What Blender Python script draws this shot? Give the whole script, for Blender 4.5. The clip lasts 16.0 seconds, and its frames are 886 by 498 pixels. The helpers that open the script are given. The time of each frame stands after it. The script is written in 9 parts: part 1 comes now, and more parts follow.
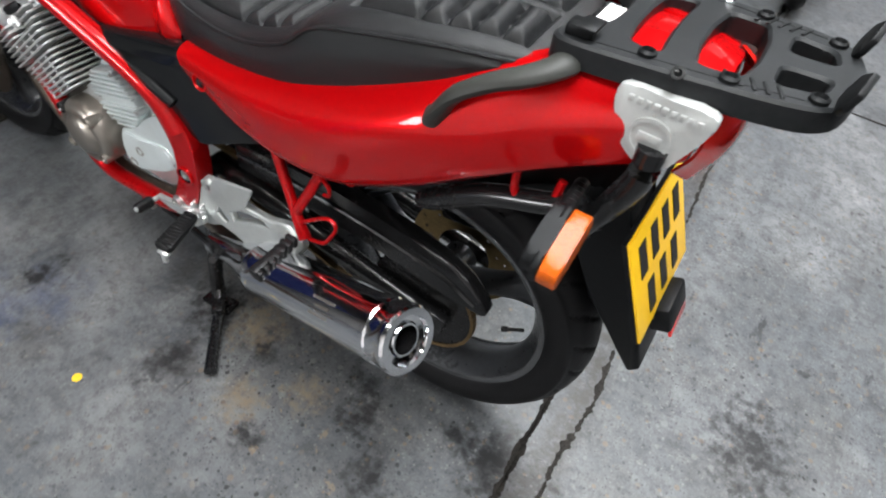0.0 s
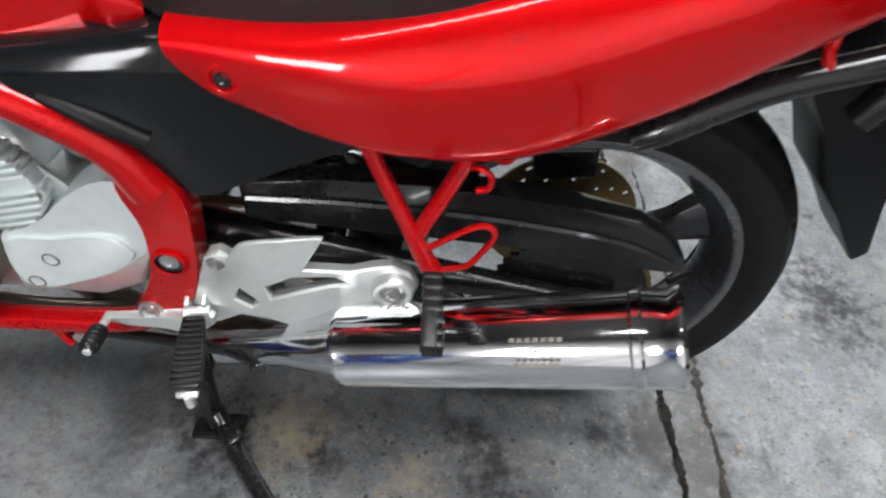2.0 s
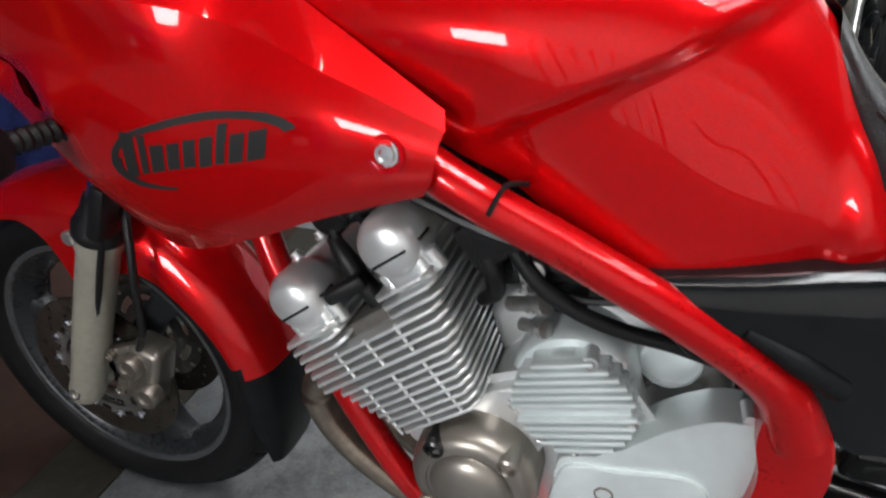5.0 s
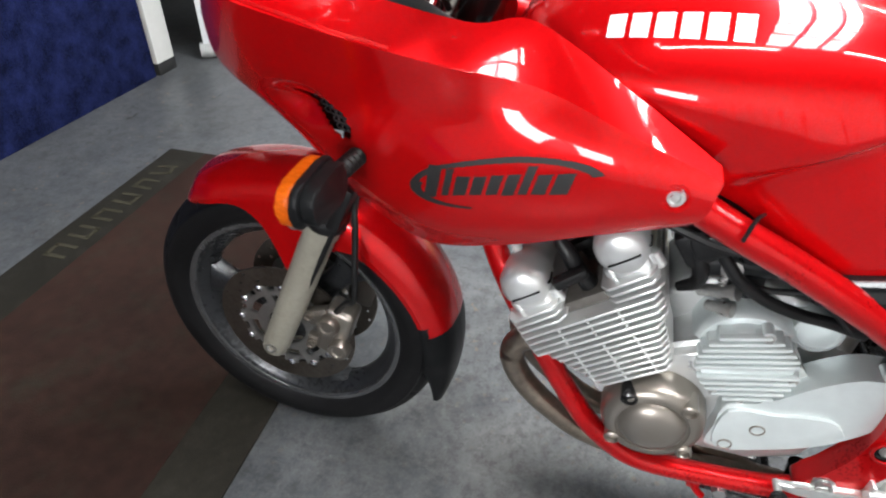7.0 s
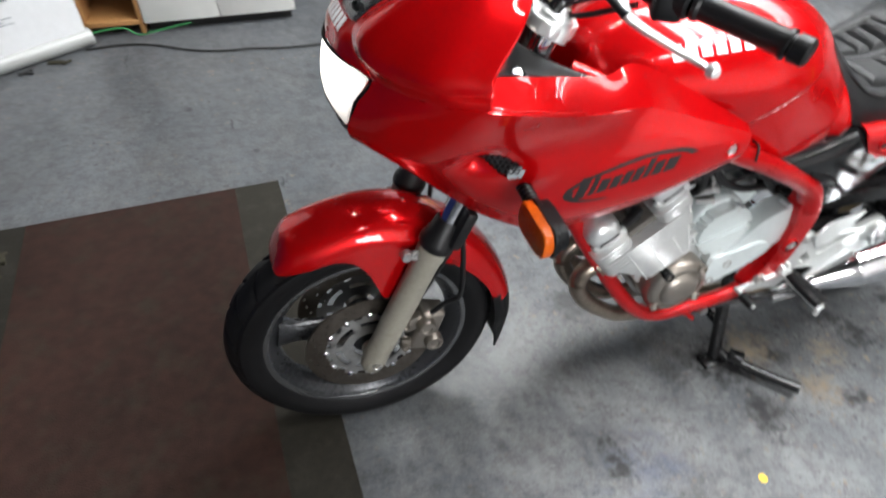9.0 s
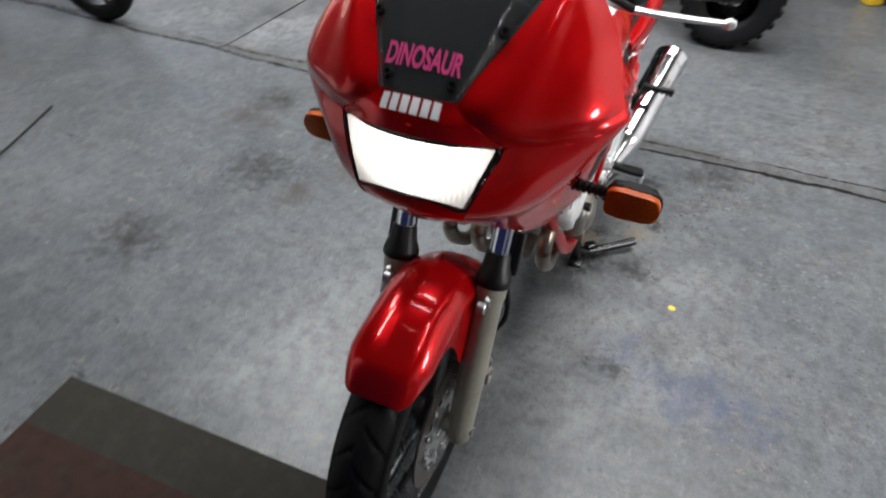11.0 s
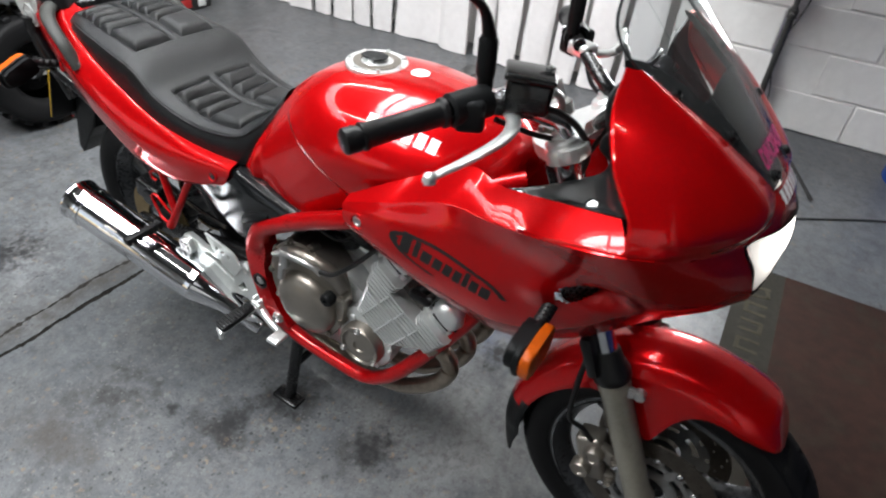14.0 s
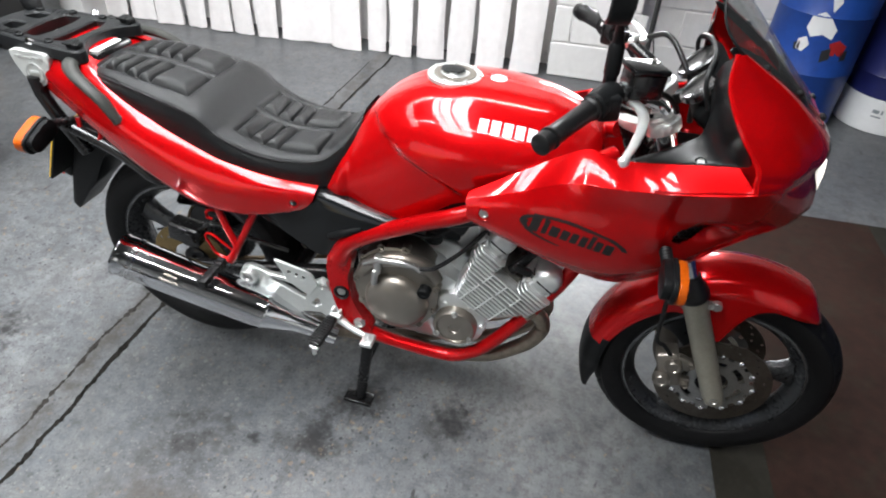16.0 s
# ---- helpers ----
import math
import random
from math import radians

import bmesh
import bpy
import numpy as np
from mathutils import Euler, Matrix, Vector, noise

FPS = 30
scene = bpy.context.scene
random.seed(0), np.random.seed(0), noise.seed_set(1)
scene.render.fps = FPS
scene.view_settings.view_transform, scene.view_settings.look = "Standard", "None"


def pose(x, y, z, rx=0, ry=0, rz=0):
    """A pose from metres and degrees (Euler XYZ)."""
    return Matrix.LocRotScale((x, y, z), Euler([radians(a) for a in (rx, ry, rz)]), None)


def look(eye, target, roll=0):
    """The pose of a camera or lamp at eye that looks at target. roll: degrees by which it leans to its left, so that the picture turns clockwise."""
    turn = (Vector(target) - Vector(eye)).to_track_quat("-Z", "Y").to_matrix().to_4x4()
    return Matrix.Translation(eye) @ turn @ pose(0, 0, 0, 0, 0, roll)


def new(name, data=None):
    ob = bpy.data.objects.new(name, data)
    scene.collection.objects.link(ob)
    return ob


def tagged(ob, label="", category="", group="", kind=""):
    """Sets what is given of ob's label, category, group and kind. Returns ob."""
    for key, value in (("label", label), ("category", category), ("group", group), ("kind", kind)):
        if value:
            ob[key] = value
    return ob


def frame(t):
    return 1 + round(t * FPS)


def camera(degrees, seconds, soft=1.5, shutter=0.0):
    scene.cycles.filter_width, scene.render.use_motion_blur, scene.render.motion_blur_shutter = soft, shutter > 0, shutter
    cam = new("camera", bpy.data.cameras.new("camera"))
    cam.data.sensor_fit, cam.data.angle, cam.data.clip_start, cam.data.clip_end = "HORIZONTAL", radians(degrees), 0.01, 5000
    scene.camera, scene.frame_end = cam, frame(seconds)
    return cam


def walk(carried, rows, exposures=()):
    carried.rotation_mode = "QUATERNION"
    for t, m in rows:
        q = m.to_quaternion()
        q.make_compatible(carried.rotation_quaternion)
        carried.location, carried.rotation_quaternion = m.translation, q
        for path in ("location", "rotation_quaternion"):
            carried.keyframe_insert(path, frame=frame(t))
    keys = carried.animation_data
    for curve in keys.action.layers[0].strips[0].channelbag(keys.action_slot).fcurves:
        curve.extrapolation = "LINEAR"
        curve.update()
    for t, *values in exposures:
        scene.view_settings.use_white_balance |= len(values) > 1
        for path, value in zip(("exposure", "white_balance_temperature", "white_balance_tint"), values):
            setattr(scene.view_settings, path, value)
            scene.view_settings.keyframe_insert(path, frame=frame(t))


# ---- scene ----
cam = camera(72.40, 16.0, soft=2.0, shutter=0.35)
# seconds, place in metres, turn in degrees; x runs along the motorcycle to its front, y to its left side
PATH = [
    (0.0, -1.0526, 0.6975, 1.2780, 41.857, -6.448, -147.546),
    (0.5, -0.8736, 0.6997, 1.2362, 41.591, -6.379, -157.542),
    (1.0, -0.6942, 0.6457, 1.1939, 41.072, -7.090, -166.728),
    (1.5, -0.5766, 0.6341, 1.1238, 43.221, -8.115, -177.627),
    (2.0, -0.5173, 0.6338, 1.0010, 43.569, -5.510, -177.876),
    (2.5, -0.4459, 0.6278, 0.8975, 46.857, -4.022, -177.245),
    (3.0, -0.3192, 0.6315, 0.8446, 49.191, -2.021, -175.002),
    (3.5, -0.2049, 0.6328, 0.8211, 51.534, -1.128, -171.396),
    (4.0, -0.1213, 0.6361, 0.8377, 54.327, -0.703, -166.837),
    (4.5, -0.0742, 0.6279, 0.9064, 57.408, -0.167, -164.046),
    (5.0, -0.0561, 0.6258, 0.9719, 60.609, 0.317, -161.756),
    (5.2, -0.0511, 0.6302, 0.9998, 61.062, 0.205, -160.874),
    (7.3, 0.2681, 0.8123, 1.1747, 51.273, -1.107, -164.456),
    (7.5, 0.3112, 0.8144, 1.2123, 50.127, -0.327, -167.390),
    (8.0, 0.4620, 0.8296, 1.3194, 48.674, -1.377, -175.738),
    (8.5, 0.6574, 0.8931, 1.3740, 48.956, -2.584, -188.409),
    (9.0, 0.8555, 0.8803, 1.3678, 46.649, -1.642, -197.670),
    (9.2, 0.9230, 0.8555, 1.3443, 43.986, -0.616, -203.764),
    (11.3, 1.4118, 0.1823, 1.4123, 51.855, -0.984, -256.157),
    (11.5, 1.4250, 0.0824, 1.4208, 54.738, -0.376, -263.464),
    (12.0, 1.4115, -0.1697, 1.4475, 56.660, -2.298, -277.317),
    (12.5, 1.2852, -0.3865, 1.4463, 55.929, -1.542, -289.657),
    (13.0, 1.1204, -0.5913, 1.4477, 56.213, -3.807, -302.764),
    (13.5, 0.9428, -0.7807, 1.4600, 55.013, -4.375, -316.431),
    (14.0, 0.6854, -0.8932, 1.4296, 52.108, -3.404, -327.471),
    (14.5, 0.4958, -0.9752, 1.4311, 50.507, -3.365, -337.169),
    (15.0, 0.3217, -1.0859, 1.4483, 50.553, -2.144, -345.837),
    (15.5, 0.2651, -1.1583, 1.4731, 51.498, -1.814, -344.545),
    (16.0, 0.2745, -1.2212, 1.5082, 51.633, -2.270, -345.105),
]
walk(cam, [(t, pose(x, y, z, rx, ry, rz)) for t, x, y, z, rx, ry, rz in PATH],
     exposures=[(0, 0.1), (1.5, 0.33), (2.5, 0.35), (3.0, 0.25), (4.0, -0.08), (4.5, -0.12), (5.0, 0.02), (7.3, 0.50), (8.5, 0.46), (9.2, 0.48), (11.3, -0.02), (11.6, -0.2), (12.0, -0.65), (12.5, -0.75), (13.0, -0.8), (13.5, -0.4), (14.2, 0.12), (15.0, 0.25), (16.0, 0.30)])

# ---- world and light ----
world = bpy.data.worlds.new("sky")
scene.world = world
world.use_nodes = True
sky = world.node_tree.nodes.new("ShaderNodeTexSky")
sky.sky_type = 'NISHITA'
sky.sun_disc = False
sky.sun_elevation, sky.sun_rotation = radians(40), radians(200)
world.node_tree.links.new(sky.outputs[0], world.node_tree.nodes["Background"].inputs[0])
world.node_tree.nodes["Background"].inputs[1].default_value = 0.1
scene.view_settings.exposure = 0.0


def area_lamp(name, m, sx, sy, watts, colour=(1, 1, 1)):
    d = bpy.data.lights.new(name, 'AREA')
    d.shape, d.size, d.size_y, d.energy, d.color = 'RECTANGLE', sx, sy, watts, colour
    ob = new(name, d)
    ob.matrix_world = m
    return ob


CEIL = 3.4
# daylight in the two long rooflights and in the open shutter door, and the strip lights
for rx, watts in ((-3.2, 130), (-0.9, 340)):
    area_lamp("rooflight_lamp", pose(rx, -0.6, CEIL + 0.12), 0.9, 3.8, watts, (0.95, 0.98, 1.0))
area_lamp("door_lamp", pose(-3.0, -4.9, 1.3, -90), 3.4, 2.5, 680, (0.90, 0.95, 1.0))
STRIPS = [(-2.0, 1.2), (0.1, 1.3), (-2.0, -1.6), (0.1, -1.7)]
for sx, sy in STRIPS:
    area_lamp("strip_lamp", pose(sx, sy, CEIL - 0.17), 1.4, 0.06, 22 if sx < -1 else 14, (1.0, 0.97, 0.92))

area_lamp("softbox_lamp", look((0.47, 2.09, 1.16), (0.35, 0.6, 0.75)), 0.5, 0.5, 22, (0.97, 0.98, 1.0))

# ---- materials ----


def material(name, colour, rough=0.5, metal=0.0, coat=0.0, vary=0.12, scale=18.0, bump=0.0, bump_scale=180.0, rough_vary=0.12, dirt=0.0, dirt_colour=(0.05, 0.045, 0.04), spec=0.5, alpha=1.0, transmission=0.0):
    """A surface with variation at two scales, some wear in its gloss and an optional layer of dirt."""
    m = bpy.data.materials.new(name)
    m.use_nodes = True
    n, l = m.node_tree.nodes, m.node_tree.links
    b = n["Principled BSDF"]
    co = n.new("ShaderNodeTexCoord")
    big, small = n.new("ShaderNodeTexNoise"), n.new("ShaderNodeTexNoise")
    for t, s, d in ((big, scale * 0.25, 3), (small, scale * 4, 4)):
        t.inputs["Scale"].default_value, t.inputs["Detail"].default_value = s, d
        l.new(co.outputs["Object"], t.inputs["Vector"])
    add = n.new("ShaderNodeMath")
    add.operation = 'ADD'
    l.new(big.outputs[0], add.inputs[0])
    l.new(small.outputs[0], add.inputs[1])
    ramp = n.new("ShaderNodeMapRange")
    ramp.inputs[1].default_value, ramp.inputs[2].default_value = 0.7, 1.3
    ramp.inputs[3].default_value, ramp.inputs[4].default_value = 1 - vary, 1 + vary
    l.new(add.outputs[0], ramp.inputs[0])
    hsv = n.new("ShaderNodeHueSaturation")
    hsv.inputs["Color"].default_value = (*colour, 1)
    l.new(ramp.outputs[0], hsv.inputs["Value"])
    out = hsv.outputs[0]
    if dirt:
        mix = n.new("ShaderNodeMix")
        mix.data_type = 'RGBA'
        spot = n.new("ShaderNodeTexNoise")
        spot.inputs["Scale"].default_value, spot.inputs["Detail"].default_value, spot.inputs["Roughness"].default_value = scale * 1.3, 6, 0.7
        l.new(co.outputs["Object"], spot.inputs["Vector"])
        r2 = n.new("ShaderNodeMapRange")
        r2.inputs[1].default_value, r2.inputs[2].default_value = 0.5, 0.75
        r2.inputs[4].default_value = dirt
        l.new(spot.outputs[0], r2.inputs[0])
        l.new(r2.outputs[0], mix.inputs[0])
        l.new(out, mix.inputs[6])
        mix.inputs[7].default_value = (*dirt_colour, 1)
        out = mix.outputs[2]
    l.new(out, b.inputs["Base Color"])
    rr = n.new("ShaderNodeMapRange")
    rr.inputs[1].default_value, rr.inputs[2].default_value = 0.6, 1.4
    rr.inputs[3].default_value, rr.inputs[4].default_value = max(0.01, rough * (1 - rough_vary)), min(1, rough * (1 + rough_vary))
    l.new(add.outputs[0], rr.inputs[0])
    l.new(rr.outputs[0], b.inputs["Roughness"])
    b.inputs["Metallic"].default_value = metal
    b.inputs["Coat Weight"].default_value = coat
    b.inputs["Coat Roughness"].default_value = 0.02
    b.inputs["Specular IOR Level"].default_value = spec
    b.inputs["Transmission Weight"].default_value = transmission
    b.inputs["Alpha"].default_value = alpha
    if bump:
        f = n.new("ShaderNodeTexNoise")
        f.inputs["Scale"].default_value, f.inputs["Detail"].default_value = bump_scale, 3
        l.new(co.outputs["Object"], f.inputs["Vector"])
        bp = n.new("ShaderNodeBump")
        bp.inputs["Strength"].default_value, bp.inputs["Distance"].default_value = bump, 0.002
        l.new(f.outputs[0], bp.inputs["Height"])
        l.new(bp.outputs[0], b.inputs["Normal"])
    return m


def glowing(name, colour, strength, vary=0.0, scale=60.0):
    m = bpy.data.materials.new(name)
    m.use_nodes = True
    n, l = m.node_tree.nodes, m.node_tree.links
    b = n["Principled BSDF"]
    b.inputs["Base Color"].default_value = (*colour, 1)
    b.inputs["Roughness"].default_value = 0.15
    b.inputs["Emission Color"].default_value = (*colour, 1)
    b.inputs["Emission Strength"].default_value = strength
    return m


RED = material("red_pearl_paint", (0.52, 0.0022, 0.0038), 0.24, metal=0.48, spec=0.05, coat=0.65, vary=0.05, scale=60, rough_vary=0.05)
RED_FRAME = material("red_frame_paint", (0.43, 0.0024, 0.004), 0.28, metal=0.45, spec=0.05, coat=0.55, vary=0.04, scale=50, rough_vary=0.05, dirt=0.02, dirt_colour=(0.14, 0.01, 0.01))
GLOSS_BLACK = material("gloss_black_plastic", (0.005, 0.0055, 0.006), 0.13, spec=0.30, vary=0.3, scale=20, rough_vary=0.4)
BLACK_PLASTIC = material("black_plastic", (0.006, 0.0065, 0.007), 0.42, spec=0.13, vary=0.3, scale=40, bump=0.15, bump_scale=500)
GREY_PLASTIC = material("dark_grey_plastic", (0.012, 0.013, 0.014), 0.40, spec=0.2, vary=0.25, scale=30, bump=0.15, bump_scale=400, dirt=0.15, dirt_colour=(0.03, 0.029, 0.027))
COCKPIT = material("cockpit_plastic", (0.008, 0.0085, 0.009), 0.30, spec=0.40, vary=0.3, scale=30, bump=0.08, bump_scale=500)
BLACK_METAL = material("black_painted_steel", (0.007, 0.007, 0.0075), 0.26, spec=0.35, coat=0.25, vary=0.3, scale=30, dirt=0.12, dirt_colour=(0.03, 0.025, 0.02))
RUBBER = material("rubber", (0.007, 0.007, 0.0075), 0.40, spec=0.28, vary=0.3, scale=40, bump=0.2, bump_scale=350)
TYRE = material("tyre_rubber", (0.007, 0.007, 0.0075), 0.5, spec=0.14, vary=0.35, scale=25, bump=0.2, bump_scale=300, dirt=0.15, dirt_colour=(0.022, 0.021, 0.02))
GRAB = material("worn_grab_rail_plastic", (0.030, 0.031, 0.028), 0.48, spec=0.25, vary=0.2, scale=30, bump=0.2, bump_scale=500)
VINYL = material("seat_vinyl", (0.0055, 0.006, 0.0068), 0.36, spec=0.34, vary=0.3, scale=25, bump=0.6, bump_scale=700, dirt=0.12, dirt_colour=(0.028, 0.028, 0.027))
SATIN_ALLOY = material("satin_alloy", (0.66, 0.685, 0.67), 0.36, metal=0.72, vary=0.06, scale=22, bump=0.01, bump_scale=260, dirt=0.12, dirt_colour=(0.40, 0.40, 0.38))
CHROME = material("chrome", (0.74, 0.75, 0.77), 0.10, metal=1.0, vary=0.04, scale=30, rough_vary=0.4)
ALLOY = material("cast_alloy", (0.73, 0.745, 0.74), 0.31, metal=0.68, vary=0.06, scale=14, bump=0.012, bump_scale=260)
ALLOY_PAINT = material("silver_painted_alloy", (0.65, 0.705, 0.705), 0.33, metal=0.42, vary=0.05, scale=12, bump=0.02, bump_scale=400)
ALLOY_DULL = material("tarnished_alloy", (0.27, 0.245, 0.215), 0.34, metal=0.80, vary=0.08, scale=9, bump=0.008, bump_scale=300)
# darkened alloy: the shade deep between the fins, put into the colour
FIN_SHADE = material("shade_between_fins", (0.11, 0.102, 0.092), 0.55, metal=0.5, vary=0.3, scale=20)
FORK_PAINT = material("sand_fork_paint", (0.30, 0.285, 0.235), 0.42, metal=0.15, vary=0.1, scale=30, dirt=0.25, dirt_colour=(0.14, 0.12, 0.09))
RIM_PAINT = material("grey_wheel_paint", (0.036, 0.038, 0.041), 0.28, metal=0.5, vary=0.18, scale=25, dirt=0.3, dirt_colour=(0.03, 0.027, 0.024))
LIP = material("worn_rim_edge", (0.13, 0.135, 0.14), 0.25, metal=0.7, vary=0.2, scale=30, dirt=0.35, dirt_colour=(0.05, 0.045, 0.04))
GOLD_DISC = material("browned_disc_steel", (0.24, 0.17, 0.075), 0.34, metal=0.9, vary=0.2, scale=40, dirt=0.4, dirt_colour=(0.08, 0.05, 0.02))
DISC_STEEL = material("worn_disc_steel", (0.16, 0.14, 0.12), 0.32, metal=0.9, vary=0.2, scale=40, dirt=0.5, dirt_colour=(0.07, 0.05, 0.03))
STEEL = material("plain_steel", (0.50, 0.50, 0.49), 0.3, metal=0.9, vary=0.15, scale=60, dirt=0.3, dirt_colour=(0.15, 0.11, 0.08))
EXHAUST = material("heat_stained_steel", (0.27, 0.225, 0.18), 0.32, metal=0.9, vary=0.2, scale=20, dirt=0.4, dirt_colour=(0.10, 0.08, 0.06))
CHAIN = material("oily_chain", (0.20, 0.13, 0.06), 0.4, metal=0.7, vary=0.3, scale=90, dirt=0.4)
AMBER = material("amber_lens", (0.42, 0.072, 0.003), 0.30, coat=0.10, spec=0.2, vary=0.3, scale=60, bump=0.5, bump_scale=160)
RED_LENS = material("red_lens", (0.62, 0.012, 0.008), 0.12, coat=0.6, vary=0.1, scale=70)
YELLOW_PLATE = material("yellow_plate", (0.85, 0.50, 0.012), 0.35, vary=0.06, scale=30)
WHITE_DECAL = material("white_decal", (0.85, 0.85, 0.86), 0.3, vary=0.04)
BLACK_DECAL = material("black_decal", (0.006, 0.006, 0.006), 0.6, vary=0.1)
PINK_DECAL = material("pink_decal", (0.60, 0.050, 0.20), 0.5, vary=0.1, spec=0.2)
GREEN_DECAL = material("green_sticker", (0.10, 0.17, 0.09), 0.5)
RACK_GREY = material("silver_rack_plastic", (0.42, 0.43, 0.42), 0.5, metal=0.2, vary=0.06, scale=40, bump=0.2, bump_scale=500)


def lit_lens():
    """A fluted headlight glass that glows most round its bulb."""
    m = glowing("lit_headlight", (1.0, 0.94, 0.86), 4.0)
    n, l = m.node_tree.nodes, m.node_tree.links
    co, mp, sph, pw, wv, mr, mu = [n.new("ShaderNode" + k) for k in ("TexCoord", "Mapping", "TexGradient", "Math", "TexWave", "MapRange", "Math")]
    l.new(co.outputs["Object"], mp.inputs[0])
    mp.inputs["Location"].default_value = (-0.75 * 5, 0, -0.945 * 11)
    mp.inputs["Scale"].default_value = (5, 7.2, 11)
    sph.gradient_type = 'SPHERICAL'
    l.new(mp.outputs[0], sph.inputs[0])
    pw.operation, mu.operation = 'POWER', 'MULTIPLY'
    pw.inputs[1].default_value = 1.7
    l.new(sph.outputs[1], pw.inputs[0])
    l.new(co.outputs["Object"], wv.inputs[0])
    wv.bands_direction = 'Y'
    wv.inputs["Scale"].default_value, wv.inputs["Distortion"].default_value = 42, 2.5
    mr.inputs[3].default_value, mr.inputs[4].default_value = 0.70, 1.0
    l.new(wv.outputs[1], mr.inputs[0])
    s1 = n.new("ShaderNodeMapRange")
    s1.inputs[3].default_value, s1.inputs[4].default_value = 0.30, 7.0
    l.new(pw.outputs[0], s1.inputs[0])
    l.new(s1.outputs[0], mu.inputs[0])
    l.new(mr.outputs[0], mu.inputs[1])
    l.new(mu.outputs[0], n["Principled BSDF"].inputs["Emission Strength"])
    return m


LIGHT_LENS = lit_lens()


def glass(name, colour, rough=0.02, mixed=0.12, haze=0.0):
    """Thin clear sheet: lets light straight through and mirrors a little of it."""
    m = bpy.data.materials.new(name)
    m.use_nodes = True
    n, l = m.node_tree.nodes, m.node_tree.links
    n.remove(n["Principled BSDF"])
    tr, gl, mix, lw = n.new("ShaderNodeBsdfTransparent"), n.new("ShaderNodeBsdfGlossy"), n.new("ShaderNodeMixShader"), n.new("ShaderNodeLayerWeight")
    tr.inputs[0].default_value = (*colour, 1)
    gl.inputs["Roughness"].default_value = rough
    lw.inputs[0].default_value = 0.5
    pw, mr = n.new("ShaderNodeMath"), n.new("ShaderNodeMapRange")
    pw.operation = 'POWER'
    pw.inputs[1].default_value = 3.0
    l.new(lw.outputs["Facing"], pw.inputs[0])
    mr.inputs[3].default_value, mr.inputs[4].default_value = mixed * 0.12, 0.32
    l.new(pw.outputs[0], mr.inputs[0])
    l.new(mr.outputs[0], mix.inputs[0])
    l.new(tr.outputs[0], mix.inputs[1])
    l.new(gl.outputs[0], mix.inputs[2])
    fog, dull = n.new("ShaderNodeMixShader"), n.new("ShaderNodeBsdfDiffuse")
    dull.inputs[0].default_value = (0.42, 0.43, 0.44, 1)
    fog.inputs[0].default_value = haze
    l.new(mix.outputs[0], fog.inputs[1])
    l.new(dull.outputs[0], fog.inputs[2])
    l.new(fog.outputs[0] if haze else mix.outputs[0], n["Material Output"].inputs[0])
    return m


SCREEN = glass("smoked_screen", (0.90, 0.92, 0.92), 0.02, 0.5, 0.03)

# ---- mesh tools ----


def finish(name, bm, mat, sharp=38, smooth=True):
    """bm as a mesh object: smooth faces, edges steeper than sharp degrees left hard."""
    bmesh.ops.recalc_face_normals(bm, faces=bm.faces)
    lim = radians(sharp)
    for f in bm.faces:
        f.smooth = smooth
    if smooth:
        for e in bm.edges:
            if len(e.link_faces) == 2 and e.calc_face_angle(0) > lim:
                e.smooth = False
    me = bpy.data.meshes.new(name)
    bm.to_mesh(me)
    bm.free()
    me.materials.append(mat)
    return new(name, me)


def part(name, bm, mat, parent, label="", sharp=38):
    ob = finish(name, bm, mat, sharp)
    ob.parent = parent
    if label:
        ob["label"] = label
    return ob


def pieces(name, bm, mat, parent, label="", sharp=38):
    """Each loose piece of bm as a part of its own."""
    bm.verts.ensure_lookup_table()
    seen, obs = set(), []
    for v in bm.verts:
        if v in seen:
            continue
        isle, todo = [], [v]
        seen.add(v)
        while todo:
            q = todo.pop()
            isle.append(q)
            for e in q.link_edges:
                o = e.other_vert(q)
                if o not in seen:
                    seen.add(o)
                    todo.append(o)
        nb, at = bmesh.new(), {}
        for q in isle:
            at[q] = nb.verts.new(q.co)
        for f in {f for q in isle for f in q.link_faces}:
            nb.faces.new([at[q] for q in f.verts])
        obs.append(part(name, nb, mat, parent, label, sharp))
    bm.free()
    return obs


def spline(pts, k=8, closed=False):
    """A Catmull-Rom line through pts, k steps to a span."""
    p = np.array(pts, float)
    n = len(p)
    if n == 2:
        return [p[0] + (p[1] - p[0]) * i / k for i in range(k + 1)]
    out = []
    spans = n if closed else n - 1
    for i in range(spans):
        if closed:
            a, b, c, d = p[(i - 1) % n], p[i], p[(i + 1) % n], p[(i + 2) % n]
        else:
            b, c = p[i], p[i + 1]
            a = p[i - 1] if i else 2 * b - c
            d = p[i + 2] if i + 2 < n else 2 * c - b
        for j in range(k):
            t = j / k
            out.append(0.5 * ((2 * b) + (c - a) * t + (2 * a - 5 * b + 4 * c - d) * t * t + (3 * b - a - 3 * c + d) * t ** 3))
    if not closed:
        out.append(p[-1])
    return out


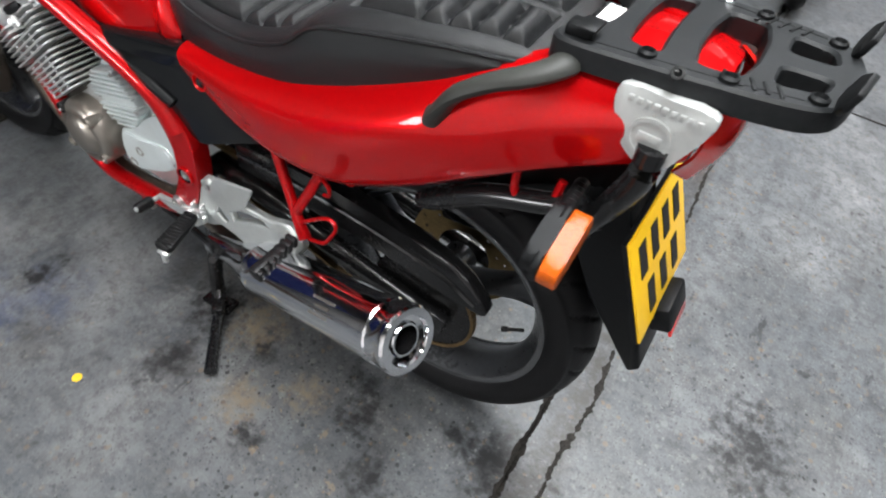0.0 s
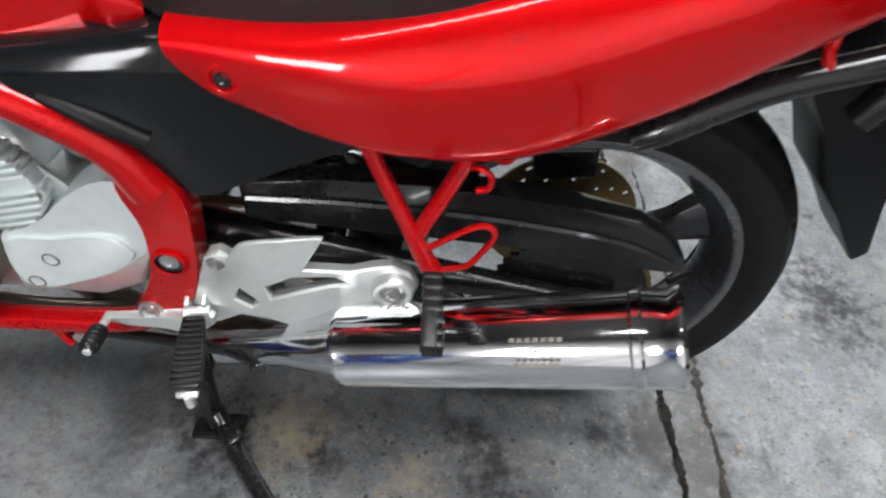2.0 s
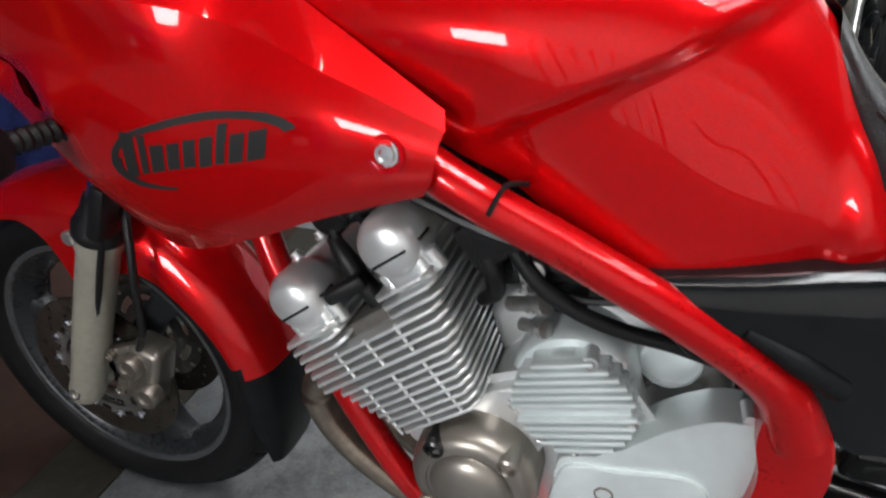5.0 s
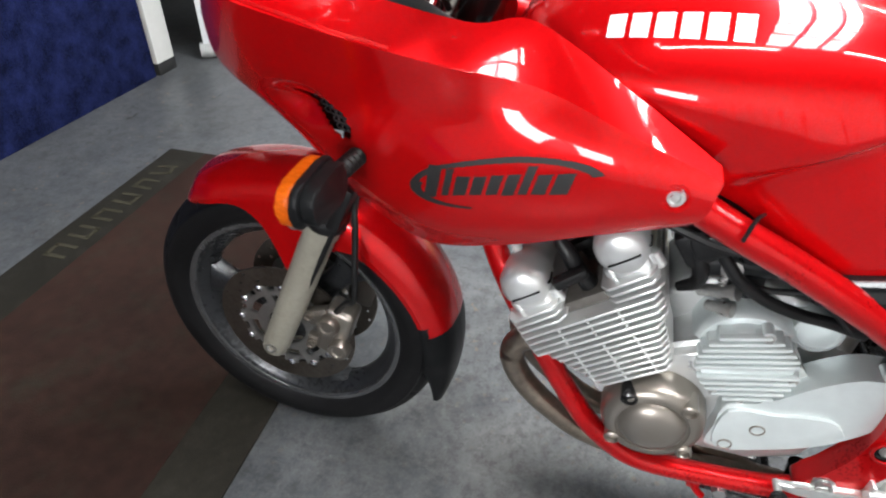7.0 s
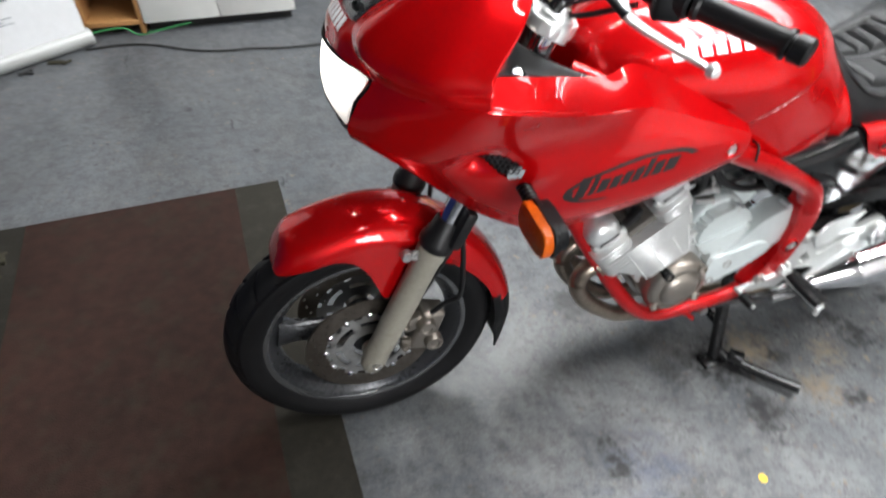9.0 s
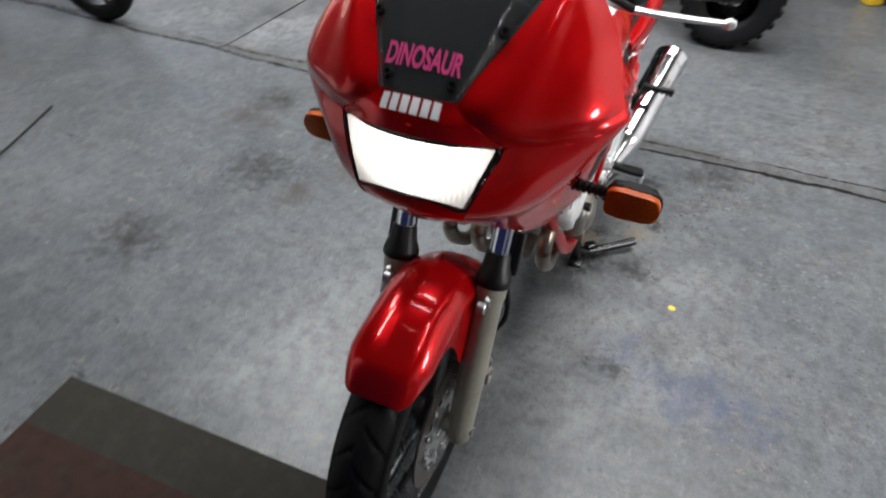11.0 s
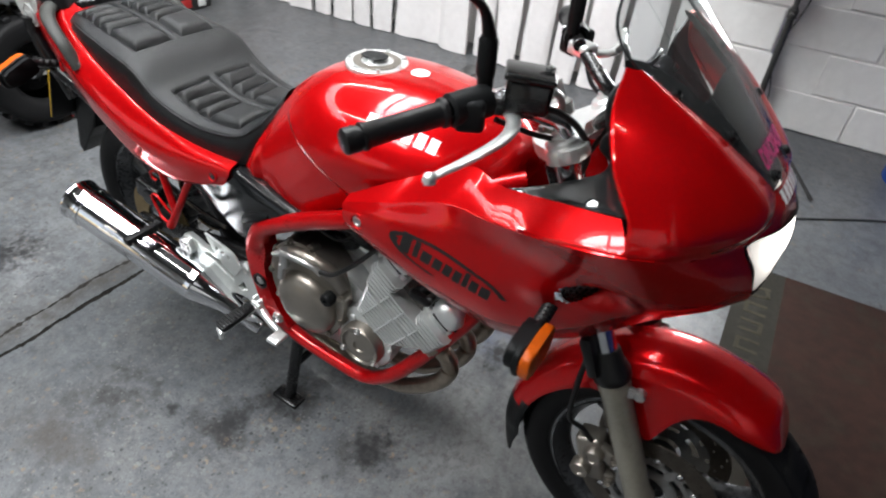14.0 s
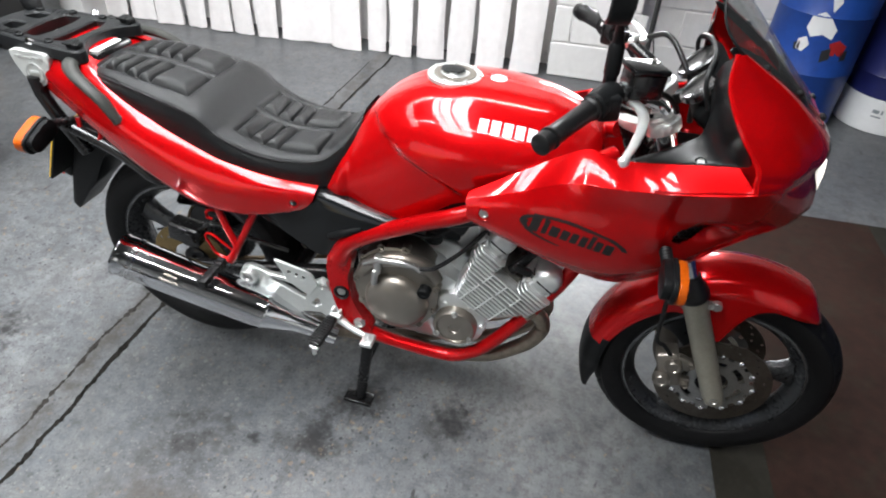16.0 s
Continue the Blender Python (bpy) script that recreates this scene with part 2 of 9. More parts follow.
def tube(bm, pts, r, n=10, k=6, closed=False, flat=1.0, smooth=True, up=(0, 0, 1)):
    """A pipe of radius r (one number, or one for each point) along pts; flat squashes it along up."""
    path = spline(pts, k, closed) if smooth and len(pts) > 2 else [np.array(q, float) for q in pts]
    m = len(path)
    rads = np.interp(np.linspace(0, 1, m), np.linspace(0, 1, len(r)), r) if hasattr(r, "__len__") else [r] * m
    rings, upv = [], Vector(up)
    for i in range(m):
        a, b = path[i - 1 if i or closed else 0], path[(i + 1) % m if i + 1 < m or closed else i]
        d = Vector(b - a).normalized()
        s = d.cross(upv)
        if s.length < 0.05:
            s = d.cross(Vector((0, 1, 0.1)))
        s.normalize()
        t = s.cross(d).normalized()
        c = Vector(path[i])
        rings.append([bm.verts.new(c + s * (math.cos(2 * math.pi * j / n) * rads[i]) + t * (math.sin(2 * math.pi * j / n) * rads[i] * flat)) for j in range(n)])
    for i in range(m if closed else m - 1):
        p, q = rings[i], rings[(i + 1) % m]
        for j in range(n):
            bm.faces.new((p[j], p[(j + 1) % n], q[(j + 1) % n], q[j]))
    if not closed:
        bm.faces.new(rings[0][::-1])
        bm.faces.new(rings[-1])
    return bm


def frame_of(axis):
    """The turn that takes z to axis."""
    return Vector(axis).to_track_quat('Z', 'Y').to_matrix().to_4x4()


def lathe(bm, profile, centre, axis=(0, 1, 0), n=32, closed=False, squash=1.0):
    """profile: (radius, height) pairs turned about axis through centre; closed joins the last pair to the first."""
    m = Matrix.Translation(centre) @ frame_of(axis)
    rings = []
    for r, h in profile:
        if r < 1e-5:
            rings.append([bm.verts.new(m @ Vector((0, 0, h)))] * n)
        else:
            rings.append([bm.verts.new(m @ Vector((r * math.cos(2 * math.pi * j / n), r * math.sin(2 * math.pi * j / n) * squash, h))) for j in range(n)])
    m2 = len(rings)
    for i in range(m2 if closed else m2 - 1):
        p, q = rings[i], rings[(i + 1) % m2]
        for j in range(n):
            vs = []
            for v in (p[j], p[(j + 1) % n], q[(j + 1) % n], q[j]):
                if v not in vs:
                    vs.append(v)
            if len(vs) > 2:
                bm.faces.new(vs)
    return bm


def rod(bm, a, b, r, n=12, bevel=0.0, r2=None):
    """A round bar from a to b with its ends slightly turned in."""
    a, b = Vector(a), Vector(b)
    L = (b - a).length
    r2 = r if r2 is None else r2
    e = bevel or min(r, L) * 0.15
    return lathe(bm, [(0, 0), (r - e, 0), (r, e), (r2, L - e), (r2 - e, L), (0, L)], a, b - a, n)


def slab(bm, outline, t0, t1, m=None, bevel=0.003, seg=2):
    """A flat plate: outline (u, v) pairs, from height t0 to t1, laid by m (u, v, height to world)."""
    m = m or Matrix.Identity(4)
    low = [bm.verts.new(m @ Vector((u, v, t0))) for u, v in outline]
    high = [bm.verts.new(m @ Vector((u, v, t1))) for u, v in outline]
    faces = [bm.faces.new(low[::-1]), bm.faces.new(high)]
    n = len(outline)
    for i in range(n):
        faces.append(bm.faces.new((low[i], low[(i + 1) % n], high[(i + 1) % n], high[i])))
    if bevel:
        edges = list({e for f in faces for e in f.edges})
        bmesh.ops.bevel(bm, geom=edges, offset=bevel, segments=seg, affect='EDGES', profile=0.5, clamp_overlap=True)
    return bm


SIDE = Matrix(((1, 0, 0, 0), (0, 0, 1, 0), (0, 1, 0, 0), (0, 0, 0, 1)))  # (x, z, y) plates standing along the machine


def box(bm, c, s, bevel=0.004, turn=None, seg=2):
    """A block of size s about c with rounded edges, turned by the Euler degrees."""
    m = pose(*c, *(turn or (0, 0, 0)))
    x, y = s[0] / 2, s[1] / 2
    return slab(bm, [(-x, -y), (x, -y), (x, y), (-x, y)], -s[2] / 2, s[2] / 2, m, bevel, seg)


def round_outline(pts, k=4):
    return [(q[0], q[1]) for q in spline([(p[0], p[1]) for p in pts], k, True)]


def tight_outline(pts, r=0.010, n=4):
    """A closed outline whose corners are rounded by r."""
    out = []
    for i, p in enumerate(pts):
        p, a, b = Vector(p), Vector(pts[i - 1]), Vector(pts[(i + 1) % len(pts)])
        q0, q1 = p + (a - p).normalized() * r, p + (b - p).normalized() * r
        for j in range(n + 1):
            f = j / n
            out.append(tuple(q0 * (1 - f) ** 2 + p * 2 * f * (1 - f) + q1 * f * f))
    return out


def patch(bm, rows, k=6, thick=0.003, mirror=False, kv=None, shape=None):
    """A smooth sheet through rows of points, given some thickness; mirror repeats it on the other side (y to -y)."""
    kv = kv or k
    across = [spline(r, k) for r in rows]
    cols = [spline([a[i] for a in across], kv) for i in range(len(across[0]))]
    g = np.array(cols)  # column, row, xyz
    if shape:
        g = shape(g)
    du = np.gradient(g, axis=0)
    dv = np.gradient(g, axis=1)
    nr = np.cross(du, dv)
    nr /= np.linalg.norm(nr, axis=2, keepdims=True) + 1e-12
    out = []
    for sgn in ((1, -1) if mirror else (1,)):
        s = np.array((1, sgn, 1))
        top = [[bm.verts.new(Vector(q * s)) for q in col] for col in g]
        if thick:
            bot = [[bm.verts.new(Vector(q * s)) for q in col] for col in g - nr * thick]
        a, b = len(top), len(top[0])
        for i in range(a - 1):
            for j in range(b - 1):
                bm.faces.new((top[i][j], top[i + 1][j], top[i + 1][j + 1], top[i][j + 1]))
                if thick:
                    bm.faces.new((bot[i][j], bot[i][j + 1], bot[i + 1][j + 1], bot[i + 1][j]))
        if thick:
            for i in range(a - 1):
                bm.faces.new((top[i][0], bot[i][0], bot[i + 1][0], top[i + 1][0]))
                bm.faces.new((top[i][b - 1], top[i + 1][b - 1], bot[i + 1][b - 1], bot[i][b - 1]))
            for j in range(b - 1):
                bm.faces.new((top[0][j], top[0][j + 1], bot[0][j + 1], bot[0][j]))
                bm.faces.new((top[a - 1][j], bot[a - 1][j], bot[a - 1][j + 1], top[a - 1][j + 1]))
    return bm


def B():
    return bmesh.new()


def aft(ob, most=0.010, extra=0.0):
    """Lengthens a part of the tail towards the back: nothing ahead of the seat's nose, the full stretch past the rear axle."""
    for v in ob.data.vertices:
        v.co.x -= most * min(1.0, max(0.0, (-0.30 - v.co.x) / 0.45)) + extra


def hexbolt(bm, c, axis, r=0.007, h=0.006):
    return lathe(bm, [(0, -0.002), (r * 1.35, -0.002), (r * 1.35, h * 0.3), (r, h * 0.3), (r, h), (r * 0.75, h), (r * 0.6, h * 0.6), (0, h * 0.6)], c, axis, 12)


def letters(text, size, m, mat, depth=0.0006, bold=0.018):
    """Words in the built-in typeface as a thin raised mesh."""
    c = bpy.data.curves.new("words", 'FONT')
    c.offset = size * bold
    c.body, c.size, c.extrude, c.align_x, c.align_y = text, size, depth, 'CENTER', 'CENTER'
    t = new("words", c)
    dg = bpy.context.evaluated_depsgraph_get()
    me = bpy.data.meshes.new_from_object(t.evaluated_get(dg))
    bpy.data.objects.remove(t)
    bpy.data.curves.remove(c)
    me.transform(m)
    me.materials.clear()
    me.materials.append(mat)
    return me

# ---- the place ----


def concrete():
    """Worn grey floor paint over concrete: smoother blue-grey in front, bare and rough behind the joint."""
    m = bpy.data.materials.new("painted_concrete")
    m.use_nodes = True
    n, l = m.node_tree.nodes, m.node_tree.links
    b = n["Principled BSDF"]
    co = n.new("ShaderNodeTexCoord")

    def noise_(scale, detail, rough=0.6, dist=0.0):
        t = n.new("ShaderNodeTexNoise")
        t.inputs["Scale"].default_value, t.inputs["Detail"].default_value, t.inputs["Roughness"].default_value, t.inputs["Distortion"].default_value = scale, detail, rough, dist
        l.new(co.outputs["Object"], t.inputs["Vector"])
        return t.outputs[0]

    def band(src, a, b_, c=0.0, d=1.0):
        r = n.new("ShaderNodeMapRange")
        for i, v in enumerate((a, b_, c, d)):
            r.inputs[i + 1].default_value = v
        l.new(src, r.inputs[0])
        return r.outputs[0]

    def mix(f, a, c):
        x = n.new("ShaderNodeMix")
        x.data_type = 'RGBA'
        l.new(f, x.inputs[0])
        for k, q in ((6, a), (7, c)):
            if isinstance(q, tuple):
                x.inputs[k].default_value = (*q, 1)
            else:
                l.new(q, x.inputs[k])
        return x.outputs[2]

    def math_(op, a, c):
        x = n.new("ShaderNodeMath")
        x.operation = op
        for k, q in ((0, a), (1, c)):
            if isinstance(q, float):
                x.inputs[k].default_value = q
            else:
                l.new(q, x.inputs[k])
        return x.outputs[0]

    sep = n.new("ShaderNodeSeparateXYZ")
    l.new(co.outputs["Object"], sep.inputs[0])
    paint = mix(band(noise_(1.1, 4), 0.35, 0.65), (0.066, 0.074, 0.083), (0.109, 0.117, 0.127))
    paint = mix(band(noise_(60, 6, 0.7), 0.40, 0.75, 0, 0.45), paint, (0.15, 0.155, 0.157))
    bare = mix(band(noise_(9, 10, 0.78), 0.35, 0.68), (0.145, 0.147, 0.152), (0.325, 0.330, 0.338))
    # the paint is worn through most behind the wheel and along the joint
    worn = math_('ADD', band(sep.outputs[0], -0.85, -1.15, -0.08, 0.50), band(noise_(1.7, 6, 0.65), 0.45, 0.74, -0.35, 0.65))
    worn = math_('MULTIPLY', math_('MULTIPLY', worn, band(noise_(6, 9, 0.7), 0.30, 0.70, 0.6, 1.0)), band(sep.outputs[0], -0.9, -1.12, 0.30, 1.0))
    # paler towards negative y: the door's light painted in through the wear mask
    worn = math_('MULTIPLY', worn, band(sep.outputs[1], -1.3, 0.5, 1.25, 0.42))
    wc_ = n.new("ShaderNodeClamp")
    l.new(worn, wc_.inputs[0])
    col = mix(wc_.outputs[0], paint, bare)
    col = mix(band(noise_(3.1, 9, 0.66, 0.4), 0.48, 0.74, 0, 0.40), col, (0.060, 0.058, 0.056))
    col = mix(band(noise_(75, 3, 0.6), 0.68, 0.78, 0, 0.45), col, (0.05, 0.05, 0.05))
    col = mix(band(noise_(31, 3, 0.6), 0.755, 0.79, 0, 0.25), col, (0.50, 0.50, 0.48))
    # mottling, old oil, scuffs and drips with ragged outlines
    def drawn(sx, sy, turn, scale, detail, rough):
        """Noise drawn out along one direction, as left by dragging and sweeping."""
        mp, t = n.new("ShaderNodeMapping"), n.new("ShaderNodeTexNoise")
        mp.inputs["Scale"].default_value, mp.inputs["Rotation"].default_value = (sx, sy, 1), (0, 0, radians(turn))
        l.new(co.outputs["Object"], mp.inputs[0])
        l.new(mp.outputs[0], t.inputs["Vector"])
        t.inputs["Scale"].default_value, t.inputs["Detail"].default_value, t.inputs["Roughness"].default_value = scale, detail, rough
        return t.outputs[0]

    col = mix(band(noise_(6, 14, 0.8), 0.46, 0.68, 0, 0.40), col, (0.19, 0.19, 0.185))
    col = mix(band(drawn(1, 0.45, 25, 13, 10, 0.76), 0.50, 0.70, 0, 0.60), col, (0.040, 0.039, 0.039))
    col = mix(band(drawn(0.35, 1, -15, 24, 6, 0.7), 0.60, 0.72, 0, 0.5), col, (0.21, 0.21, 0.205))
    ragged = noise_(4.5, 9, 0.68, 0.8)
    col = mix(math_('MULTIPLY', band(ragged, 0.53, 0.70, 0, 0.75), band(noise_(0.9, 3), 0.46, 0.68)), col, (0.022, 0.021, 0.021))
    for sc, r0, m0, m1 in ((13, 0.20, 0.50, 0.60), (34, 0.22, 0.52, 0.62)):
        fleck = n.new("ShaderNodeTexVoronoi")
        fleck.inputs["Scale"].default_value, fleck.inputs["Randomness"].default_value = sc, 1.0
        wob, vm = n.new("ShaderNodeTexNoise"), n.new("ShaderNodeMix")
        wob.inputs["Scale"].default_value = 45
        vm.data_type = 'RGBA'
        vm.inputs[0].default_value = 0.03
        l.new(co.outputs["Object"], wob.inputs["Vector"])
        l.new(co.outputs["Object"], vm.inputs[6])
        l.new(wob.outputs[1], vm.inputs[7])
        l.new(vm.outputs[2], fleck.inputs["Vector"])
        pick = n.new("ShaderNodeSeparateColor")
        l.new(fleck.outputs["Color"], pick.inputs[0])
        size = math_('MULTIPLY', pick.outputs[0], pick.outputs[1])
        on = math_('MULTIPLY', band(math_('SUBTRACT', math_('MULTIPLY', size, r0 * 2.2), fleck.outputs["Distance"]), 0.0, 0.05), band(pick.outputs[2], 0.55, 0.62))
        col = mix(math_('MULTIPLY', math_('MULTIPLY', on, 0.8), band(noise_(2.3, 4), m0 - 0.08, m1)), col, (0.020, 0.020, 0.021))
    chip = n.new("ShaderNodeTexVoronoi")
    chip.inputs["Scale"].default_value = 9
    l.new(co.outputs["Object"], chip.inputs["Vector"])
    col = mix(math_('MULTIPLY', band(chip.outputs[0], 0.060, 0.035, 0, 0.30), band(noise_(60, 3), 0.45, 0.55)), col, (0.42, 0.42, 0.41))

    def spot(x, y, r, amount, paint_, stretch=1.0, breakup=14):
        """One stain, or one patch of painted light, about a place on the floor, broken up at its rim."""
        mp, g = n.new("ShaderNodeMapping"), n.new("ShaderNodeTexGradient")
        g.gradient_type = 'SPHERICAL'
        mp.inputs["Location"].default_value, mp.inputs["Scale"].default_value = (-x / r, -y / r / stretch, 0), (1 / r, 1 / r / stretch, 1 / r)
        l.new(co.outputs["Object"], mp.inputs[0])
        l.new(mp.outputs[0], g.inputs[0])
        f = math_('MULTIPLY', math_('MULTIPLY', math_('ADD', g.outputs[1], band(noise_(breakup, 6, 0.62), 0.3, 0.7, -0.85, 0.55)), amount), band(g.outputs[1], 0.0, 0.25))
        c_ = n.new("ShaderNodeClamp")
        l.new(f, c_.inputs[0])
        return mix(c_.outputs[0], col, paint_)

    col = spot(0.20, 0.60, 0.17, 0.8, (0.030, 0.045, 0.105), 1.7)
    col = spot(0.12, 0.39, 0.13, 0.6, (0.035, 0.050, 0.105), 1.4)
    for x, y, r in ((-0.22, -0.16, 0.14), (-0.29, -0.33, 0.16), (0.07, -0.16, 0.12), (-0.25, 0.33, 0.11), (-0.10, 0.10, 0.16), (-0.62, -0.42, 0.20), (-0.55, -0.95, 0.24), (-0.20, -1.15, 0.22), (-1.06, 0.12, 0.16), (0.34, -1.30, 0.22), (-0.70, -1.42, 0.2), (0.05, 0.48, 0.10), (-0.95, 0.55, 0.16)):
        col = spot(x, y, r * 0.9, 0.95, (0.024, 0.023, 0.023), 1.0, 19)
    col = mix(band(noise_(130, 4, 0.7), 0.42, 0.66, 0, 0.30), col, (0.045, 0.044, 0.043))
    col = mix(band(noise_(95, 4, 0.7), 0.58, 0.72, 0, 0.22), col, (0.24, 0.24, 0.235))
    # pale patches: bare concrete, and brighter light round the machine painted into the floor
    for x, y, r in ((0.36, 0.04, 0.42), (0.20, 0.15, 0.32), (0.42, -0.30, 0.34), (-0.33, 0.20, 0.26), (-0.08, 0.42, 0.34), (0.12, 0.30, 0.30), (0.55, -0.55, 0.30), (-0.36, 0.46, 0.24)):
        col = spot(x, y, r * 1.25, 0.26, (0.235, 0.236, 0.234), 1.0, 5)
    # trodden dirt in the grain, pale and rusty flecks, short dark drag marks
    col = mix(band(noise_(21, 14, 0.82), 0.47, 0.60, 0, 0.55), col, (0.036, 0.036, 0.037))
    col = mix(math_('MULTIPLY', band(noise_(58, 5, 0.66), 0.64, 0.69, 0, 0.50), band(noise_(3.7, 4), 0.44, 0.66)), col, (0.24, 0.238, 0.232))
    col = mix(math_('MULTIPLY', band(noise_(27, 4, 0.6), 0.63, 0.67, 0, 0.65), band(noise_(1.3, 3), 0.46, 0.60)), col, (0.21, 0.155, 0.105))
    col = mix(math_('MULTIPLY', band(drawn(1, 0.30, 62, 11, 5, 0.6), 0.665, 0.70, 0, 0.85), band(noise_(2.6, 3), 0.44, 0.56)), col, (0.017, 0.017, 0.018))
    for sc, cut, soft_, tone, amount, where in ((210, 0.70, 0.06, (0.016, 0.016, 0.017), 0.75, 1.9), (150, 0.74, 0.05, (0.30, 0.295, 0.28), 0.32, 2.7), (85, 0.75, 0.04, (0.014, 0.014, 0.015), 0.80, 1.5), (48, 0.80, 0.03, (0.30, 0.295, 0.28), 0.22, 3.3), (64, 0.79, 0.04, (0.16, 0.115, 0.075), 0.70, 2.2)):
        grit, rnd = n.new("ShaderNodeTexVoronoi"), n.new("ShaderNodeSeparateColor")
        grit.inputs["Scale"].default_value = sc
        l.new(co.outputs["Object"], grit.inputs["Vector"])
        l.new(grit.outputs["Color"], rnd.inputs[0])
        dot = band(math_('SUBTRACT', math_('MULTIPLY', rnd.outputs[1], 0.55), grit.outputs["Distance"]), 0.0, 0.12)
        col = mix(math_('MULTIPLY', math_('MULTIPLY', dot, band(rnd.outputs[0], cut, cut + soft_, 0, amount)), math_('MULTIPLY', band(noise_(where, 5, 0.6), 0.38, 0.60, 0.15, 1.0), band(sep.outputs[0], 0.45, -0.30, 0.25, 1.0))), col, tone)
    # dirt trodden into the broken edges of the joint, brown smears beside it
    seam = math_('MULTIPLY', band(sep.outputs[0], -1.135, -1.095), band(sep.outputs[0], -1.015, -1.055))
    col = mix(math_('MULTIPLY', seam, band(noise_(16, 8, 0.72), 0.42, 0.60, 0.10, 0.85)), col, (0.048, 0.043, 0.038))
    for x, y, r, st_ in ((-0.35, -0.78, 0.22, 0.6), (-0.62, -0.60, 0.20, 0.7), (-0.12, -0.92, 0.16, 0.6), (-0.85, -0.95, 0.24, 0.6), (-0.50, -1.45, 0.20, 1.0)):
        col = spot(x, y, r, 0.75, (0.046, 0.039, 0.034), st_, 11)
    # old oil drips and scuffs about the stand and the rear wheel
    for x, y, r, st_ in ((-0.98, 0.10, 0.07, 1.6), (-0.68, 0.19, 0.06, 1.3), (-0.51, 0.37, 0.045, 1.0), (-0.24, 0.34, 0.05, 2.0), (-0.78, 0.30, 0.06, 1.0), (-1.47, -0.27, 0.12, 1.4), (-0.24, 0.18, 0.09, 1.0), (-0.17, 0.13, 0.08, 0.8), (-0.38, 0.18, 0.06, 1.0), (-0.64, 0.12, 0.04, 1.0), (-0.90, 0.10, 0.05, 1.0), (0.08, -0.15, 0.08, 1.0), (-0.21, -0.15, 0.09, 1.0), (-0.28, -0.30, 0.05, 1.8), (-0.45, -0.36, 0.035, 1.0), (0.20, 0.34, 0.04, 2.0)):
        col = spot(x, y, r * 1.2, 1.15, (0.020, 0.020, 0.021), st_, 34)
    for x, y, r in ((-0.33, 0.14, 0.10), (-0.44, 0.31, 0.08), (-0.55, 0.22, 0.07)):
        col = spot(x, y, r, 0.9, (0.17, 0.135, 0.095), 1.0, 40)
    l.new(col, b.inputs["Base Color"])
    b.inputs["Specular IOR Level"].default_value = 0.30
    l.new(band(wc_.outputs[0], 0, 1, 0.33, 0.58), b.inputs["Roughness"])
    bp = n.new("ShaderNodeBump")
    bp.inputs["Strength"].default_value, bp.inputs["Distance"].default_value = 0.25, 0.0025
    l.new(noise_(70, 6, 0.7), bp.inputs["Height"])
    l.new(bp.outputs[0], b.inputs["Normal"])
    return m


FLOOR = concrete()
WALL_GREY = material("dull_grey_blockwork", (0.17, 0.17, 0.165), 0.8, vary=0.15, scale=4, bump=0.5, bump_scale=60)
JOINT = material("dirt_in_joint", (0.026, 0.024, 0.022), 0.95, spec=0.1, vary=0.5, scale=40, bump=1.0, bump_scale=150, dirt=0.5, dirt_colour=(0.060, 0.053, 0.046))
WALL_WHITE = material("white_wall_paint", (0.72, 0.71, 0.70), 0.7, vary=0.06, scale=5, bump=0.5, bump_scale=60, dirt=0.12, dirt_colour=(0.4, 0.38, 0.35))
SHEET = material("white_foam_sheet", (0.78, 0.75, 0.75), 0.6, vary=0.05, scale=6, bump=0.3, bump_scale=40, dirt=0.15, dirt_colour=(0.5, 0.46, 0.43))
CEILING = material("roof_sheet", (0.12, 0.12, 0.12), 0.7, vary=0.1, scale=4)
BEAM = material("roof_beam", (0.25, 0.25, 0.25), 0.6)
MAT_BROWN = material("brown_rubber_mat", (0.025, 0.0125, 0.0095), 0.8, spec=0.15, vary=0.35, scale=7, bump=0.5, bump_scale=260, dirt=0.25, dirt_colour=(0.03, 0.045, 0.03))
MAT_BORDER = material("mat_border", (0.020, 0.018, 0.014), 0.8, spec=0.15, vary=0.25, scale=12, bump=0.5, bump_scale=260, dirt=0.2, dirt_colour=(0.07, 0.065, 0.055))
MAT_PRINT = material("mat_print", (0.042, 0.038, 0.026), 0.8, spec=0.15, vary=0.3, scale=30)
BLUE_CARPET = material("blue_carpet", (0.010, 0.014, 0.055), 0.95, vary=0.8, scale=60, bump=1.0, bump_scale=300, spec=0.05, dirt=0.35, dirt_colour=(0.035, 0.045, 0.11))
BLUE_VINYL = material("blue_banner", (0.012, 0.060, 0.30), 0.45, vary=0.15, scale=8)
NAVY_VINYL = material("navy_banner", (0.012, 0.016, 0.10), 0.45, vary=0.12, scale=8)
WHITE_VINYL = material("white_banner", (0.72, 0.73, 0.74), 0.5, vary=0.04, scale=8)
WOOD = material("orange_pine", (0.34, 0.17, 0.06), 0.6, vary=0.25, scale=14, bump=0.3)
CABINET = material("white_melamine", (0.70, 0.70, 0.67), 0.45, vary=0.04, scale=5, dirt=0.1, dirt_colour=(0.4, 0.37, 0.32))
SATIN_BLACK = material("satin_black", (0.02, 0.02, 0.02), 0.5, vary=0.2, scale=40)
TUBE_GLOW = glowing("strip_tube", (1.0, 0.97, 0.92), 6.0)
PRINT_GREY = material("grey_print", (0.22, 0.25, 0.27), 0.5)
PRINT_RED = material("red_print", (0.45, 0.02, 0.02), 0.4)
TEAL = material("teal_print", (0.02, 0.22, 0.24), 0.5)
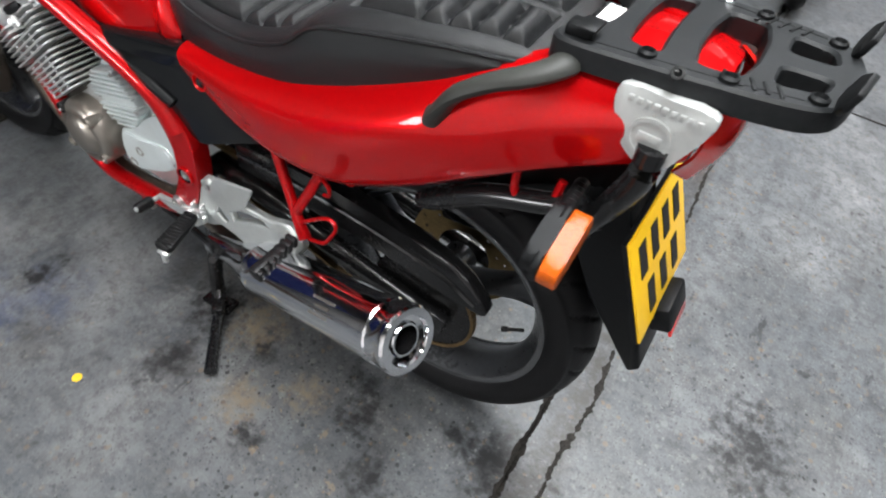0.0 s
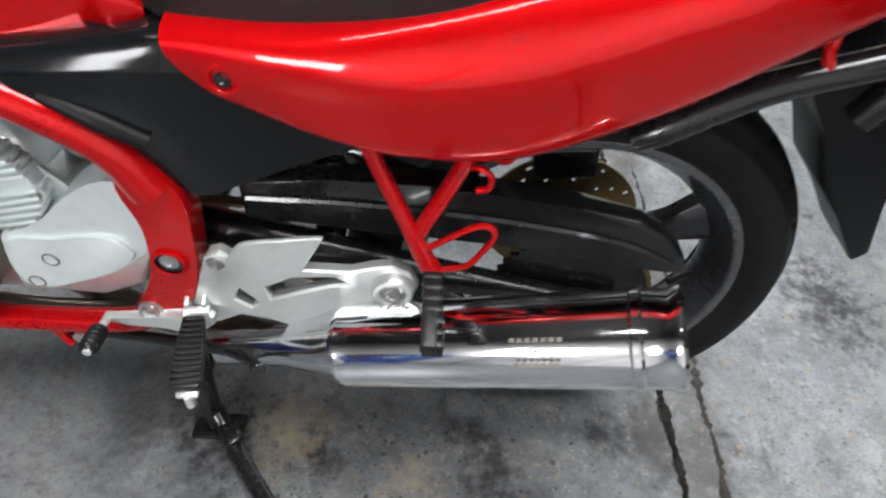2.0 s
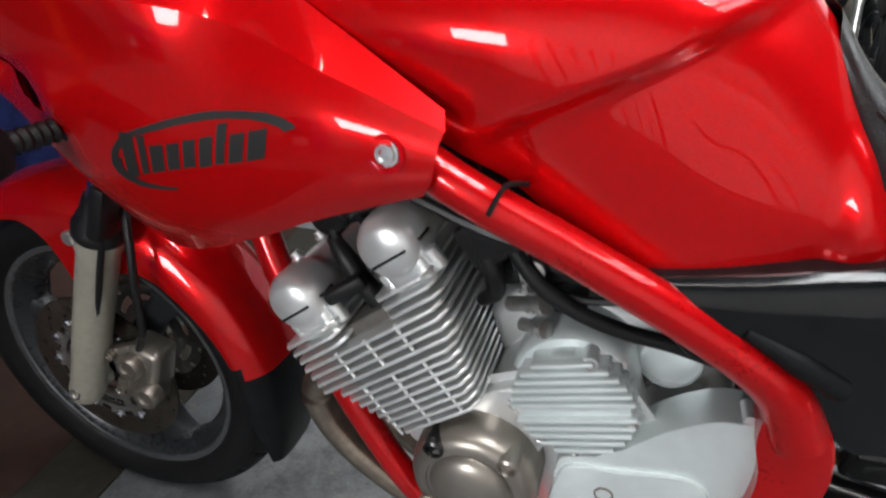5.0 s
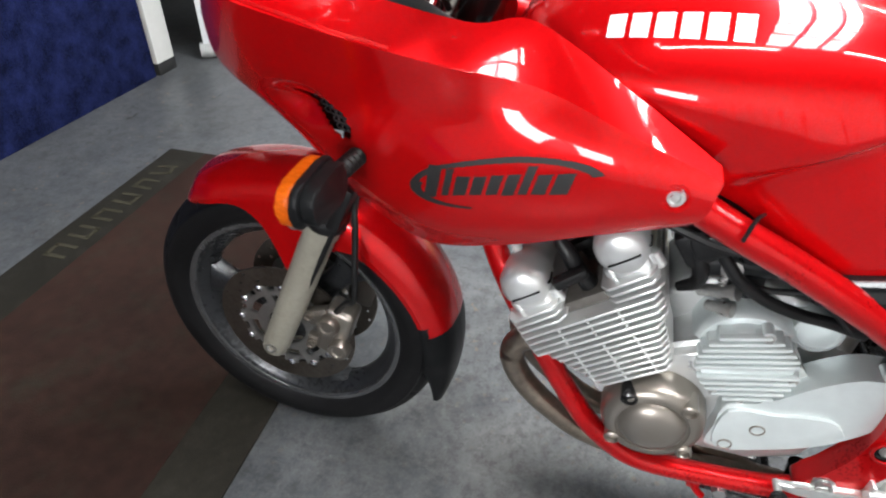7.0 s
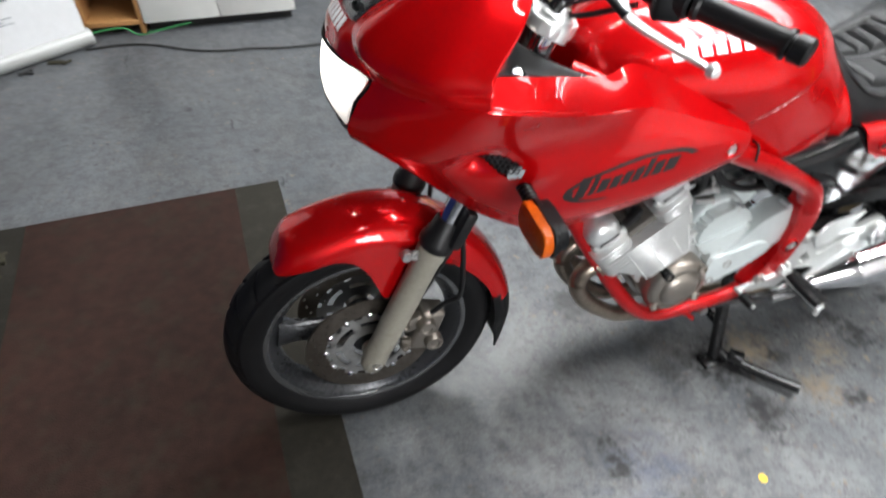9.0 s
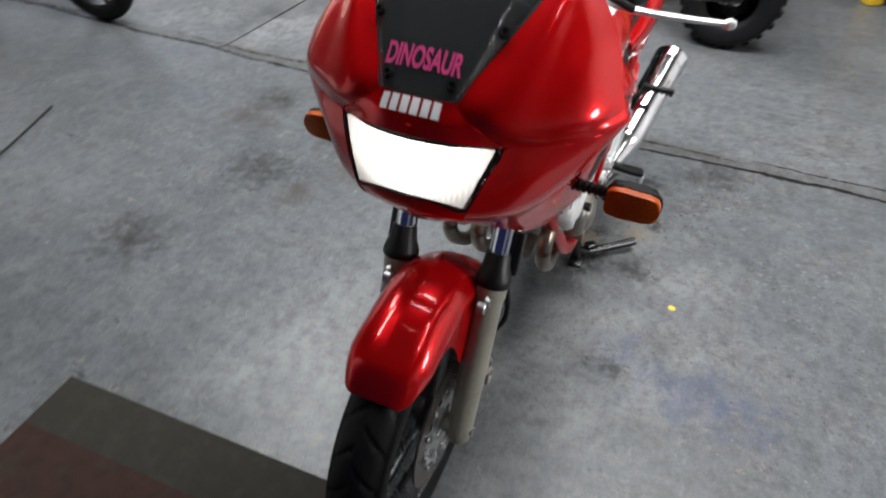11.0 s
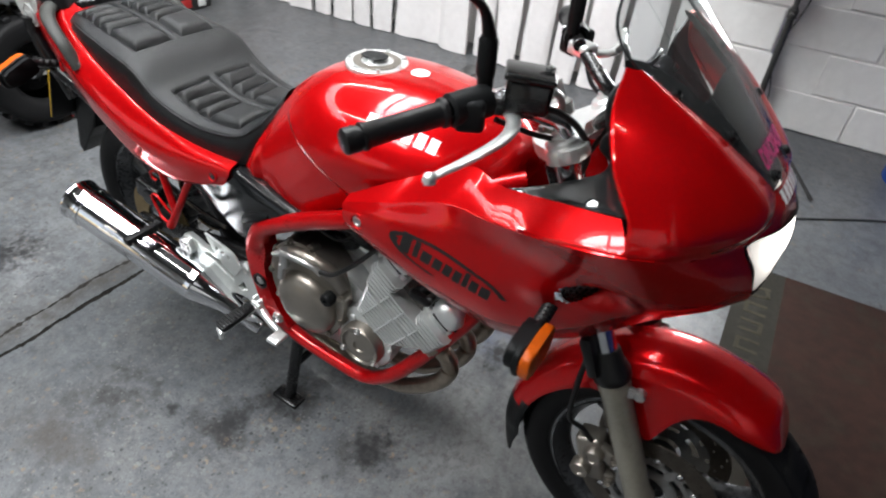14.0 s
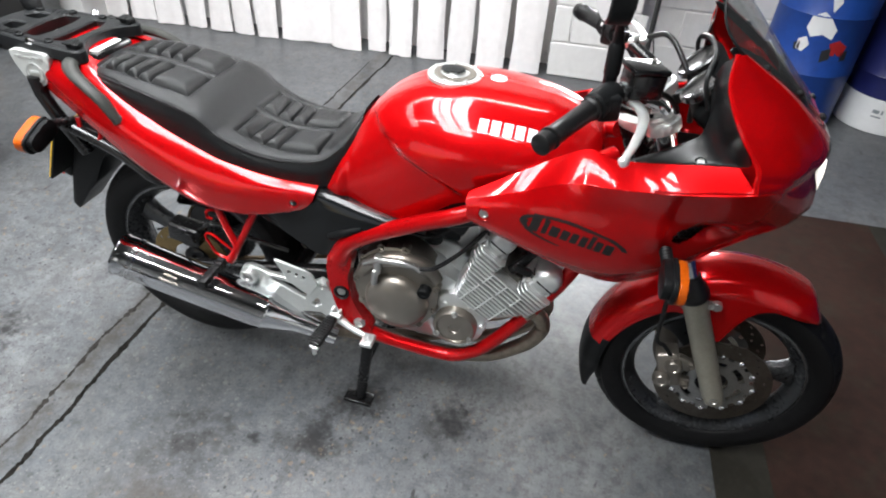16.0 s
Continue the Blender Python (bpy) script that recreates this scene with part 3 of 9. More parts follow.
GREEN_WIRE = material("green_wire", (0.02, 0.18, 0.05), 0.5)
GOLD = material("gold_anodised", (0.40, 0.27, 0.09), 0.35, metal=0.8, vary=0.15, scale=30, dirt=0.3)
SOFT_GLOW = glowing("softbox_diffuser", (0.95, 0.97, 1.0), 1.6)
YELLOW = material("yellow_plastic", (0.75, 0.48, 0.02), 0.45)
BLUE_PAINT = material("blue_plastic", (0.0012, 0.0018, 0.018), 0.4, spec=0.2)

X0, X1, Y0, Y1 = -7.0, 6.0, -5.0, 2.78


def structure(name, bm, mat, label="", sharp=38):
    return tagged(finish(name, bm, mat, sharp), label, name.split("_")[0], kind="structure")


# floor: three slabs with a jagged joint between them
bm = B()
rng = random.Random(7)
NJ = 1400
ys = np.linspace(Y0, Y1, NJ)
cx = -1.055 - 0.02 * np.sin(ys * 1.3) + np.cumsum([rng.gauss(0, 0.006) for _ in ys]) * 0.20
wid = np.array([0.0045 + 0.014 * max(0, noise.noise(Vector((y * 7.0, 0.3, 0))) - 0.12) + 0.008 * abs(noise.noise(Vector((y * 31.0, 2.3, 0)))) + 0.006 * abs(noise.noise(Vector((y * 110.0, 5.1, 0)))) for y in ys])
yj = -2.06
xs2 = np.linspace(X0, -1.075, 90)
cy = yj + np.cumsum([rng.gauss(0, 0.0025) for _ in xs2])
wy = np.array([0.003 + 0.007 * abs(noise.noise(Vector((x * 2.7, 4.3, 0)))) for x in xs2])
k = int(np.argmin(abs(ys - yj)))
DEEP = -0.014


def sheet(points):
    vs = [bm.verts.new(p) for p in points]
    return bm.faces.new(vs)


sheet([(X1, Y0, 0), (X1, Y1, 0)] + [(cx[i] + wid[i], ys[i], 0) for i in range(NJ - 1, -1, -1)])
sheet([(X0, cy[0] + wy[0], 0)] + [(xs2[i], cy[i] + wy[i], 0) for i in range(1, 90)] + [(cx[i] - wid[i], ys[i], 0) for i in range(k + 1, NJ)] + [(X0, Y1, 0)])
sheet([(X0, Y0, 0)] + [(cx[i] - wid[i], ys[i], 0) for i in range(0, k)] + [(xs2[i], cy[i] - wy[i], 0) for i in range(89, -1, -1)])
for i in range(NJ - 1):
    sheet([(cx[i] + wid[i], ys[i], 0), (cx[i + 1] + wid[i + 1], ys[i + 1], 0), (cx[i + 1], ys[i + 1], DEEP), (cx[i], ys[i], DEEP)])
    sheet([(cx[i], ys[i], DEEP), (cx[i + 1], ys[i + 1], DEEP), (cx[i + 1] - wid[i + 1], ys[i + 1], 0), (cx[i] - wid[i], ys[i], 0)])
for i in range(89):
    sheet([(xs2[i], cy[i] + wy[i], 0), (xs2[i + 1], cy[i + 1] + wy[i + 1], 0), (xs2[i + 1], cy[i + 1], DEEP), (xs2[i], cy[i], DEEP)])
    sheet([(xs2[i], cy[i], DEEP), (xs2[i + 1], cy[i + 1], DEEP), (xs2[i + 1], cy[i + 1] - wy[i + 1], 0), (xs2[i], cy[i] - wy[i], 0)])
crack = B()
for a_, b_ in ((-4.2, -2.6), (-2.3, -0.75), (-0.72, 0.62), (0.66, 2.4)):
    yy = np.linspace(a_, b_, 240)
    off = 0.030 + np.cumsum([rng.gauss(0, 0.0012) for _ in yy])
    vs = []
    for i_, y_ in enumerate(yy):
        x_ = -1.075 - off[i_] - 0.02 * math.sin(y_ * 1.3)
        w_ = (0.0042 + 0.011 * abs(noise.noise(Vector((y_ * 17, 8, 0)))) + 0.009 * noise.noise(Vector((y_ * 70, 3, 0)))) * math.sin(math.pi * i_ / 239) ** 0.4
        vs.append((crack.verts.new((x_ - w_, y_, 0.0006)), crack.verts.new((x_ + w_, y_, 0.0006))))
    for p_, q_ in zip(vs, vs[1:]):
        crack.faces.new((p_[0], p_[1], q_[1], q_[0]))
bmesh.ops.recalc_face_normals(crack, faces=crack.faces)
fl = structure("floor", bm, FLOOR, "worn grey painted concrete workshop floor with cracked joints")
fl.data.materials.append(JOINT)
for p in fl.data.polygons:
    p.use_smooth = False
    if p.center.z < -0.001:
        p.material_index = 1


cr = finish("hairline_crack", crack, JOINT)
cr.parent = fl


def wall(name, x0, y0, x1, y1, opening=None, label="white painted block wall", mat=None):
    bm = B()
    if opening:
        a, b_, h = opening
        for u0, u1, z0, z1 in ((x0, a, 0, CEIL), (b_, x1, 0, CEIL), (a, b_, h, CEIL)):
            box(bm, ((u0 + u1) / 2, (y0 + y1) / 2, (z0 + z1) / 2), (u1 - u0, y1 - y0, z1 - z0), 0)
    else:
        box(bm, ((x0 + x1) / 2, (y0 + y1) / 2, CEIL / 2), (x1 - x0, y1 - y0, CEIL), 0)
    return structure(name, bm, mat or WALL_WHITE, label)


wall_n = wall("wall_north", X0, Y1, X1, Y1 + 0.2)
wall("wall_south", X0, Y0 - 0.2, X1, Y0, (-4.7, -1.3, 2.6), "dull grey block wall with a wide door opening", WALL_GREY)
wall("wall_west", X0 - 0.2, Y0, X0, Y1, None, "dull grey block wall", WALL_GREY)
wall("wall_east", X1, Y0, X1 + 0.2, Y1, None, "dull grey block wall", WALL_GREY)
# ceiling with two rooflight openings between beams
bm = B()
cuts = [(-3.65, -2.75), (-1.35, -0.45)]
edges = [X0, *[v for c in cuts for v in c], X1]
for i in range(0, len(edges), 2):
    box(bm, ((edges[i] + edges[i + 1]) / 2, (Y0 + Y1) / 2, CEIL + 0.05), (edges[i + 1] - edges[i], Y1 - Y0, 0.1), 0)
for a, b_ in cuts:
    box(bm, ((a + b_) / 2, (Y0 - 2.5) / 2, CEIL + 0.05), (b_ - a, -2.5 - Y0, 0.1), 0)
    box(bm, ((a + b_) / 2, (Y1 + 1.3) / 2, CEIL + 0.05), (b_ - a, Y1 - 1.3, 0.1), 0)
structure("ceiling", bm, CEILING, "pale profiled roof sheet")
for a, b_ in cuts:
    bm = B()
    for i in range(9):
        box(bm, ((a + b_) / 2, -2.5 + 3.8 * i / 8, CEIL + 0.02), (b_ - a, 0.035, 0.05), 0)
    for u in (a + 0.3, a + 0.6):
        box(bm, (u, -0.6, CEIL + 0.02), (0.03, 3.8, 0.05), 0)
    structure("rooflight_bars", bm, BEAM, "dark rooflight glazing bars")
for x in (-5.0, -2.35, 0.3, 3.6):
    bm = B()
    box(bm, (x, (Y0 + Y1) / 2, CEIL - 0.08), (0.12, Y1 - Y0, 0.16), 0.004)
    structure("beam", bm, BEAM, "dark steel roof beam")
for sx_, sy_ in STRIPS:
    lampo = tagged(new("strip_light"), "white ceiling strip light with a lit tube", "strip light", "ceiling strip lights")
    lampo.location = (sx_, sy_, CEIL - 0.11)
    bm = B()
    box(bm, (0, 0, 0.04), (1.5, 0.09, 0.06), 0.006)
    part("housing", bm, CABINET, lampo)
    bm = rod(B(), (-0.72, 0, -0.01), (0.72, 0, -0.01), 0.013)
    part("tube", bm, TUBE_GLOW, lampo)

# blockwork pier that stands out from the wall, block by block
pier = tagged(new("wall_pier"), "white painted concrete block pier", "wall", kind="structure")
bm = B()
box(bm, (0.26, 2.69, 1.7), (0.50, 0.20, 3.4), 0)
part("core", bm, WALL_WHITE, pier)
blk = B()
box(blk, (0, 0, 0), (0.43, 0.012, 0.208), 0.005, None, 1)
blk_me = finish("block", blk, WALL_WHITE).data
bpy.data.objects.remove(bpy.data.objects["block"])
half = B()
box(half, (0, 0, 0), (0.105, 0.012, 0.208), 0.005, None, 1)
half_me = finish("block", half, WALL_WHITE).data
bpy.data.objects.remove(bpy.data.objects["block"])


def block(me, m, parent):
    ob = new("block", me)
    ob.parent = parent
    ob.matrix_basis = m
    return ob


for r in range(9):
    z = 0.108 + 0.218 * r
    if r % 2:
        for x, me in ((0.065, half_me), (0.335, blk_me)):
            block(me, pose(x, 2.587, z), pier)
    else:
        for x, me in ((0.225, blk_me), (0.455, half_me)):
            block(me, pose(x, 2.587, z), pier)
for r in range(8):
    z = 0.108 + 0.218 * r
    for i in range(8):
        x = 0.76 + 0.44 * i + (0.22 if r % 2 else 0)
        block(blk_me, pose(x, Y1 - 0.004, z), wall_n)

# white foam sheets leaning along the wall
rng = random.Random(11)
xw = -3.75
edges_ = [-3.62, -3.42, -3.23, -3.02, -2.80, -2.57, -2.376, -2.19, -2.016, -1.828, -1.457, -1.21, -1.05, -0.865, -0.65, -0.466, -0.24, -0.03]
for i in range(len(edges_) - 1):
    a, b_ = edges_[i] + rng.uniform(0.006, 0.014), edges_[i + 1] - rng.uniform(0.012, 0.030)
    bm = B()
    h = 1.55 + rng.uniform(-0.1, 0.1)
    lean = rng.uniform(0.04, 0.09)
    yb = 2.55 + rng.uniform(-0.02, 0.02)
    dx = rng.uniform(-0.02, 0.02)
    turn_ = rng.uniform(-0.10, 0.10)
    rows = []
    for z in np.linspace(0, h, 8):
        rows.append([(x + dx * z + rng.gauss(0, 0.004), yb + lean * z + turn_ * (x - a) + 0.012 * noise.noise(Vector((x * 7, z * 4, i))) + (0.012 if q in (0, 5) else 0), z + 0.004 + (0.012 * abs(noise.noise(Vector((x * 19, 3, i)))) if z == 0 else 0)) for q, x in enumerate(np.linspace(a, b_, 6))])
    patch(bm, rows, 3, 0.035)
    tagged(finish("foam_sheet", bm, SHEET), "tall white foam sheet leaning against the wall", "sheet", "sheets along the wall")

# mat under the front wheel
ma = math.atan2(0.089, 2.334)
MM = Matrix.Translation((1.297, 0.185, 0)) @ Matrix.Rotation(ma, 4, 'Z')
mat_ob = tagged(new("floor_mat"), "large dark brown rubber mat with faded printed border", "mat")
bm = slab(B(), [(-0.49, -1.168), (0.49, -1.168), (0.49, 1.168), (-0.49, 1.168)], 0.0, 0.007, MM, 0.002)
part("mat_base", bm, MAT_BORDER, mat_ob)
bm = slab(B(), [(-0.335, -1.165), (0.335, -1.165), (0.335, 1.165), (-0.335, 1.165)], 0.0071, 0.0085, MM, 0)
part("mat_field", bm, MAT_BROWN, mat_ob, "reddish brown mat field")
bm = B()
for sgn in (1, -1):
    for k2 in range(6):
        v = -1.01 + 0.104 * k2
        for du, dv, a_, b_ in ((0.0, -0.026, 0.075, 0.014), (0.0, 0.026, 0.075, 0.014), (0.030 if k2 % 2 else -0.030, 0.0, 0.014, 0.05)):
            box(bm, MM @ Vector((sgn * (0.412 + du), sgn * (v + dv), 0.0076)), (a_, b_, 0.001), 0, (0, 0, math.degrees(ma) + (14 if k2 == 0 else 0)))
pieces("mat_print", bm, MAT_PRINT, mat_ob, "faded mat lettering as plain bars")
# small marks on the floor
bm = lathe(B(), [(0.011, 0), (0.011, 0.0012), (0, 0.0015)], (-0.115, 0.481, 0), (0, 0, 1), 9)
tagged(finish("paint_spot", bm, YELLOW), "yellow paint spot on the floor", "paint spot")
bm = lathe(B(), [(0.010, 0), (0.010, 0.0012), (0, 0.0015)], (0.400, 1.684, 0), (0, 0, 1), 8)
tagged(finish("paint_spot", bm, YELLOW), "yellow paint spot on the floor", "paint spot")

# ---- motorcycle ----
bike = tagged(new("motorcycle"), "glossy red sports-touring motorcycle on its centre stand, headlight lit", "motorcycle")
FA, RA = Vector((0.728, 0, 0.302)), Vector((-0.735, 0, 0.359))  # axles


def tyre_mesh(c, R, bead, w, n=300):
    """A tyre with slanting tread grooves cut into its crown."""
    half = [(bead, w * 0.33), (bead + 0.006, w * 0.40), (bead + (R - bead) * 0.35, w * 0.49), (bead + (R - bead) * 0.62, w * 0.485), (R - 0.024, w * 0.42), (R - 0.011, w * 0.31), (R - 0.003, w * 0.16), (R, 0)]
    pr = spline(half, 5)
    pr = [tuple(p) for p in pr]
    pr = pr + [(r, -h) for r, h in pr[-2::-1]]
    bm = B()
    rings = []
    for i in range(n):
        a = 2 * math.pi * i / n
        ring = []
        for r, h in pr:
            q = abs(h) / (w * 0.5)
            if r > R - 0.024 and q > 0.06:
                u = (i / n * 26 + (0.5 if h > 0 else 0) + q * 0.75) % 1.0
                if u < 0.10 and q < 0.86:
                    r -= 0.0045
            ring.append(bm.verts.new((c[0] + r * math.cos(a), c[1] + h, c[2] + r * math.sin(a))))
        rings.append(ring)
    m = len(pr)
    for i in range(n):
        p, q = rings[i], rings[(i + 1) % n]
        for j in range(m - 1):
            bm.faces.new((p[j], p[j + 1], q[j + 1], q[j]))
    return bm


def rim_mesh(c, rr, w, spokes, turn, hub_w):
    """A cast rim with lips, three broad spokes and a hub."""
    bm = B()
    pr = [(rr, w), (rr + 0.003, w - 0.004), (rr - 0.004, w - 0.008), (rr - 0.012, w - 0.012), (rr - 0.016, w * 0.45), (rr - 0.024, w * 0.2), (rr - 0.024, -w * 0.2), (rr - 0.016, -w * 0.45), (rr - 0.012, 0.012 - w), (rr - 0.004, 0.008 - w), (rr + 0.003, 0.004 - w), (rr, -w),
          (rr - 0.010, -w + 0.001), (rr - 0.020, -w * 0.72), (rr - 0.027, -w * 0.5), (rr - 0.036, -w * 0.25), (rr - 0.038, 0), (rr - 0.036, w * 0.25), (rr - 0.027, w * 0.5), (rr - 0.020, w * 0.72), (rr - 0.010, w - 0.001)]
    lathe(bm, pr, c, (0, 1, 0), 96, closed=True)
    lathe(bm, [(0.012, hub_w), (0.030, hub_w), (0.036, hub_w - 0.004), (0.036, hub_w * 0.5), (0.046, hub_w * 0.3), (0.046, -hub_w * 0.3), (0.036, -hub_w * 0.5), (0.036, 0.004 - hub_w), (0.030, -hub_w), (0.012, -hub_w)], c, (0, 1, 0), 40)
    return bm


def spoke_mesh(c, rr, a0):
    """One broad cast spoke from the hub to the rim."""
    bm = B()
    secs = []
    for t, wd, th in ((0.030, 0.058, 0.024), (0.07, 0.052, 0.021), (0.12, 0.047, 0.019), (0.16, 0.052, 0.019), (rr - 0.034, 0.082, 0.021)):
        sec = []
        for j in range(12):
            b = 2 * math.pi * j / 12
            u, v = math.copysign(abs(math.cos(b)) ** 0.55, math.cos(b)) * wd / 2, math.copysign(abs(math.sin(b)) ** 0.7, math.sin(b)) * th
            sec.append(bm.verts.new((c[0] + t * math.cos(a0) - u * math.sin(a0), c[1] + v, c[2] + t * math.sin(a0) + u * math.cos(a0))))
        secs.append(sec)
    for p, q in zip(secs, secs[1:]):
        for j in range(12):
            bm.faces.new((p[j], p[(j + 1) % 12], q[(j + 1) % 12], q[j]))
    return bm


def disc_mesh(c, y, r0, r1, thick=0.0045, n=144):
    """A drilled brake disc: a ring of small faces with the holes left out."""
    bm = B()
    nr = 9
    vs = [[[bm.verts.new((c[0] + r * math.cos(2 * math.pi * i / n), y + s * thick / 2, c[2] + r * math.sin(2 * math.pi * i / n))) for r in np.linspace(r0, r1, nr)] for i in range(n)] for s in (1, -1)]
    gone = set()
    for i in range(n):
        for j in range(nr - 1):
            g = i % 12
            if (g in (1, 2) and j == 2) or (g in (5, 6) and j == 4) or (g in (9, 10) and j == 6):
                gone.add((i, j))
    for i in range(n):
        k = (i + 1) % n
        for j in range(nr - 1):
            if (i, j) in gone:
                continue
            bm.faces.new((vs[0][i][j], vs[0][k][j], vs[0][k][j + 1], vs[0][i][j + 1]))
            bm.faces.new((vs[1][i][j + 1], vs[1][k][j + 1], vs[1][k][j], vs[1][i][j]))
        bm.faces.new((vs[0][i][0], vs[1][i][0], vs[1][k][0], vs[0][k][0]))
        bm.faces.new((vs[0][i][-1], vs[0][k][-1], vs[1][k][-1], vs[1][i][-1]))
    return bm


def carrier_mesh(c, y, r1, n=96):
    """The bright disc carrier: a slotted ring with rivets."""
    bm = B()
    radii = [0.040, 0.052, 0.062, 0.078, 0.088, r1]
    vs = [[[bm.verts.new((c[0] + r * math.cos(2 * math.pi * i / n), y + s * 0.003, c[2] + r * math.sin(2 * math.pi * i / n))) for r in radii] for i in range(n)] for s in (1, -1)]
    for i in range(n):
        k = (i + 1) % n
        for j in range(len(radii) - 1):
            if j == 2 and i % 16 not in (0, 1, 2, 3):
                continue
            if j == 4 and i % 8 in (3, 4, 5):
                continue
            bm.faces.new((vs[0][i][j], vs[0][k][j], vs[0][k][j + 1], vs[0][i][j + 1]))
            bm.faces.new((vs[1][i][j + 1], vs[1][k][j + 1], vs[1][k][j], vs[1][i][j]))
    return bm


def rivet_mesh(c, y, r1):
    bm = B()
    for i in range(12):
        a = 2 * math.pi * (i + 0.06) / 12
        lathe(bm, [(0, 0.008), (0.004, 0.0075), (0.0072, 0.005), (0.0078, 0)], (c[0] + r1 * math.cos(a), y, c[2] + r1 * math.sin(a)), (0, 1 if y > 0 else -1, 0), 12)
    return bm


# front wheel
def rim_lip(c, r, y):
    bm = B()
    lathe(bm, [(r - 0.012, y - 0.002), (r - 0.010, y + 0.0015), (r - 0.002, y + 0.0035), (r + 0.003, y + 0.002), (r + 0.003, y - 0.003)], c, (0, 1, 0), 96)
    return bm


fw = part("front_wheel", rim_mesh(FA, 0.226, 0.037, 3, 12, 0.052), RIM_PAINT, bike, "dark grey three-spoke cast front wheel")
for k_ in range(3):
    part("spoke", spoke_mesh(FA, 0.226, radians(12 + 120 * k_)), RIM_PAINT, fw)
part("tyre", tyre_mesh(FA, 0.301, 0.222, 0.106), TYRE, fw, "black road tyre with slanting tread")
for s in (1, -1):
    part("brake_disc", disc_mesh(FA, s * 0.058, 0.098, 0.141), DISC_STEEL, fw, "drilled browned steel brake disc")
    part("disc_carrier", carrier_mesh(FA, s * 0.0585, 0.100), STEEL, fw, "slotted silver disc carrier")
    pieces("disc_rivet", rivet_mesh(FA, s * 0.0585, 0.098), CHROME, fw, "bright disc rivet")
bm = lathe(B(), [(0.0035, 0), (0.0045, 0.004), (0.0035, 0.008), (0.0035, 0.03), (0.0055, 0.031), (0.0055, 0.042), (0, 0.044)], FA + Vector((0.10, 0.0, -0.157)), (-0.55, 0.25, 0.8), 10)
part("valve", bm, RUBBER, fw)

# rear wheel
for s in (1, -1):
    part("rim_lip", rim_lip(FA, 0.226, s * 0.0375) if s > 0 else rim_lip(FA, 0.226, -0.0390), LIP, fw, "worn grey rim edge")
rw = part("rear_wheel", rim_mesh(RA, 0.239, 0.050, 3, 8, 0.07), RIM_PAINT, bike, "dark grey three-spoke cast rear wheel")
for k_ in range(3):
    part("spoke", spoke_mesh(RA, 0.239, radians(151 + 120 * k_)), RIM_PAINT, rw)
part("tyre", tyre_mesh(RA, 0.320, 0.235, 0.134), TYRE, rw, "black road tyre with slanting tread")
for s in (1, -1):
    part("rim_lip", rim_lip(RA, 0.239, 0.0505) if s > 0 else rim_lip(RA, 0.239, -0.0520), LIP, rw, "worn grey rim edge")
part("brake_disc", disc_mesh(RA, -0.075, 0.060, 0.122), GOLD_DISC, rw, "drilled browned steel brake disc")
bm = B()
n = 92
ring = []
for i in range(n):
    a = 2 * math.pi * i / n
    r = 0.113 if i % 2 else 0.105
    ring.append((RA[0] + r * math.cos(a), RA[2] + r * math.sin(a)))
slab(bm, ring, 0.074, 0.081, SIDE, 0)
part("sprocket", bm, BLACK_METAL, rw, "blackened steel chain sprocket")
bm = lathe(B(), [(0.0035, 0), (0.0045, 0.004), (0.0035, 0.008), (0.0035, 0.03), (0.0055, 0.031), (0.0055, 0.042), (0, 0.044)], RA + Vector((-0.19, 0.02, 0.0)), (0.8, 0.5, 0), 10)
part("valve", bm, RUBBER, rw)
# chain as single links
link = B()
slab(link, [(q[0], q[1]) for q in spline([(-0.009, 0.0035), (0, 0.0025), (0.009, 0.0035), (0.012, 0), (0.009, -0.0035), (0, -0.0025), (-0.009, -0.0035), (-0.012, 0)], 2, True)], -0.007, 0.007, SIDE, 0)
link_me = finish("chain_link", link, CHAIN).data
bpy.data.objects.remove(bpy.data.objects["chain_link"])
run = []
fs = Vector((-0.17, 0.078, 0.435))
for i in range(30):
    a = radians(90 - i * 6.2) + math.pi / 2
    run.append((RA[0] + 0.111 * math.cos(radians(78 + i * 6.9)), RA[2] + 0.111 * math.sin(radians(78 + i * 6.9))))
top = [(fs[0] + (run[0][0] - fs[0]) * i / 40, fs[2] + 0.036 + (run[0][1] - fs[2] - 0.036) * i / 40) for i in range(40)]
low = [(run[-1][0] + (fs[0] - run[-1][0]) * i / 40, run[-1][1] + (fs[2] - 0.036 - run[-1][1]) * i / 40) for i in range(1, 40)]
line = top + run + low
bm = B()
for i in range(len(line) - 1):
    (x0, z0), (x1, z1) = line[i], line[i + 1]
    d = bm.verts
    tmp = B()
    tmp.from_mesh(link_me)
    tmp.transform(Matrix.Translation(((x0 + x1) / 2, 0.078 if i % 2 else 0.0772, (z0 + z1) / 2)) @ Matrix.Rotation(-math.atan2(z1 - z0, x1 - x0), 4, 'Y') @ Matrix.Scale(0.8 if i % 2 else 1.0, 4, (0, 1, 0)))
    t2 = bpy.data.meshes.new("t")
    tmp.to_mesh(t2)
    tmp.free()
    bm.from_mesh(t2)
    bpy.data.meshes.remove(t2)
tagged(part("drive_chain", bm, CHAIN, bike, "oily golden-brown drive chain"), kind="stuff")

# fork: stanchions, lowers, seals, axle
frk = Vector((-0.436, 0, 1)).normalized()


def fork_at(z, y):
    return Vector((FA[0] - 0.436 * (z - FA[2]), y, z))


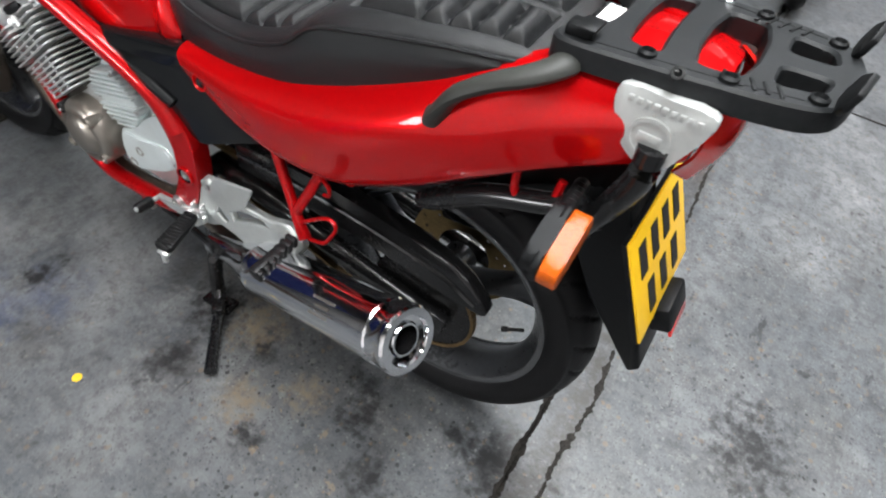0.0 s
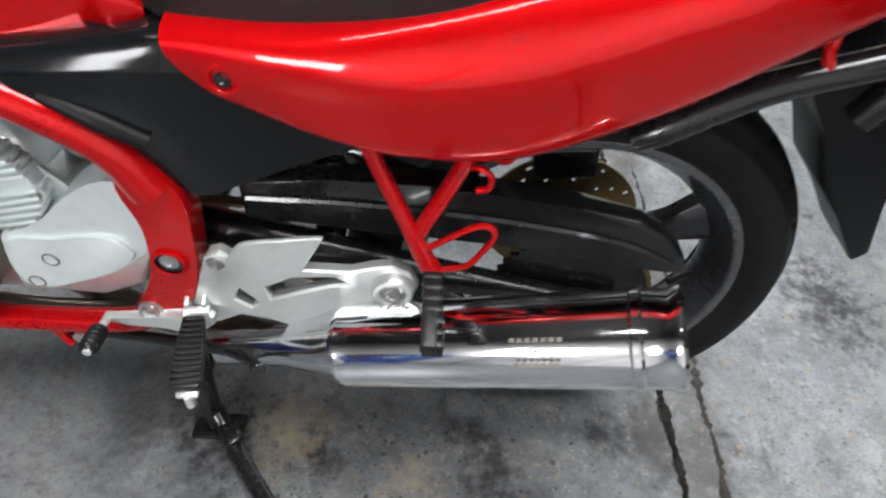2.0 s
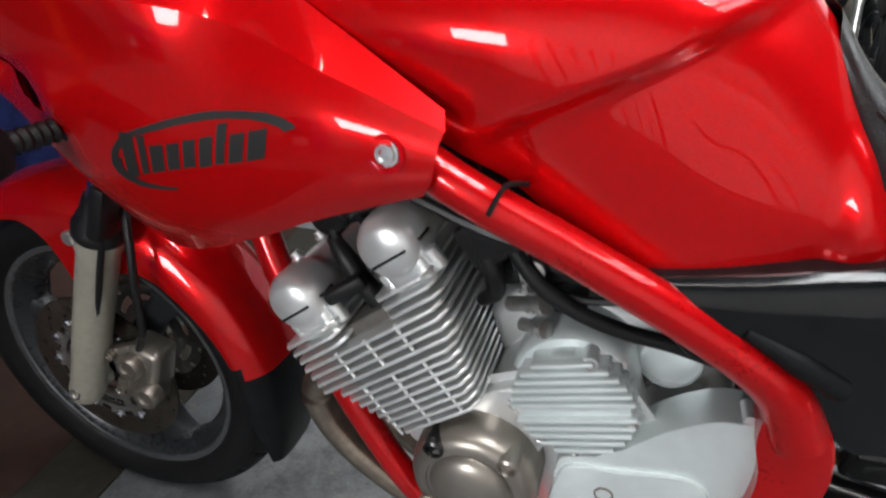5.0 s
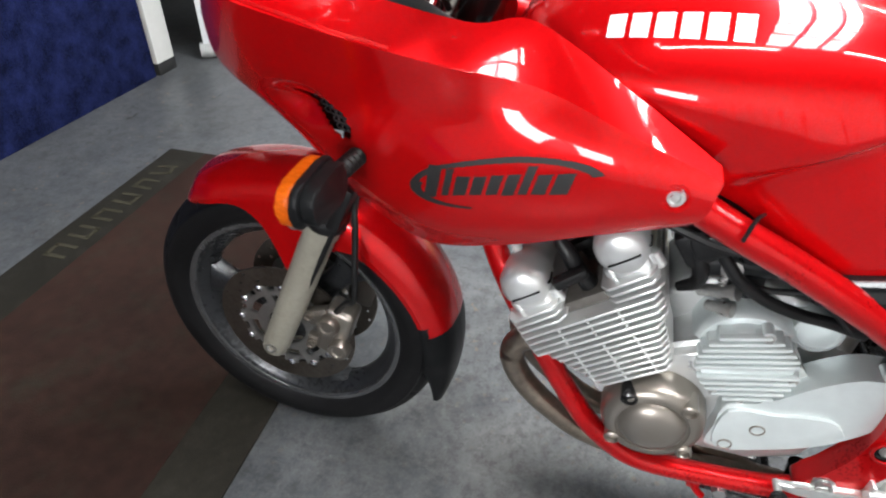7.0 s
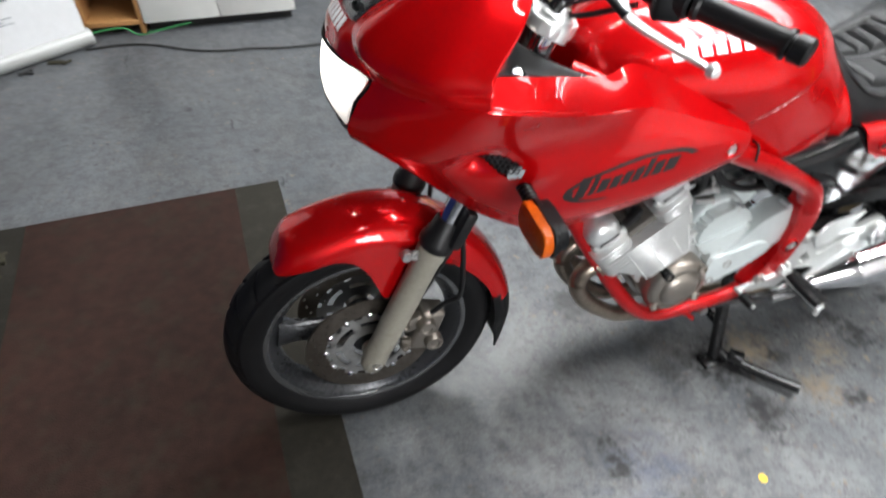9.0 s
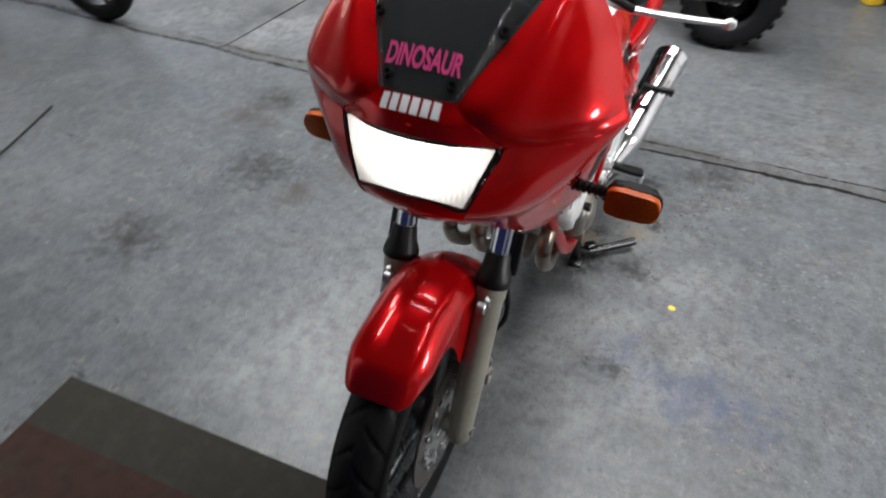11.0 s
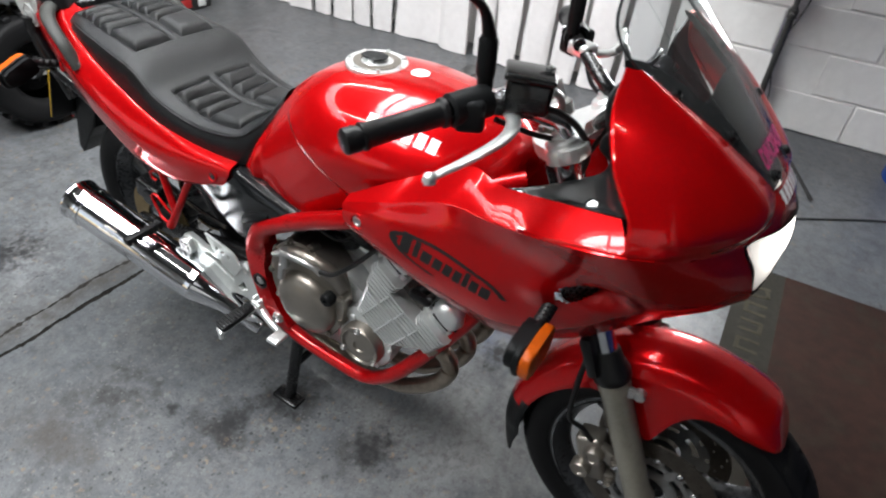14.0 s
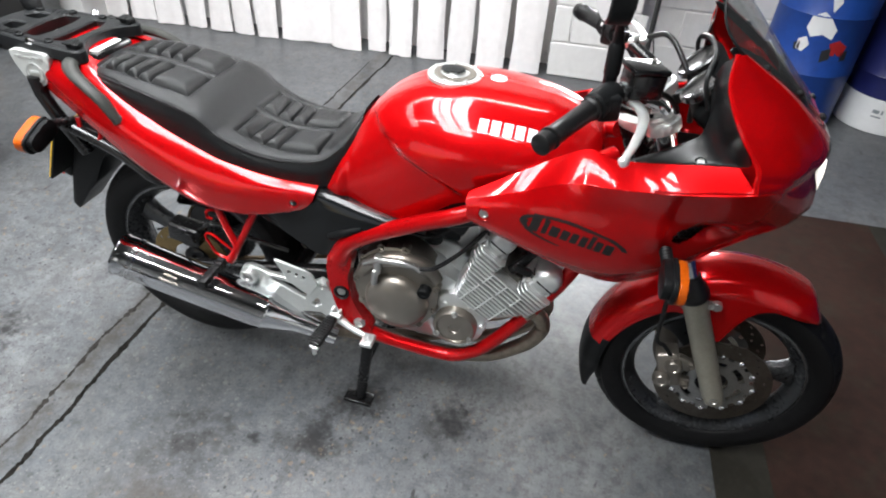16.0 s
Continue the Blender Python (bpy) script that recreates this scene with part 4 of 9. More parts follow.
for s in (1, -1):
    y = 0.096 * s
    bm = B()
    a, b = fork_at(0.285, y), fork_at(0.600, y)
    L = (b - a).length
    lathe(bm, [(0, -0.012), (0.018, -0.012), (0.024, -0.004), (0.0265, 0.012), (0.0265, L * 0.30), (0.0275, L * 0.34), (0.0275, L - 0.03), (0.030, L - 0.024), (0.030, L), (0, L)], a, b - a, 28)
    rod(bm, (FA[0], s * 0.060, FA[2]), (FA[0], s * 0.118, FA[2]), 0.021, 18, 0.004)
    low = part("fork_lower", bm, FORK_PAINT, bike, "sand-grey painted fork lower")
    bm = B()
    hexbolt(bm, (FA[0], s * 0.117, FA[2]), (0, s, 0), 0.010, 0.008)
    part("axle_bolt", bm, STEEL, low)
    bm = lathe(B(), [(0.0, 0), (0.033, 0), (0.035, 0.004), (0.035, 0.018), (0.031, 0.024), (0.031, 0.030), (0.027, 0.036), (0.024, 0.062), (0.021, 0.066), (0, 0.066)], fork_at(0.598, y), frk, 28)
    box(bm, fork_at(0.648, y + 0.012 * s) + Vector((-0.022, 0, 0)), (0.022, 0.052, 0.085), 0.006, (0, -23.5, 0))
    part("dust_seal", bm, RUBBER, bike, "black rubber fork seal and gaiter")
    bm = rod(B(), fork_at(0.600, y), fork_at(1.005, y), 0.0192, 24)
    part("fork_stanchion", bm, CHROME, bike, "chromed fork tube")
    bm = B()
    rod(bm, (FA[0] - 0.075, s * 0.088, 0.60 - 0.015), (FA[0] - 0.075 , s * 0.104, 0.60 - 0.015), 0.011, 14)
    hexbolt(bm, (FA[0] - 0.09, s * 0.100, 0.587), (0, s, 0), 0.009, 0.007)
    pieces("mudguard_bolt", bm, STEEL, bike)
    # caliper behind the leg
    bm = B()
    cc = FA + Vector((-0.118, s * 0.072, 0.045))
    box(bm, cc, (0.055, 0.050, 0.115), 0.010, (0, -18, 0), 3)
    box(bm, cc + Vector((0.030, s * 0.012, 0.03)), (0.05, 0.020, 0.035), 0.006, (0, 20, 0))
    box(bm, cc + Vector((0.034, s * 0.012, -0.035)), (0.05, 0.018, 0.028), 0.006, (0, -10, 0))
    for dz in (0.027, -0.027):
        lathe(bm, [(0.021, -0.005), (0.021, 0.012), (0.018, 0.017), (0.012, 0.017), (0.010, 0.014), (0, 0.014)], cc + Vector((-0.004 + dz * 0.3, s * 0.024, dz)), (0, s, 0), 22)
    for q in ((0.045, 0.034), (0.048, -0.036)):
        hexbolt(bm, cc + Vector((q[0], s * 0.022, q[1])), (0, s, 0), 0.008, 0.008)
    part("brake_caliper", bm, ALLOY_DULL, bike, "grimy twin-piston brake caliper")
    bm = B()
    tube(bm, [cc + Vector((-0.01, s * 0.02, 0.055)), cc + Vector((-0.035, s * 0.03, 0.09)), Vector((0.55, s * 0.118, 0.47)), Vector((0.545, s * 0.110, 0.56)), Vector((0.54, s * 0.085, 0.68)), Vector((0.47, s * 0.06, 0.85))], 0.0055, 8)
    part("brake_hose", bm, RUBBER, bike, "black brake hose")
bm = B()
box(bm, fork_at(0.755, 0) + Vector((-0.02, 0, 0)), (0.075, 0.235, 0.030), 0.010, (0, -23.5, 0), 3)
rod(bm, fork_at(0.74, 0) + Vector((-0.06, 0, 0)), fork_at(0.99, 0) + Vector((-0.06, 0, 0)), 0.032, 20)
part("fork_yoke", bm, BLACK_METAL, bike, "black lower fork yoke")
bm = B()
slab(bm, round_outline([(-0.085, 0), (-0.07, 0.06), (0.0, 0.125), (0.03, 0.115), (0.035, 0.08), (-0.005, 0.0), (0.035, -0.08), (0.03, -0.115), (0.0, -0.125), (-0.07, -0.06)], 4), 0, 0.022, Matrix.Translation(fork_at(0.985, 0)) @ Matrix.Rotation(radians(-23.5), 4, 'Y'), 0.004)
for s in (1, -1):
    lathe(bm, [(0.026, 0.0), (0.026, 0.03), (0.022, 0.034), (0, 0.034)], fork_at(0.985, 0.096 * s), frk, 24)
    hexbolt(bm, fork_at(1.018, 0.096 * s), frk, 0.009, 0.008)
part("top_yoke", bm, ALLOY, bike, "cast alloy top yoke")
# front mudguard
bm = B()


def mudguard(bm, th0, th1, R0, width, edge, n=64, thick=0.003, prof=7):
    """A shell round the front wheel from angle th0 to th1; edge(angle) is how far in its sides reach."""
    g = []
    for i in range(n + 1):
        th = th0 + (th1 - th0) * i / n
        w, re = width(th), edge(th)
        R1 = R0(th)
        row = []
        dep = R1 - re
        low = min(0.050, 0.80 * dep)
        sec = [(0, R1), (0.45 * w, R1 - low * 0.08), (0.75 * w, R1 - low * 0.28), (0.93 * w, R1 - low * 0.64), (w, R1 - low), (w * 1.0, (R1 - low) * 0.5 + re * 0.5), (w * 0.99, re)]
        sp = spline(sec, 4)
        full = [(-p[0], p[1]) for p in sp[:0:-1]] + [tuple(p) for p in sp]
        for yy, r in full:
            row.append((FA[0] + r * math.cos(th), yy, FA[2] + r * math.sin(th)))
        g.append(row)
    g = np.array(g)
    nr = np.cross(np.gradient(g, axis=0), np.gradient(g, axis=1))
    nr /= np.linalg.norm(nr, axis=2, keepdims=True) + 1e-12
    if nr[n // 2, g.shape[1] // 2, 2] < 0:
        nr = -nr
    for off, flip in ((g, False), (g - nr * thick, True)):
        v = [[bm.verts.new(q) for q in row] for row in off]
        for i in range(n):
            for j in range(g.shape[1] - 1):
                f = (v[i][j], v[i + 1][j], v[i + 1][j + 1], v[i][j + 1])
                bm.faces.new(f[::-1] if flip else f)
        if not flip:
            top = v
    for i in range(n):
        for j in (0, g.shape[1] - 1):
            bm.faces.new((top[i][j], top[i + 1][j], v[i + 1][j], v[i][j]))
    for i in (0, n):
        for j in range(g.shape[1] - 1):
            bm.faces.new((top[i][j], top[i][j + 1], v[i][j + 1], v[i][j]))
    return bm


def bell(x, c, w):
    return math.exp(-((x - c) / w) ** 2)


d2r = math.pi / 180
mudguard(bm, 57 * d2r, 167 * d2r, lambda t: 0.338 + 0.012 * bell(t, 100 * d2r, 25 * d2r) - 0.03 * max(0, (66 * d2r - t)) / (9 * d2r),
         lambda t: 0.076 * (0.62 + 0.38 * min(1, max(0, (t - 57 * d2r) / (14 * d2r))) ** 0.5), lambda t: 0.288 - 0.125 * bell(t, 103 * d2r, 13 * d2r) - 0.01 * bell(t, 130 * d2r, 25 * d2r) + 0.010 * max(0.0, (70 * d2r - t) / (13 * d2r)) ** 1.5)
guard = part("front_mudguard", bm, RED, bike, "glossy red front mudguard")
bm = mudguard(B(), 163 * d2r, 201 * d2r, lambda t: 0.3345, lambda t: 0.0735 * (1 - 0.25 * max(0, (t - 180 * d2r) / (21 * d2r))), lambda t: 0.285 + 0.035 * max(0, (t - 186 * d2r) / (15 * d2r)), 24)
part("splash_flap", bm, BLACK_PLASTIC, guard, "black rubber splash flap")

# ---- fairing ----
fold = [(0.585, 0.256, 0.970), (0.48, 0.248, 0.945), (0.375, 0.218, 0.915), (0.278, 0.190, 0.892), (0.18, 0.207, 0.862), (0.081, 0.208, 0.825)]
upper = [
    [(0.520, 0.146, 1.158), (0.518, 0.150, 1.160), (0.515, 0.154, 1.162), (0.511, 0.157, 1.163), (0.506, 0.158, 1.164)],
    [(0.605, 0.114, 1.103), (0.601, 0.140, 1.104), (0.586, 0.161, 1.106), (0.553, 0.175, 1.109), (0.508, 0.181, 1.113)],
    [(0.665, 0.082, 1.055), (0.662, 0.122, 1.053), (0.645, 0.166, 1.052), (0.604, 0.201, 1.054), (0.536, 0.221, 1.062)],
    [(0.708, 0.058, 1.015), (0.704, 0.105, 1.012), (0.684, 0.166, 1.006), (0.640, 0.215, 1.004), (0.576, 0.244, 1.013)],
    [(0.718, 0.088, 0.990), (0.706, 0.125, 0.988), (0.680, 0.175, 0.984), (0.636, 0.222, 0.983), (0.581, 0.252, 0.990)],
    [(0.702, 0.122, 0.962), (0.690, 0.145, 0.962), (0.668, 0.180, 0.962), (0.632, 0.222, 0.964), (0.585, 0.256, 0.970)]]
nose_top = [
    [(0.717, 0, 1.015), (0.715, 0.03, 1.015), (0.708, 0.058, 1.015)],
    [(0.735, 0, 0.994), (0.731, 0.045, 0.993), (0.718, 0.088, 0.990)],
    [(0.745, 0, 0.974), (0.733, 0.065, 0.970), (0.702, 0.122, 0.962)]]
side_rows = [
    [(0.702, 0.122, 0.962), (0.655, 0.198, 0.963), *fold],
    [(0.724, 0.107, 0.916), (0.680, 0.172, 0.920), (0.600, 0.228, 0.918), (0.490, 0.219, 0.892), (0.378, 0.207, 0.860), (0.278, 0.210, 0.845), (0.180, 0.222, 0.832), (0.085, 0.214, 0.812)],
    [(0.737, 0.088, 0.868), (0.690, 0.145, 0.860), (0.611, 0.186, 0.851), (0.501, 0.193, 0.827), (0.386, 0.210, 0.793), (0.276, 0.217, 0.788), (0.180, 0.224, 0.792), (0.087, 0.215, 0.798)],
    [(0.724, 0.076, 0.839), (0.675, 0.117, 0.818), (0.601, 0.142, 0.785), (0.512, 0.174, 0.746), (0.397, 0.196, 0.712), (0.281, 0.209, 0.732), (0.185, 0.218, 0.762), (0.092, 0.212, 0.784)],
    [(0.690, 0.050, 0.805), (0.645, 0.085, 0.775), (0.575, 0.112, 0.722), (0.501, 0.136, 0.676), (0.407, 0.156, 0.648), (0.296, 0.186, 0.688), (0.200, 0.205, 0.735), (0.100, 0.206, 0.772)]]
nose_low = [
    [(0.752, 0, 0.880), (0.747, 0.047, 0.877), (0.737, 0.088, 0.868)],
    [(0.742, 0, 0.848), (0.736, 0.042, 0.845), (0.724, 0.076, 0.839)],
    [(0.712, 0, 0.810), (0.704, 0.030, 0.808), (0.690, 0.050, 0.805)]]
ledge = [fold, [(0.556, 0.209, 0.990), (0.46, 0.186, 0.966), (0.36, 0.164, 0.944), (0.295, 0.150, 0.948), (0.19, 0.176, 0.898), (0.085, 0.196, 0.838)]]


VENT = [(q[0], q[1]) for q in spline([(0.570, 0.852), (0.534, 0.855), (0.510, 0.842), (0.492, 0.824), (0.491, 0.810), (0.503, 0.798), (0.520, 0.806), (0.540, 0.825)], 5, True)]


def scoop(g):
    """Hollows the flank ahead of the air vent and swells it behind, so that the opening faces forwards."""
    g = g[:, 18:].copy()
    for q in g.reshape(-1, 3):
        x, y, z = q
        q[1] = y - 0.024 * math.exp(-((x - 0.562) / 0.034) ** 2 - ((z - 0.838) / 0.024) ** 2) + 0.011 * math.exp(-((x - 0.468) / 0.030) ** 2 - ((z - 0.815) / 0.030) ** 2)
    return g


def inside(outline, x, z):
    n, hit = len(outline), False
    for i in range(n):
        (x0, z0), (x1, z1) = outline[i], outline[(i + 1) % n]
        if (z0 > z) != (z1 > z) and x < x0 + (z - z0) / (z1 - z0) * (x1 - x0):
            hit = not hit
    return hit


def vent_cut(bm):
    """Opens the air vent in each flank."""
    gone = [f for f in bm.faces if (lambda c: abs(c.y) > 0.12 and 0.4 < c.x < 0.6 and inside(VENT, c.x, c.z))(f.calc_center_median())]
    bmesh.ops.delete(bm, geom=gone, context='FACES')


# ridge beside the screen and the hollow next to it
for i_, k_ in ((1, 0.6), (2, 1.0), (3, 1.0), (4, 0.7)):
    for j_, d_ in ((1, 0.004), (2, -0.006)):
        x, y, z = upper[i_][j_]
        upper[i_][j_] = (x + 0.70 * d_ * k_, y + 0.55 * d_ * k_, z + 0.45 * d_ * k_)
upper[5] = [tuple(q) for q in spline(side_rows[0], 2)[:5]]
below = [tuple(q) for q in spline(side_rows[1], 2)[:5]]
above = [upper[4][0], tuple((a + b) / 2 for a, b in zip(upper[4][2], upper[4][3])), upper[4][4]]
above += [tuple(2 * a - b for a, b in zip(p, q)) for p, q in list(zip(side_rows[0], side_rows[1]))[3:]]
bm = B()
patch(bm, upper + [below], 8, 0.0035, True, 8, lambda g: g[:, :-8])
patch(bm, nose_top, 8, 0.0035, True)
patch(bm, [above] + side_rows, 18, 0.0035, True, 18, scoop)
for s in (1, -1):
    tube(bm, [(x - 0.002, s * (y - 0.002), z) for x, y, z in [r[-1] for r in upper[:-1]] + [(0.583, 0.2555, 0.971), (0.560, 0.2555, 0.9655), (0.52, 0.2525, 0.956), (0.48, 0.248, 0.945), (0.43, 0.235, 0.931)]], 0.0042, 8, 8)
patch(bm, nose_low, 8, 0.0035, True)
patch(bm, ledge, 10, 0.0035, True)
vent_cut(bm)
bmesh.ops.remove_doubles(bm, verts=bm.verts, dist=0.0009)
fairing = part("fairing", bm, RED, bike, "glossy red half fairing with black graphics", 24)
bm = B()
for s in (1, -1):
    for i in range(11):
        for j in range(8):
            x, z = 0.490 + 0.0085 * i + (0.004 if j % 2 else 0), 0.798 + 0.0085 * j
            if inside(VENT, x, z):
                lathe(bm, [(0.0052, 0), (0.0052, 0.002), (0.0036, 0.002), (0.0036, 0)], (x, s * (0.168 - 0.36 * (x - 0.53)), z), (0.30, s, 0), 6, closed=True)
tagged(part("vent_mesh", bm, RIM_PAINT, fairing, "dark grey honeycomb vent mesh"), kind="stuff")
for s in (1, -1):
    bm = slab(B(), [(0.455, .780), (0.600, .785), (0.610, .880), (0.455, .880)], s * 0.136, s * 0.139, SIDE, 0)
    part("vent_backing", bm, BLACK_PLASTIC, fairing)
for s in (1, -1):
    bm = B()
    lathe(bm, [(0.016, 0.000), (0.016, 0.0025), (0.013, 0.0025), (0.011, 0.0)], (0.124, s * 0.2225, 0.808), (0.05, s, 0.1), 24)
    part("bolt_cup", bm, RED, fairing)
    bm = B()
    hexbolt(bm, (0.124, s * 0.221, 0.808), (0.05, s, 0.1), 0.008, 0.005)
    part("fairing_bolt", bm, STEEL, fairing, "small steel socket bolt")
# dark cockpit panels
O_ = [(0.499, .150, 1.156), (0.505, .173, 1.110), (0.532, .211, 1.058), (0.566, .224, 1.008), (0.553, .198, .986), (0.50, .181, .970), (0.43, .174, .953), (0.372, .171, .938)]
M_ = [(0.497, .138, 1.145), (0.503, .150, 1.100), (0.520, .170, 1.048), (0.536, .172, 1.000), (0.523, .160, .973), (0.487, .153, .958), (0.425, .156, .942), (0.368, .160, .931)]
I_ = [(0.494, .122, 1.135), (0.497, .122, 1.100), (0.505, .122, 1.058), (0.503, .120, 1.015), (0.495, .120, .995), (0.465, .122, .975), (0.415, .132, .950), (0.364, .150, .933)]
F_ = [(x - 0.004, y - 0.010, z - 0.028) for x, y, z in I_]
bm = patch(B(), [O_, M_, I_, F_], 8, 0.003, True)
panels = pieces("cockpit_panel", bm, COCKPIT, bike, "black plastic inner fairing panel")
for s in (1, -1):
    for q in ((0.503, 0.160, 0.9635), (0.390, 0.163, 0.9375)):
        bm = B()
        lathe(bm, [(0.011, 0), (0.011, 0.003), (0.009, 0.0035), (0.008, 0.001), (0, 0.001)], (q[0], s * q[1], q[2]), (-0.1, s * 0.45, 1), 18)
        part("bolt_cup", bm, GLOSS_BLACK, panels[0 if s > 0 else 1])
        bm = B()
        hexbolt(bm, (q[0], s * q[1], q[2] + 0.001), (-0.1, s * 0.45, 1), 0.0055, 0.004)
        part("panel_bolt", bm, STEEL, panels[0 if s > 0 else 1])
# windscreen, its black lower mask and screws
centre = [(0.720, 1.018), (0.672, 1.070), (0.615, 1.128), (0.555, 1.188), (0.508, 1.234), (0.470, 1.268)]
flank = [(0.710, 0.057, 1.018), (0.661, 0.083, 1.060), (0.603, 0.113, 1.108), (0.512, 0.149, 1.165), (0.474, 0.143, 1.205), (0.466, 0.108, 1.246)]
bend = (0.95, 0.88, 0.78, 0.66, 0.68, 0.93)


def across(k, f):
    """A point of row k at the share f of the half width; the sheet bends back past its crease."""
    (cx_, cz_), (ex, ey, ez), fr = centre[k], flank[k], bend[k]
    w = 0.42 * fr * (f / fr) ** 2 if f <= fr else 0.42 * fr + (1 - 0.42 * fr) * (f - fr) / (1 - fr)
    return (cx_ + (ex - cx_) * w, ey * f, cz_ + (ez - cz_) * w)


scr = [[across(k, f) for f in (0, bend[k] * 0.5, bend[k] - 0.03, bend[k] + 0.02, (1 + bend[k]) / 2 + 0.01, 1)] for k in range(6)]
bm = patch(B(), scr, 6, 0.003, True)
screen = part("windscreen", bm, SCREEN, bike, "smoked clear windscreen")


def under(p, d=0.007):
    return (p[0] - d, p[1] * 0.98, p[2] - d)


def between(k, f, g):
    a, b = across(k, f), across(k + 1, f)
    return tuple(a[i] * (1 - g) + b[i] * g for i in range(3))


rows_ = [[under(across(k, f)) for f in (0, 0.3, 0.6, 1.0)] for k in range(3)]
rows_.append([under(between(2, f, g)) for f, g in ((0, 0.22), (0.3, 0.20), (0.6, 0.14), (1.0, 0.10))])
bm = patch(B(), rows_, 8, 0.002, True)
part("screen_mask", bm, BLACK_PLASTIC, screen, "matt black lower screen mask")
bm = patch(B(), [[under(across(2, f), 0.009) for f in (0.74, 0.87, 1.0)], [under(between(2, f, 0.5), 0.009) for f in (0.76, 0.88, 1.0)], [under(across(3, f), 0.009) for f in (0.84, 0.92, 1.0)], [under(between(3, f, 0.25), 0.009) for f in (0.95, 0.975, 1.0)]], 6, 0.002, True)
pieces("mask_flank", bm, BLACK_PLASTIC, screen, "black strip under the screen's edge")
edge = [r[-1] for r in scr] + [tuple(q) for q in scr[-1][-2:0:-1]] + [scr[-1][0]] + [(q[0], -q[1], q[2]) for q in scr[-1][1:-1]] + [(r[-1][0], -r[-1][1], r[-1][2]) for r in scr[::-1]]
bm = tube(B(), edge, 0.0022, 8, 4)
part("screen_edge", bm, GREY_PLASTIC, screen)
bm = B()
for s in (1, -1):
    for q in ((0.636, 0.090, 1.086), (0.702, 0.046, 1.032), (0.560, 0.124, 1.132)):
        hexbolt(bm, (q[0] + 0.003, s * q[1], q[2] + 0.003), (0.7, s * 0.2, 0.7), 0.006, 0.005)
pieces("screen_screw", bm, BLACK_PLASTIC, screen)
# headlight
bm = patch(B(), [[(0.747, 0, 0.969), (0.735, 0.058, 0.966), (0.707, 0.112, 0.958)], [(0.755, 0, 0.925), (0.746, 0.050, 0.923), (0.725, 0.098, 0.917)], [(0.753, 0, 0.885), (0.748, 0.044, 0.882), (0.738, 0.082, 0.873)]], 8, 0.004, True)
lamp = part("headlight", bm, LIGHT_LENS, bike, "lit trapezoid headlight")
rimline = [(0.749, 0, 0.972), (0.737, 0.060, 0.969), (0.706, 0.117, 0.960), (0.727, 0.101, 0.917), (0.739, 0.086, 0.869), (0.749, 0.045, 0.878), (0.755, 0, 0.881)]
bm = tube(B(), rimline + [(x, -y, z) for x, y, z in rimline[-2:0:-1]], 0.003, 8, 5, True)
part("headlight_seal", bm, BLACK_PLASTIC, lamp, "black rubber headlight seal")


# graphics: plain shapes lying just over the surface of the body
def lay_on(me_ob, target, off=0.0008):
    """Presses a flat graphic onto the nearest surface of its body."""
    bpy.context.view_layer.update()
    from_mesh = target.data
    bmt = bmesh.new()
    bmt.from_mesh(from_mesh)
    from mathutils.bvhtree import BVHTree
    tree = BVHTree.FromBMesh(bmt)
    for v in me_ob.data.vertices:
        p, nrm, _, _ = tree.find_nearest(v.co)
        d = v.co - p
        if nrm.dot(me_out(v.co)) < 0:
            nrm = -nrm
        v.co = p + nrm * (off + OFFS.get(v.index, 0))
    bmt.free()


OFFS = {}


def me_out(co):
    return Vector((0.3 if co.x > 0.6 else 0, co.y * 6, 0.4))


def graphic(name, shapes, to3d, mat, target, parent, label="", res=0.006):
    """Flat outlines cut fine and laid onto a curved body."""
    bm = B()
    for o in shapes:
        vs = [bm.verts.new((*q, 0)) for q in o]
        bm.faces.new(vs)
    bmesh.ops.triangulate(bm, faces=bm.faces)
    for _ in range(3):
        long = [e for e in bm.edges if e.calc_length() > res]
        if long:
            bmesh.ops.subdivide_edges(bm, edges=long, cuts=1)
            bmesh.ops.triangulate(bm, faces=[f for f in bm.faces if len(f.verts) > 4])
    for v in bm.verts:
        v.co = to3d(v.co.x, v.co.y)
    ob = part(name, bm, mat, parent, label)
    lay_on(ob, target)
    return ob


def bars(word_w, h, n, gap=0.22, slant=0.12):
    """n plain upright blocks of the size of the letters of a word."""
    out, w = [], word_w / n
    for i in range(n):
        x0, x1 = -word_w / 2 + i * w + gap * w / 2, -word_w / 2 + (i + 1) * w - gap * w / 2
        out.append([(x0, -h / 2), (x1, -h / 2), (x1 + slant * h, h / 2), (x0 + slant * h, h / 2)])
    return out


def ellipse(a, b, n=28, t0=0, t1=360, tilt=0):
    ct, st = math.cos(radians(tilt)), math.sin(radians(tilt))
    r = []
    for i in range(n + 1):
        t = radians(t0 + (t1 - t0) * i / n)
        x, y = a * math.cos(t), b * math.sin(t)
        r.append((x * ct - y * st, x * st + y * ct))
    return r


def swoosh(a, b, t0, t1, w0, w1, n=22):
    """A tapering crescent stroke along an ellipse."""
    o, i_ = [], []
    for i in range(n + 1):
        f = i / n
        t = radians(t0 + (t1 - t0) * f)
        w = w0 + (w1 - w0) * f
        o.append((a * math.cos(t), b * math.sin(t)))
        i_.append(((a - w) * math.cos(t), (b - w * 0.55) * math.sin(t)))
    return o, i_


